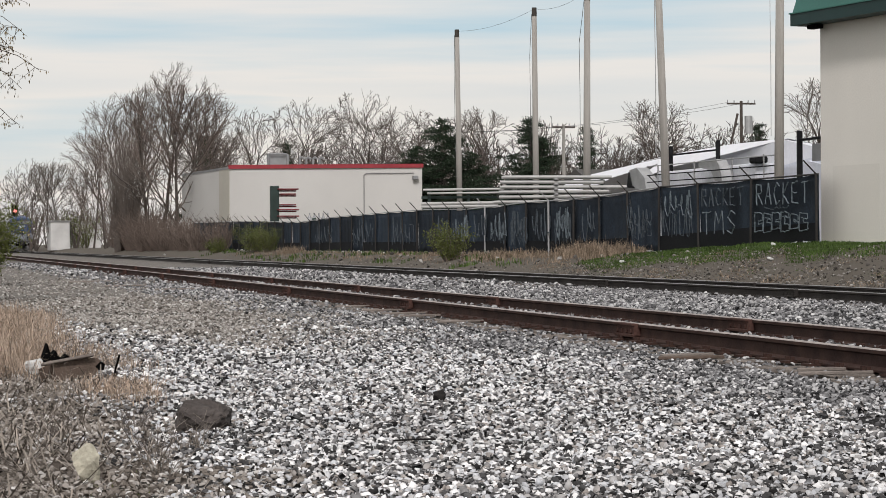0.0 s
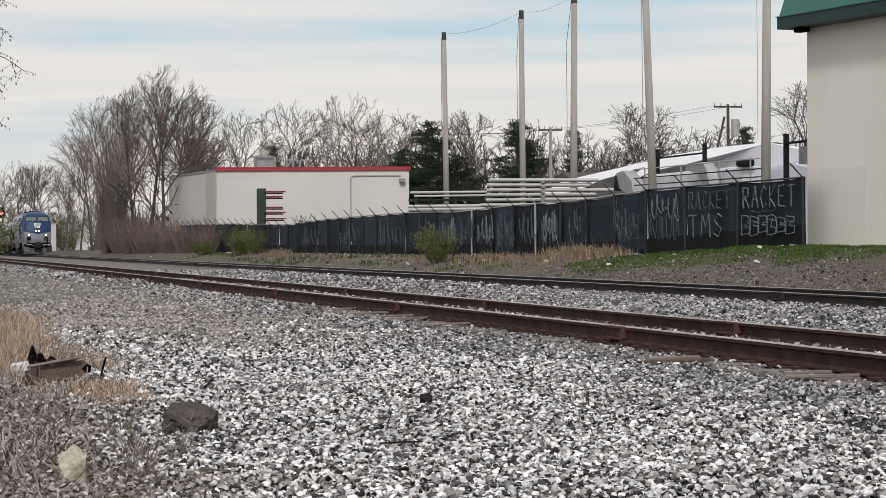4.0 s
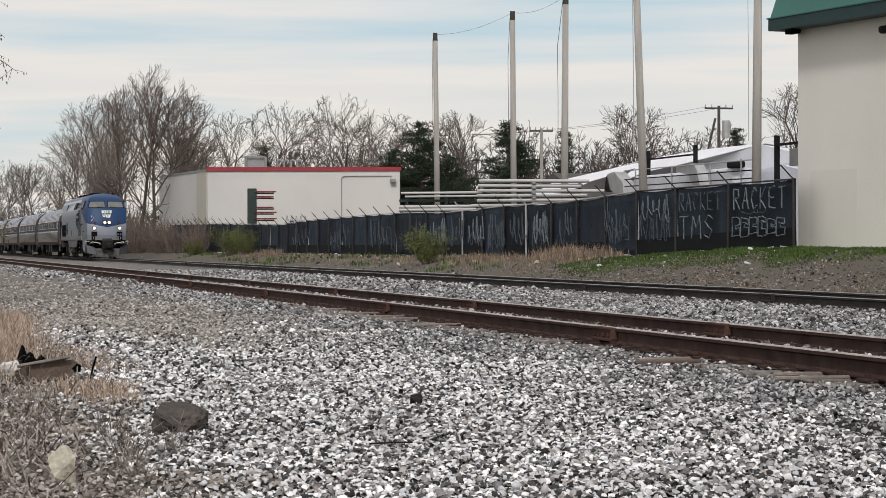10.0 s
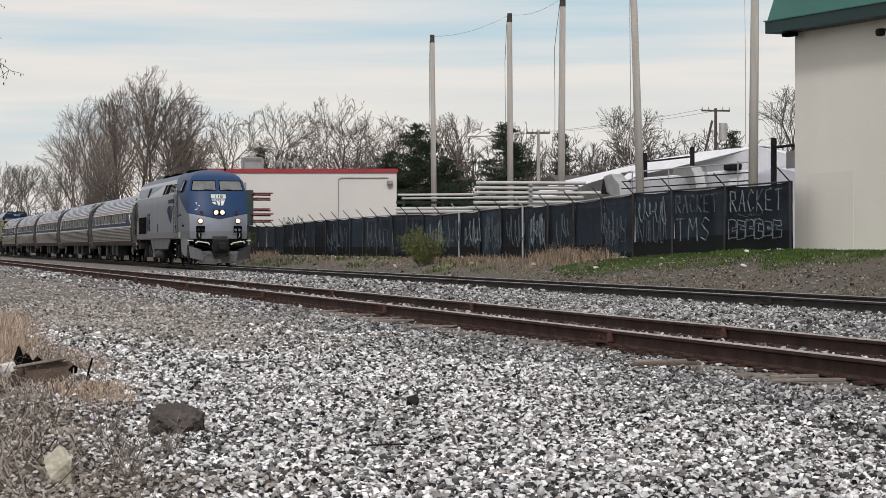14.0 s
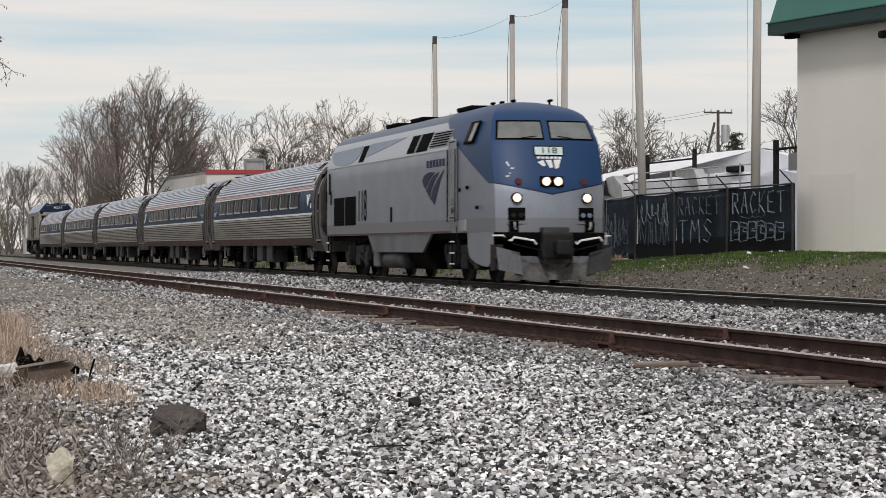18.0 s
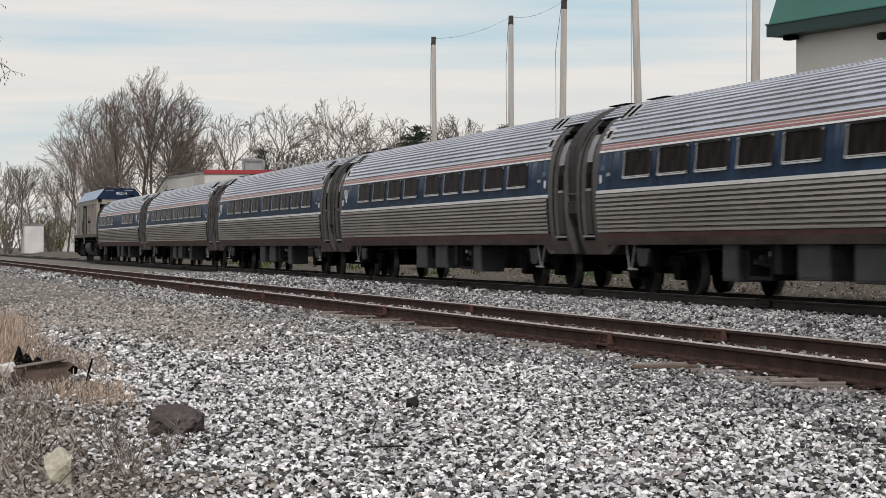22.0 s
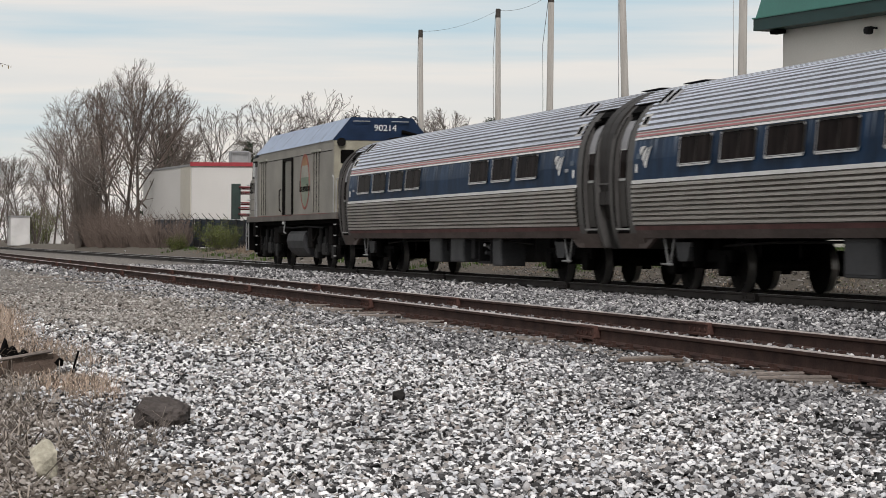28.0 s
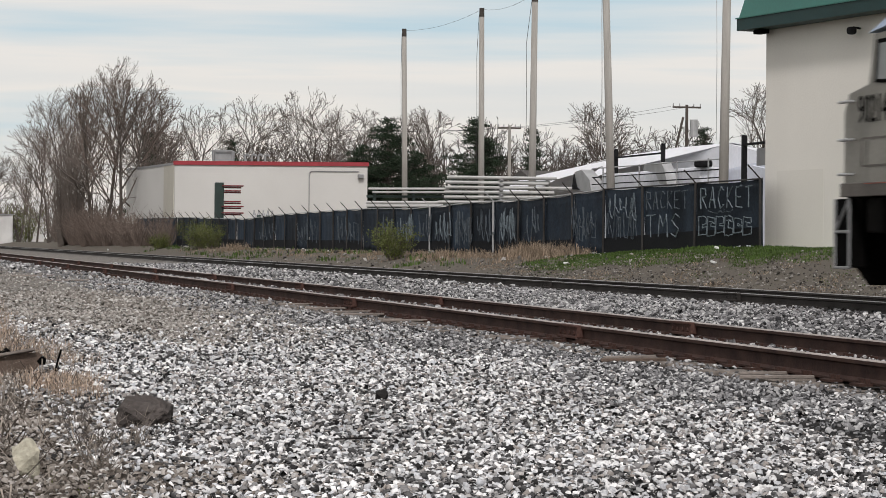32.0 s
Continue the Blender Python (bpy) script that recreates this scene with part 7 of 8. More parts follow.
        part("marker_light", rod(bmesh.new(), (x - 0.02, s * 0.80, 2.42), (x + 0.085, s * 0.80, 2.42), 0.085, 0.075, 14), REDGLASS, t)
        part("corner_bracket", a_box((front_x(0.95, 1.4) + 0.04, s * 0.93, 1.36), (0.12, 0.22, 0.26), 0.02), BLACK, t)
        part("grab_iron", pipe(bmesh.new(), [(10.5, s * 0.50, 0.98), (10.62, s * 0.50, 0.94), (10.64, s * 0.56, 1.02), (10.64, s * 1.05, 1.10), (10.62, s * 1.10, 1.02), (10.5, s * 1.14, 1.04)], 0.026), WHITE, t)
        part("side_grab", pipe(bmesh.new(), [(10.4, s * 1.18, 1.10), (10.5, s * 1.28, 1.14), (10.2, s * 1.44, 1.14)], 0.022), WHITE, t)
        part("pilot_plate", prism(bmesh.new(), [(s * 0.78, 0.22), (s * 1.36, 0.34), (s * 1.42, 0.88), (s * 0.86, 0.74)], "x", 10.40, 10.45), UNITGREY if s > 0 else SKIRTGREY, t, "scuffed pilot plate")
        part("hook", pipe(bmesh.new(), [(front_x(0.95, 1.4) + 0.12, s * 0.93, 1.46), (front_x(0.95, 1.4) + 0.14, s * 0.93, 1.36), (front_x(0.95, 1.4) + 0.12, s * 0.90, 1.28)], 0.03), GREYBOX, t)
        part("step_box", a_box((10.16, s * 1.16, 0.66), (0.35, 0.40, 0.16), 0.03), UNITGREY, t)
        part("step_tread", a_box((10.22, s * 1.16, 0.40), (0.30, 0.42, 0.10), 0.02), BOXGREY, t)
        part("mud_flap", a_box((10.02, s * 1.30, 0.62), (0.04, 0.30, 0.62), 0.01), RUBBER, t)
        part("hose", pipe(bmesh.new(), [(10.55, s * 0.35, 1.05), (10.72, s * 0.36, 0.8), (10.7, s * 0.3, 0.5), (10.62, s * 0.22, 0.4)], 0.03), RUBBER, t)
    part("mirror", a_box((8.62, 1.42, 3.64), (0.05, 0.16, 0.40), 0.015), PALEPANEL, t)
    part("mirror_arm", rod(bmesh.new(), (8.60, 1.24, 3.66), (8.60, 1.42, 3.66), 0.014, None, 6), BLACK, t)
    on_nose("headlight_housing", [(-0.29, 2.295), (0.29, 2.295), (0.29, 2.545), (-0.29, 2.545)], BLACK, 0.008)
    on_nose("board_frame", [(-0.37, 3.035), (0.37, 3.035), (0.37, 3.275), (-0.37, 3.275)], BLACK, 0.012)
    on_nose("number_board", [(-0.34, 3.06), (0.34, 3.06), (0.34, 3.25), (-0.34, 3.25)], NUMBERGLASS, 0.02, "pale lit number board")
    a = math.degrees(math.atan2(0.34, 0.87))
    lettering("board_number", "118", 0.22, BOXGREY, t, pose(front_x(0, 3.16) + 0.035, 0, 3.155, 90, 0, 90) @ pose(0, 0, 0, -a), stretch=1.3)
    for pts in ([(-0.30, 2.88), (-0.16, 2.93), (-0.10, 2.80), (-0.17, 2.78)], [(-0.10, 2.93), (0.04, 2.94), (0.07, 2.76), (-0.01, 2.74)], [(0.10, 2.94), (0.28, 2.95), (0.20, 2.75), (0.12, 2.72)]):
        on_nose("nose_emblem", pts, WHITE, 0.012)
    for k in range(6):
        on_nose("nose_name_bar", [(-0.30 + 0.105 * k, 2.965), (-0.225 + 0.105 * k, 2.965), (-0.225 + 0.105 * k, 3.015), (-0.30 + 0.105 * k, 3.015)], WHITE, 0.012)
    for pts in ([(-1.05, 2.88), (-1.01, 2.90), (-0.96, 2.78), (-1.00, 2.79)], [(-0.93, 2.75), (-0.85, 2.74), (-0.88, 2.715), (-0.95, 2.72)], [(-1.08, 2.55), (-1.0, 2.57), (-0.99, 2.535), (-1.05, 2.52)], [(-1.0, 2.62), (-0.96, 2.63), (-0.955, 2.605), (-0.99, 2.60)]):
        on_nose("chipped_paint", pts, CHIP, 0.006)
    part("anticlimber", a_box((10.3, 0, 1.12), (0.5, 2.4, 0.18), 0.03), BLACK, t)
    part("coupler_pocket", a_box((10.42, 0, 1.15), (0.35, 0.64, 0.38), 0.03), UNITGREY, t)
    cp = box(bmesh.new(), (10.75, 0, 0.86), (0.7, 0.26, 0.3), 0.05)
    box(cp, (11.0, 0.05, 0.86), (0.25, 0.36, 0.36), 0.06)
    box(cp, (10.5, 0, 0.9), (0.5, 0.75, 0.62), 0.05)
    part("coupler", cp, TRUCKIRON, t)
    part("cut_lever", pipe(bmesh.new(), [(10.66, -1.1, 0.95), (10.7, -0.2, 0.75), (10.72, 0.2, 0.75), (10.66, 1.1, 0.95)], 0.018), DUST, t)
    pl = bmesh.new()
    prism(pl, [(-1.22, 0.66), (1.22, 0.66), (1.22, 0.36), (0.35, 0.10), (-0.35, 0.10), (-1.22, 0.36)], "x", 10.18, 10.30)
    part("pilot_plow", pl, SKIRTGREY, t, "dusty steel plow")
    pl = bmesh.new()
    prism(pl, [(-0.55, 0.50), (0.55, 0.50), (1.15, 0.10), (-1.15, 0.10)], "x", 10.32, 10.40)
    part("plow_blade", pl, PLOW, t)
    part("front_lip", a_box((front_x(0, 1.4) - 0.10, 0, 1.42), (0.14, 2.16, 0.035), 0.012), SKIRTGREY, t)
    for x, y, h in ((4.0, 0.35, 0.16), (-1.5, 0.4, 0.14), (-4.8, 0.3, 0.10)):
        b = bmesh.new()
        box(b, (x, 0, 4.47), (1.5, 1.2, 0.12), 0.04)
        part("roof_fan", b, BLACK, t)
    for x, y in ((6.4, -0.45), (6.9, -0.35), (7.6, -0.25), (7.9, 0.6)):
        part("roof_horn", box(rod(bmesh.new(), (x, y, 4.2), (x, y, 4.47), 0.03), (x + 0.05, y, 4.47), (0.2, 0.10, 0.06), 0.02), BLACK, t)
    part("floor", a_box((0, 0, 1.15), (19.8, 2.7, 0.16)), BLACK, t)
    tank = prism(bmesh.new(), [(-1.25, 1.1), (1.25, 1.1), (1.25, 0.55), (0.95, 0.28), (-0.95, 0.28), (-1.25, 0.55)], "x", -2.4, 2.9)
    part("fuel_tank", tank, DUST, t)
    part("battery_box", a_box((-3.0, 0, 0.62), (0.75, 2.86, 0.62), 0.04), SKIRTGREY, t)
    for s in (-1, 1):
        part("air_reservoir", rod(bmesh.new(), (-1.9, s * 1.24, 0.52), (0.6, s * 1.24, 0.52), 0.24, 0.24, 18), UNITGREY, t, smooth=True)
    wheels = []
    for cx in (-6.58, 6.58):
        bm = bmesh.new()
        for s in (-1, 1):
            box(bm, (0, s * 1.12, 0.80), (4.3, 0.18, 0.26), 0.04)
            for k in (-1.37, 1.37):
                box(bm, (k, s * 1.14, 0.52), (0.5, 0.26, 0.42), 0.05)
                rod(bm, (k + 0.42, s * 1.16, 0.5), (k + 0.42, s * 1.16, 0.95), 0.11, 0.11, 10)
                rod(bm, (k - 0.42, s * 1.16, 0.5), (k - 0.42, s * 1.16, 0.95), 0.11, 0.11, 10)
            rod(bm, (-0.1, s * 1.2, 0.75), (1.2, s * 1.22, 0.42), 0.05)
            rod(bm, (-0.5, s * 1.2, 0.45), (-0.5, s * 1.2, 1.1), 0.07)
            box(bm, (0, s * 1.08, 0.5), (0.7, 0.3, 0.35), 0.04)
        box(bm, (0, 0, 0.8), (0.7, 2.2, 0.3))
        tr = part("truck", bm, TRUCKIRON, t, "dark locomotive truck")
        tr.matrix_basis = pose(cx, 0, 0)
        wheelset(tr, -1.37, 0.508)
        wheelset(tr, 1.37, 0.508)
    return t


SKIRTGREY = mat("grimy_grey_skirt", (0.135, 0.142, 0.155), 0.5, 0.2, 0.3, 1.2, 18, 0.06, (1, 1, 0.4))
BLUEGREY = mat("pale_blue_sweep", (0.15, 0.185, 0.255), 0.4, 0.1, 0.1)
INDIGO = mat("indigo_emblem", (0.024, 0.030, 0.066), 0.65, 0, 0.15)
PLOW = mat("dust_covered_plow", (0.115, 0.112, 0.108), 0.8, 0.1, 0.45, 2.2, 14, 0.2, spec=0.1)
REDGLASS = mat("dark_red_lens", (0.10, 0.02, 0.03), 0.2, 0, 0.1)
NUMBERGLASS = glow("number_board_glass", (0.42, 0.50, 0.48), 0.22)
CHIP = mat("chipped_pale_paint", (0.55, 0.57, 0.60), 0.6, 0, 0.2)
engine = locomotive()


# ---- the control car at the tail ----
def control_car():
    t = thing("control_car", Matrix(), "dirty taupe cab control car with slate roof", "control car")
    # x from -8.55 (cab end) to 8.3
    prof = [(-1.52, 1.66), (1.52, 1.66), (1.52, 3.90), (1.30, 4.12), (0.86, 4.50), (-0.86, 4.50), (-1.30, 4.12), (-1.52, 3.90)]
    part("body", prism(bmesh.new(), [(-1.50, 1.66), (1.50, 1.66), (1.50, 3.93), (-1.50, 3.93)], "x", -6.1, 7.5), TAUPE, t, "taupe painted body")
    part("roof", prism(bmesh.new(), [(1.53, 3.93), (0.95, 4.62), (-0.95, 4.62), (-1.53, 3.93)], "x", -6.6, 7.46), ROOFBLUE, t, "slate blue sloping roof")
    part("roof_end", prism(bmesh.new(), [(1.535, 3.92), (0.955, 4.625), (-0.955, 4.625), (-1.535, 3.92)], "x", 7.46, 7.53), DEEP, t, "deep navy roof end")
    lettering("roof_number", "90214", 0.27, WHITE, t, pose(7.545, 0.10, 4.30, 90, 0, 90), stretch=1.05)
    for y in (-0.75, 0.62, 1.0):
        part("lifting_lug", ring(bmesh.new(), [(0.10 * math.cos(a) + y, 0.07 * math.sin(a) + 4.62) for a in np.linspace(0, 2 * math.pi, 13)[:-1]], [(0.07 * math.cos(a) + y, 0.045 * math.sin(a) + 4.62) for a in np.linspace(0, 2 * math.pi, 13)[:-1]], "x", 7.40, 7.46), BLACK, t)
    part("end_lamp", rod(bmesh.new(), (7.52, -1.28, 3.86), (7.66, -1.28, 3.86), 0.13, 0.13, 14), DUST, t)
    part("hose_bundle", rod(bmesh.new(), (7.60, 0.6, 4.20), (7.64, 1.2, 4.06), 0.06, 0.05, 8), BLACK, t)
    for y0 in (-0.9, 0.3):
        part("roof_grab", pipe(bmesh.new(), [(7.54, y0, 4.50), (7.62, y0, 4.50), (7.62, y0 + 0.5, 4.50), (7.54, y0 + 0.5, 4.50)], 0.014), GALV, t)
    for x in (-5.2, -2.8, -0.4, 2.0, 4.4, 6.6):
        for s in (-1, 1):
            part("roof_lug", box(bmesh.new(), (x, s * 0.93, 4.65), (0.12, 0.05, 0.10), 0.015), DUST, t)
        part("roof_seam", prism(bmesh.new(), [(1.535, 3.93), (0.952, 4.625), (-0.952, 4.625), (-1.535, 3.93)], "x", x - 1.2, x - 1.185), GREYBOX, t)
    bm = bmesh.new()
    a = [bm.verts.new(p) for p in ((-6.6, 1.53, 3.93), (-6.6, 0.95, 4.62), (-6.6, -0.95, 4.62), (-6.6, -1.53, 3.93))]
    b = [bm.verts.new(p) for p in ((-7.72, 1.46, 3.84), (-7.25, 0.85, 4.36), (-7.25, -0.85, 4.36), (-7.72, -1.46, 3.84))]
    for i in range(4):
        bm.faces.new((a[i], a[(i + 1) % 4], b[(i + 1) % 4], b[i]))
    bm.faces.new(b)
    bm.faces.new(a[::-1])
    part("cab_roof", bm, ROOFBLUE, t)
    # cab and short nose
    bm = bmesh.new()
    side = [(-6.1, 1.66), (-6.1, 3.88), (-7.60, 3.80), (-7.80, 3.12), (-8.45, 3.02), (-8.62, 2.75), (-8.62, 1.66)]
    prism(bm, side, "y", -1.42, 1.42)
    part("cab", bm, TAUPE, t, "taupe cab with short nose")
    for s in (-1, 1):
        part("cab_side_sheet", prism(bmesh.new(), [(-6.1, 1.68), (-6.1, 3.86), (-7.45, 3.80), (-7.6, 3.1), (-7.6, 1.68)], "y", s * 1.42, s * 1.50), TAUPE, t)
        cw = part("cab_window_frame", prism(bmesh.new(), [(-7.42, 3.12), (-6.42, 3.06), (-6.42, 3.72), (-7.34, 3.72)], "y", s * 1.495, s * 1.512), BLACK, t)
        part("cab_window", prism(bmesh.new(), [(-7.30, 3.16), (-6.92, 3.14), (-6.92, 3.66), (-7.24, 3.66)], "y", s * 1.50, s * 1.52), SCREEN, t)
        part("cab_window", prism(bmesh.new(), [(-6.86, 3.14), (-6.50, 3.12), (-6.50, 3.66), (-6.86, 3.66)], "y", s * 1.50, s * 1.52), GLASS, t)
        for x in (-6.55, -6.18):
            part("handrail", rod(bmesh.new(), (x, s * 1.56, 1.7), (x, s * 1.56, 3.5), 0.02, None, 6), GALV, t)
        # roll-up door in a deep frame
        part("door_frame", ring(bmesh.new(), [(p[0] - 0.12, p[1] + 2.64) for p in rounded(1.78, 1.92, 0.02, 1)], [(p[0] - 0.12, p[1] + 2.62) for p in rounded(1.60, 1.80, 0.02, 1)], "y", s * 1.495, s * 1.56), DUST, t)
        part("door_jamb", a_box((-0.80, s * 1.505, 2.62), (0.30, 0.02, 1.78)), BLACK, t)
        sl = part("shutter_slat", prism(bmesh.new(), [(-0.022, 0), (0.02, 0.015), (0.02, 0.05), (-0.022, 0.064)], "x", -0.66, 0.66), TAUPE, t)
        for k in range(26):
            m = pose(0.03, s * 1.505, 1.74 + k * 0.067, 0, 0, 0 if s > 0 else 180)
            if k == 0:
                sl.matrix_basis = m
            else:
                again(sl, t, m)
        # ribs with a top rail
        for x0 in (-5.65, 4.2):
            for k in range(3):
                part("body_rib", a_box((x0 + 0.12 + k * 0.42, s * 1.515, 2.70), (0.06, 0.05, 1.9), 0.01), TAUPE, t)
                # dark strip beside each rib: the rib's shade, laid on as colour
                part("rib_gap", a_box((x0 + 0.185 + k * 0.42, s * 1.503, 2.70), (0.07, 0.012, 1.88)), DUST, t)
            part("rib_rail", a_box((x0 + 0.55, s * 1.52, 3.68), (1.5, 0.06, 0.07), 0.01), PALEMARK, t)
            # the same painted shade under the rail
            part("rail_gap", a_box((x0 + 0.55, s * 1.503, 3.62), (1.5, 0.012, 0.05)), DUST, t)
        part("side_seam", a_box((0.7, s * 1.502, 3.62), (13.4, 0.012, 0.016)), DUST, t)
        part("side_sill", a_box((-0.1, s * 1.52, 1.62), (16.7, 0.08, 0.20), 0.01), GRIME, t)
        part("red_line", a_box((-0.1, s * 1.563, 1.70), (15.0, 0.010, 0.012)), ORANGE, t)
        em = part("oval_emblem_rim", ring(bmesh.new(), [(0.78 * math.cos(a), 0.90 * math.sin(a)) for a in np.linspace(0, 2 * math.pi, 41)[:-1]], [(0.70 * math.cos(a), 0.82 * math.sin(a)) for a in np.linspace(0, 2 * math.pi, 41)[:-1]], "y", -0.008, 0.008), ORANGE, t, "dull red-orange oval rim")
        em.matrix_basis = pose(2.85, s * 1.505, 2.76)
        for (lo, hi, m_) in ((-0.82, -0.12, SAGEPALE), (-0.12, 0.14, GREENMARK), (0.14, 0.52, PALEMARK), (0.52, 0.82, OCHRE)):
            pts = []
            for k in range(9):
                z = lo + (hi - lo) * k / 8
                pts.append((0.69 * math.sqrt(max(0, 1 - (z / 0.82) ** 2)), z))
            pts = pts + [(-x, z) for x, z in pts[::-1]]
            clean = [p for i, p in enumerate(pts) if math.hypot(p[0] - pts[i - 1][0], p[1] - pts[i - 1][1]) > 1e-4]
            em = part("oval_emblem_field", prism(bmesh.new(), clean, "y", -0.005, 0.005), m_, t)
            em.matrix_basis = pose(2.85, s * 1.503, 2.76)
        for k in range(10):
            tall = 0.36 if k == 0 else (0.24 if k in (7,) else 0.17)
            part("name_bar", a_box((2.03 + 0.182 * k, s * 1.514, 2.44 + tall / 2), (0.105, 0.01, tall), 0.004), DUST, t, "dark bar of lettering")
        lettering("road_number", "90214", 0.56, BLACK, t, pose(-7.45, s * 1.512, 2.74, 90, 0, 0 if s < 0 else 180), stretch=0.72)
        part("faded_panel", ring(bmesh.new(), [(p[0] - 7.3, p[1] + 2.15) for p in rounded(1.1, 0.42, 0.03)], [(p[0] - 7.3, p[1] + 2.15) for p in rounded(1.04, 0.36, 0.02)], "y", s * 1.498, s * 1.506), GRIME, t)
        part("step_cage", pipe(bmesh.new(), [(-8.7, s * 1.52, 1.5), (-8.7, s * 1.52, 0.5), (-8.2, s * 1.52, 0.5), (-8.2, s * 1.52, 1.5), (-8.7, s * 1.52, 1.02), (-8.2, s * 1.52, 1.02)], 0.022), GREYBOX, t)
        for z in (2.9, 2.35, 1.85):
            part("grab_iron", pipe(bmesh.new(), [(-8.55, s * 1.44, z), (-8.6, s * 1.52, z), (-8.25, s * 1.52, z), (-8.25, s * 1.44, z)], 0.02), GALV, t)
        part("end_handrail", pipe(bmesh.new(), [(7.62, s * 1.52, 1.7), (7.66, s * 1.52, 2.75), (7.50, s * 1.52, 2.85)], 0.018), GALV, t)
        lad = bmesh.new()
        for z in (1.35, 1.02, 0.70, 0.40):
            box(lad, (7.9, s * 1.42, z), (0.5, 0.2, 0.04))
        for x in (7.63, 8.17):
            rod(lad, (x, s * 1.42, 0.38), (x, s * 1.42, 1.6), 0.02)
        part("end_ladder", lad, DUST, t)
        lad = bmesh.new()
        for z in (1.35, 1.02, 0.70, 0.40):
            box(lad, (-6.4, s * 1.42, z), (0.5, 0.2, 0.04))
        for x in (-6.67, -6.13):
            rod(lad, (x, s * 1.42, 0.38), (x, s * 1.42, 1.6), 0.02)
        part("cab_ladder", lad, DUST, t)
        part("marker_lamp", rod(bmesh.new(), (-0.9, s * 1.50, 1.45), (-0.9, s * 1.56, 1.45), 0.05, 0.05, 10), WHITE, t)
        part("platform_rail", pipe(bmesh.new(), [(7.75, s * 1.46, 1.7), (7.75, s * 1.46, 2.66), (7.85, s * 1.46, 2.74), (8.25, s * 1.46, 2.74)], 0.018), GALV, t)
        for z in (1.35, 1.02, 0.70, 0.40):
            for x in (7.9, -6.4):
                part("rung_edge", a_box((x, s * 1.526, z), (0.34, 0.012, 0.035)), GALV, t)
        part("hand_brake_pipe", pipe(bmesh.new(), [(-0.75, s * 1.50, 1.5), (-0.75, s * 1.54, 1.15), (-0.4, s * 1.54, 1.1)], 0.022), GREYBOX, t)
        part("side_grab", pipe(bmesh.new(), [(-1.55, s * 1.50, 1.85), (-1.55, s * 1.56, 1.9), (-1.55, s * 1.56, 2.55), (-1.55, s * 1.50, 2.6)], 0.018), DUST, t)
    part("windscreen", prism(bmesh.new(), [(-1.2, 0), (1.2, 0), (1.1, 0.62), (-1.1, 0.62)], "x", -0.02, 0.02), GLASS, t).matrix_basis = pose(-7.72, 0, 3.14, 0, 16)
    part("end_wall", a_box((7.53, 0, 2.78), (0.06, 2.96, 2.24)), CREAMEND, t, "pale yellowish end wall")
    for s in (-1, 1):
        part("end_window", a_box((7.57, s * 1.08, 3.42), (0.03, 0.42, 0.42), 0.02), BLACK, t)
    for x, y in ((3.0, 0.4), (5.4, 0.3), (-1.2, 0.5), (-5.6, 0.3), (-6.2, -0.4)):
        part("roof_vent", box(rod(bmesh.new(), (x, y, 4.5), (x, y, 4.70), 0.05), (x, y, 4.70), (0.26, 0.2, 0.08), 0.02), BLACK, t)
    part("roof_unit", a_box((-4.8, 0, 4.66), (1.2, 1.2, 0.12), 0.03), BLACK, t)
    part("floor", a_box((0, 0, 1.5), (16.8, 2.6, 0.2)), BLACK, t)
    part("underframe", a_box((0, 0, 1.20), (15.6, 2.0, 0.5), 0.03), BLACK, t)
    for s in (-1, 1):
        for x, w, h in ((-3.0, 0.9, 0.55), (3.2, 0.7, 0.7), (6.6, 0.6, 0.6)):
            part("equipment_box", a_box((x, s * 1.22, 1.32 - h / 2), (w, 0.36, h), 0.03), DUST, t)
        part("air_pipe", pipe(bmesh.new(), [(-2.2, s * 1.42, 1.32), (0.4, s * 1.42, 1.28), (2.6, s * 1.42, 1.32), (5.6, s * 1.42, 1.26)], 0.028), BOXGREY, t)
    tank = prism(bmesh.new(), [(-1.32, 1.18), (1.32, 1.18), (1.44, 1.05), (1.47, 0.85), (1.42, 0.62), (1.28, 0.43), (1.08, 0.33), (-1.08, 0.33), (-1.28, 0.43), (-1.42, 0.62), (-1.47, 0.85), (-1.44, 1.05)], "x", -0.55, 2.4)
    part("fuel_tank", tank, UNITGREY, t, "dark grey rounded tank")
    pl = prism(bmesh.new(), [(-1.45, 1.55), (1.45, 1.55), (1.45, 0.7), (1.1, 0.25), (-1.1, 0.25), (-1.45, 0.7)], "x", -8.45, -8.3)
    part("pilot", pl, BLACK, t)
    for s in (-1, 1):
        part("step_box", a_box((-8.45, s * 1.38, 1.0), (0.55, 0.25, 1.0), 0.03), BLACK, t)
        part("sand_box", a_box((-7.6, s * 1.2, 1.25), (0.6, 0.4, 0.5), 0.04), DUST, t)
        part("brake_hose", pipe(bmesh.new(), [(3.0, s * 1.3, 1.3), (3.3, s * 1.36, 0.9), (3.8, s * 1.36, 0.85), (4.1, s * 1.3, 1.2)], 0.03), DUST, t)
        part("air_reservoir", rod(bmesh.new(), (-2.6, s * 1.25, 1.2), (-0.9, s * 1.25, 1.2), 0.16, 0.16, 12), DUST, t, smooth=True)
    part("coupler", box(bmesh.new(), (-8.75, 0, 0.86), (0.6, 0.3, 0.34), 0.05), BLACK, t)
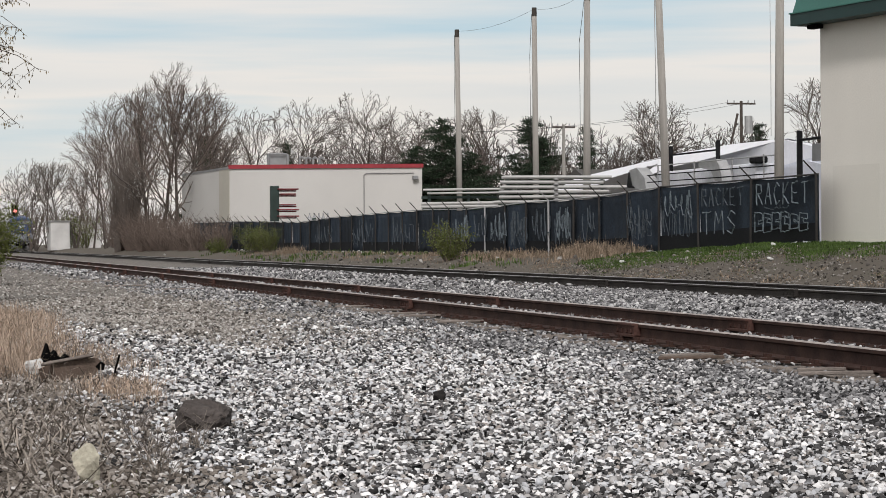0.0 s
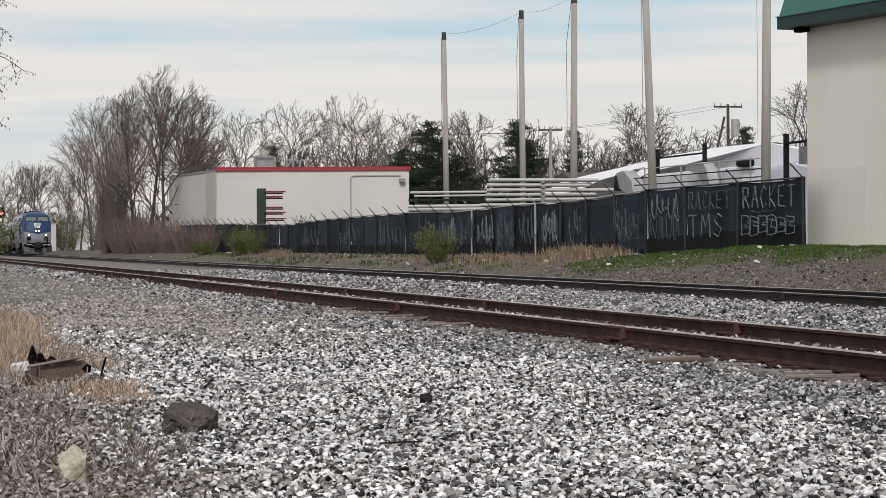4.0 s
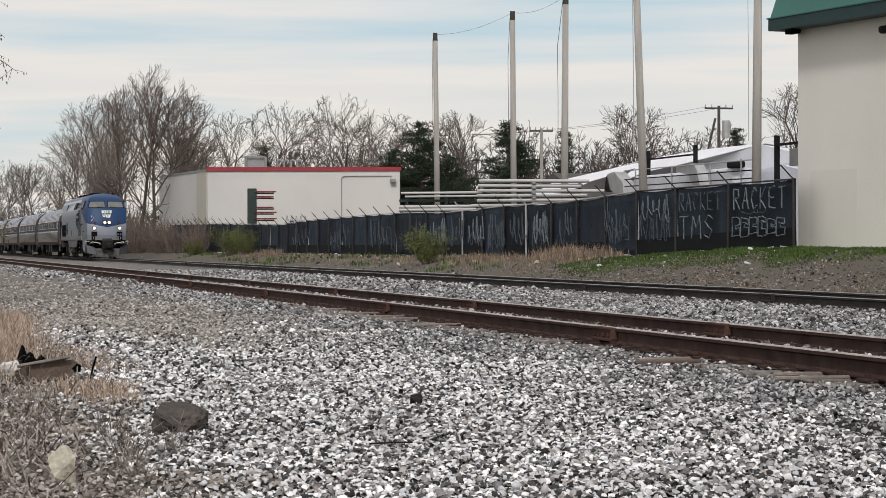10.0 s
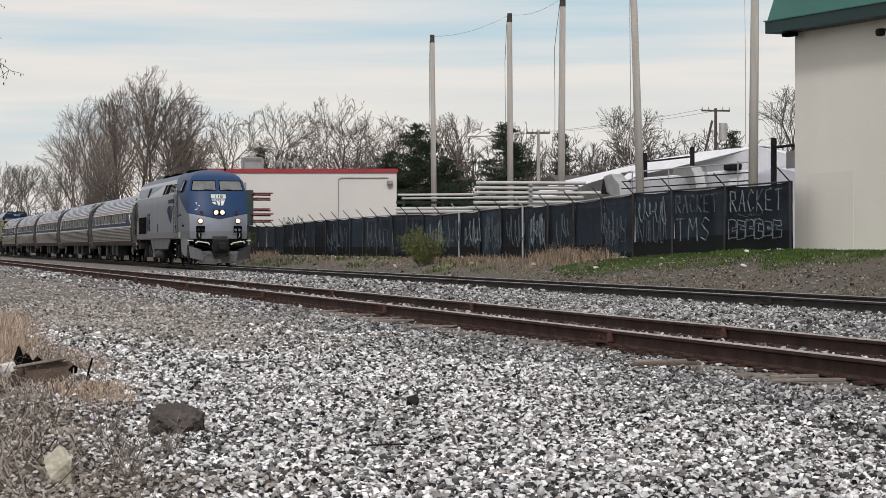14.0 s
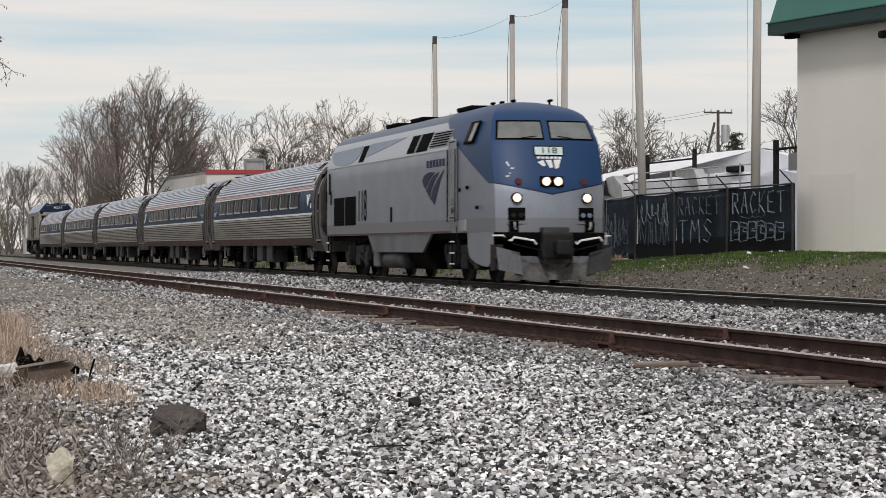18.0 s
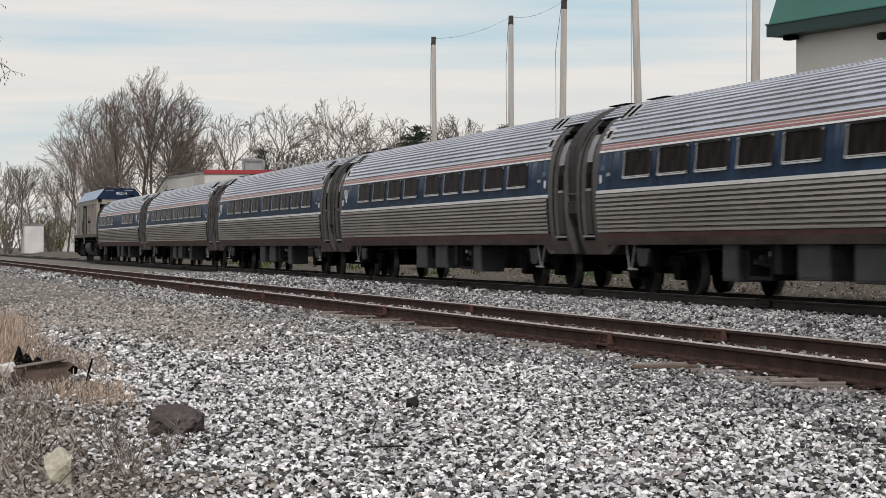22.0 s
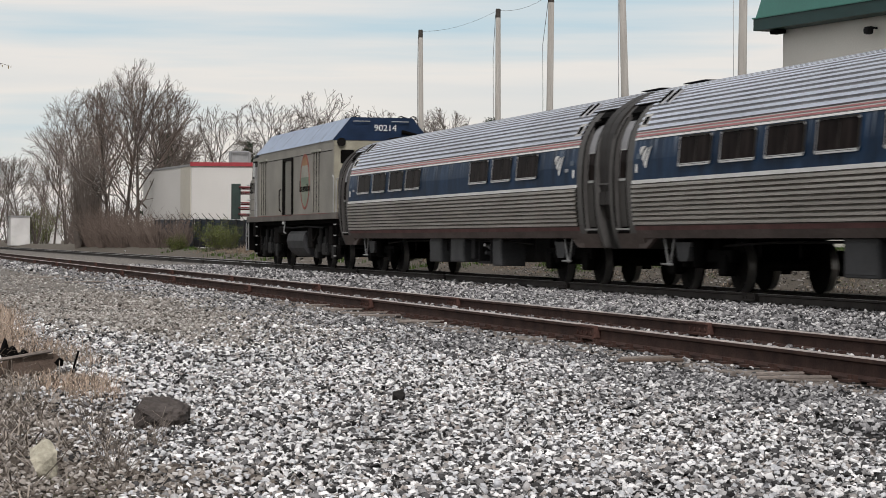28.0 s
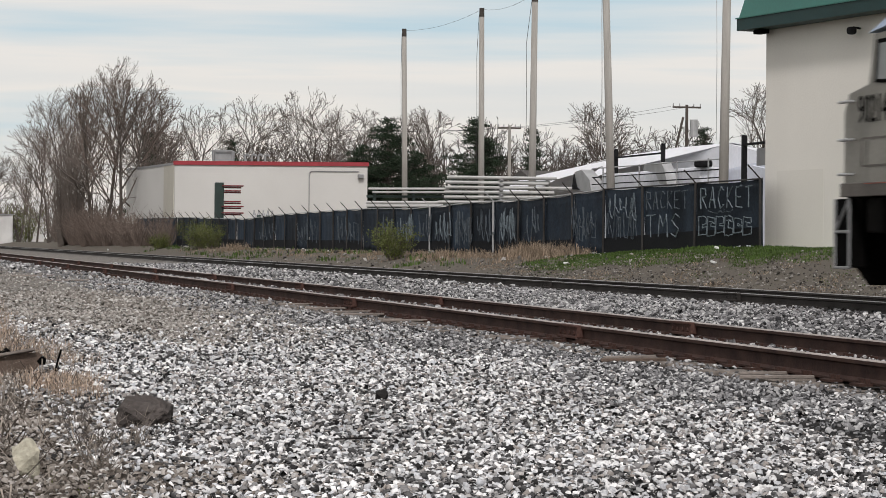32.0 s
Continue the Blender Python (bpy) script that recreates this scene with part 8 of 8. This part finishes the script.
    for cx in (-5.0, 5.0):
        bm = bmesh.new()
        for s in (-1, 1):
            box(bm, (0, s * 1.12, 0.86), (4.3, 0.18, 0.26), 0.04)
            for k in (-1.37, 1.37):
                box(bm, (k, s * 1.14, 0.52), (0.5, 0.28, 0.46), 0.05)
                rod(bm, (k + 0.40, s * 1.2, 0.5), (k + 0.40, s * 1.2, 1.0), 0.10, 0.10, 10)
                rod(bm, (k - 0.40, s * 1.2, 0.5), (k - 0.40, s * 1.2, 1.0), 0.10, 0.10, 10)
            rod(bm, (-0.6, s * 1.24, 1.25), (-0.6, s * 1.24, 0.5), 0.08)
            rod(bm, (0.3, s * 1.24, 1.25), (0.3, s * 1.24, 0.5), 0.06)
            box(bm, (0, s * 1.1, 0.6), (0.9, 0.34, 0.4), 0.05)
        box(bm, (0, 0, 0.9), (0.7, 2.2, 0.5))
        tr = part("truck", bm, TRUCKIRON, t, "dark locomotive truck")
        tr.matrix_basis = pose(cx, 0, 0)
        wheelset(tr, -1.37, 0.508)
        wheelset(tr, 1.37, 0.508)
    return t


ORANGE = mat("dull_orange_rim", (0.29, 0.092, 0.07), 0.6, 0, 0.2)
PALEMARK = mat("pale_emblem", (0.33, 0.33, 0.285), 0.6, 0, 0.2)
GREENMARK = mat("sage_emblem", (0.165, 0.22, 0.165), 0.6, 0, 0.2)
SAGEPALE = mat("pale_sage_emblem", (0.23, 0.26, 0.205), 0.6, 0, 0.2)
OCHRE = mat("ochre_emblem", (0.33, 0.185, 0.10), 0.6, 0, 0.2)
CREAMEND = mat("yellowed_end_paint", (0.34, 0.32, 0.25), 0.6, 0, 0.2)
tail = control_car()


def motions():
    """The train rolls by on the straight main track; its wheels turn."""
    def joint(t):
        u = t - 20
        return -(99.506 - 13.4354 * u - 0.0004 * u ** 2 - 0.00082 * u ** 3)
    train = [(engine, 2 * CAR + 10.515)] + [(c, (1.5 - k) * CAR) for k, c in enumerate(coaches)] + [(tail, -3 * CAR - 8.5)]
    for ob, off in train:
        walk(ob, [(float(t), pose(joint(t) + off, MAIN_Y, 0, 0, 0, 180 if ob is coaches[0] else 0)) for t in range(0, 33)])
    for ob, off in train:
        for o in ob.children_recursive:
            if o.name.split(".")[0] == "wheelset":
                r, x = o.location.z, o.location.x
                way = -1 if ob is coaches[0] else 1
                walk(o, [(k / FPS, pose(x, 0, r, 0, way * math.degrees((joint(k / FPS) - joint(0)) / r))) for k in range(0, int(32 * FPS) + 1)])


motions()
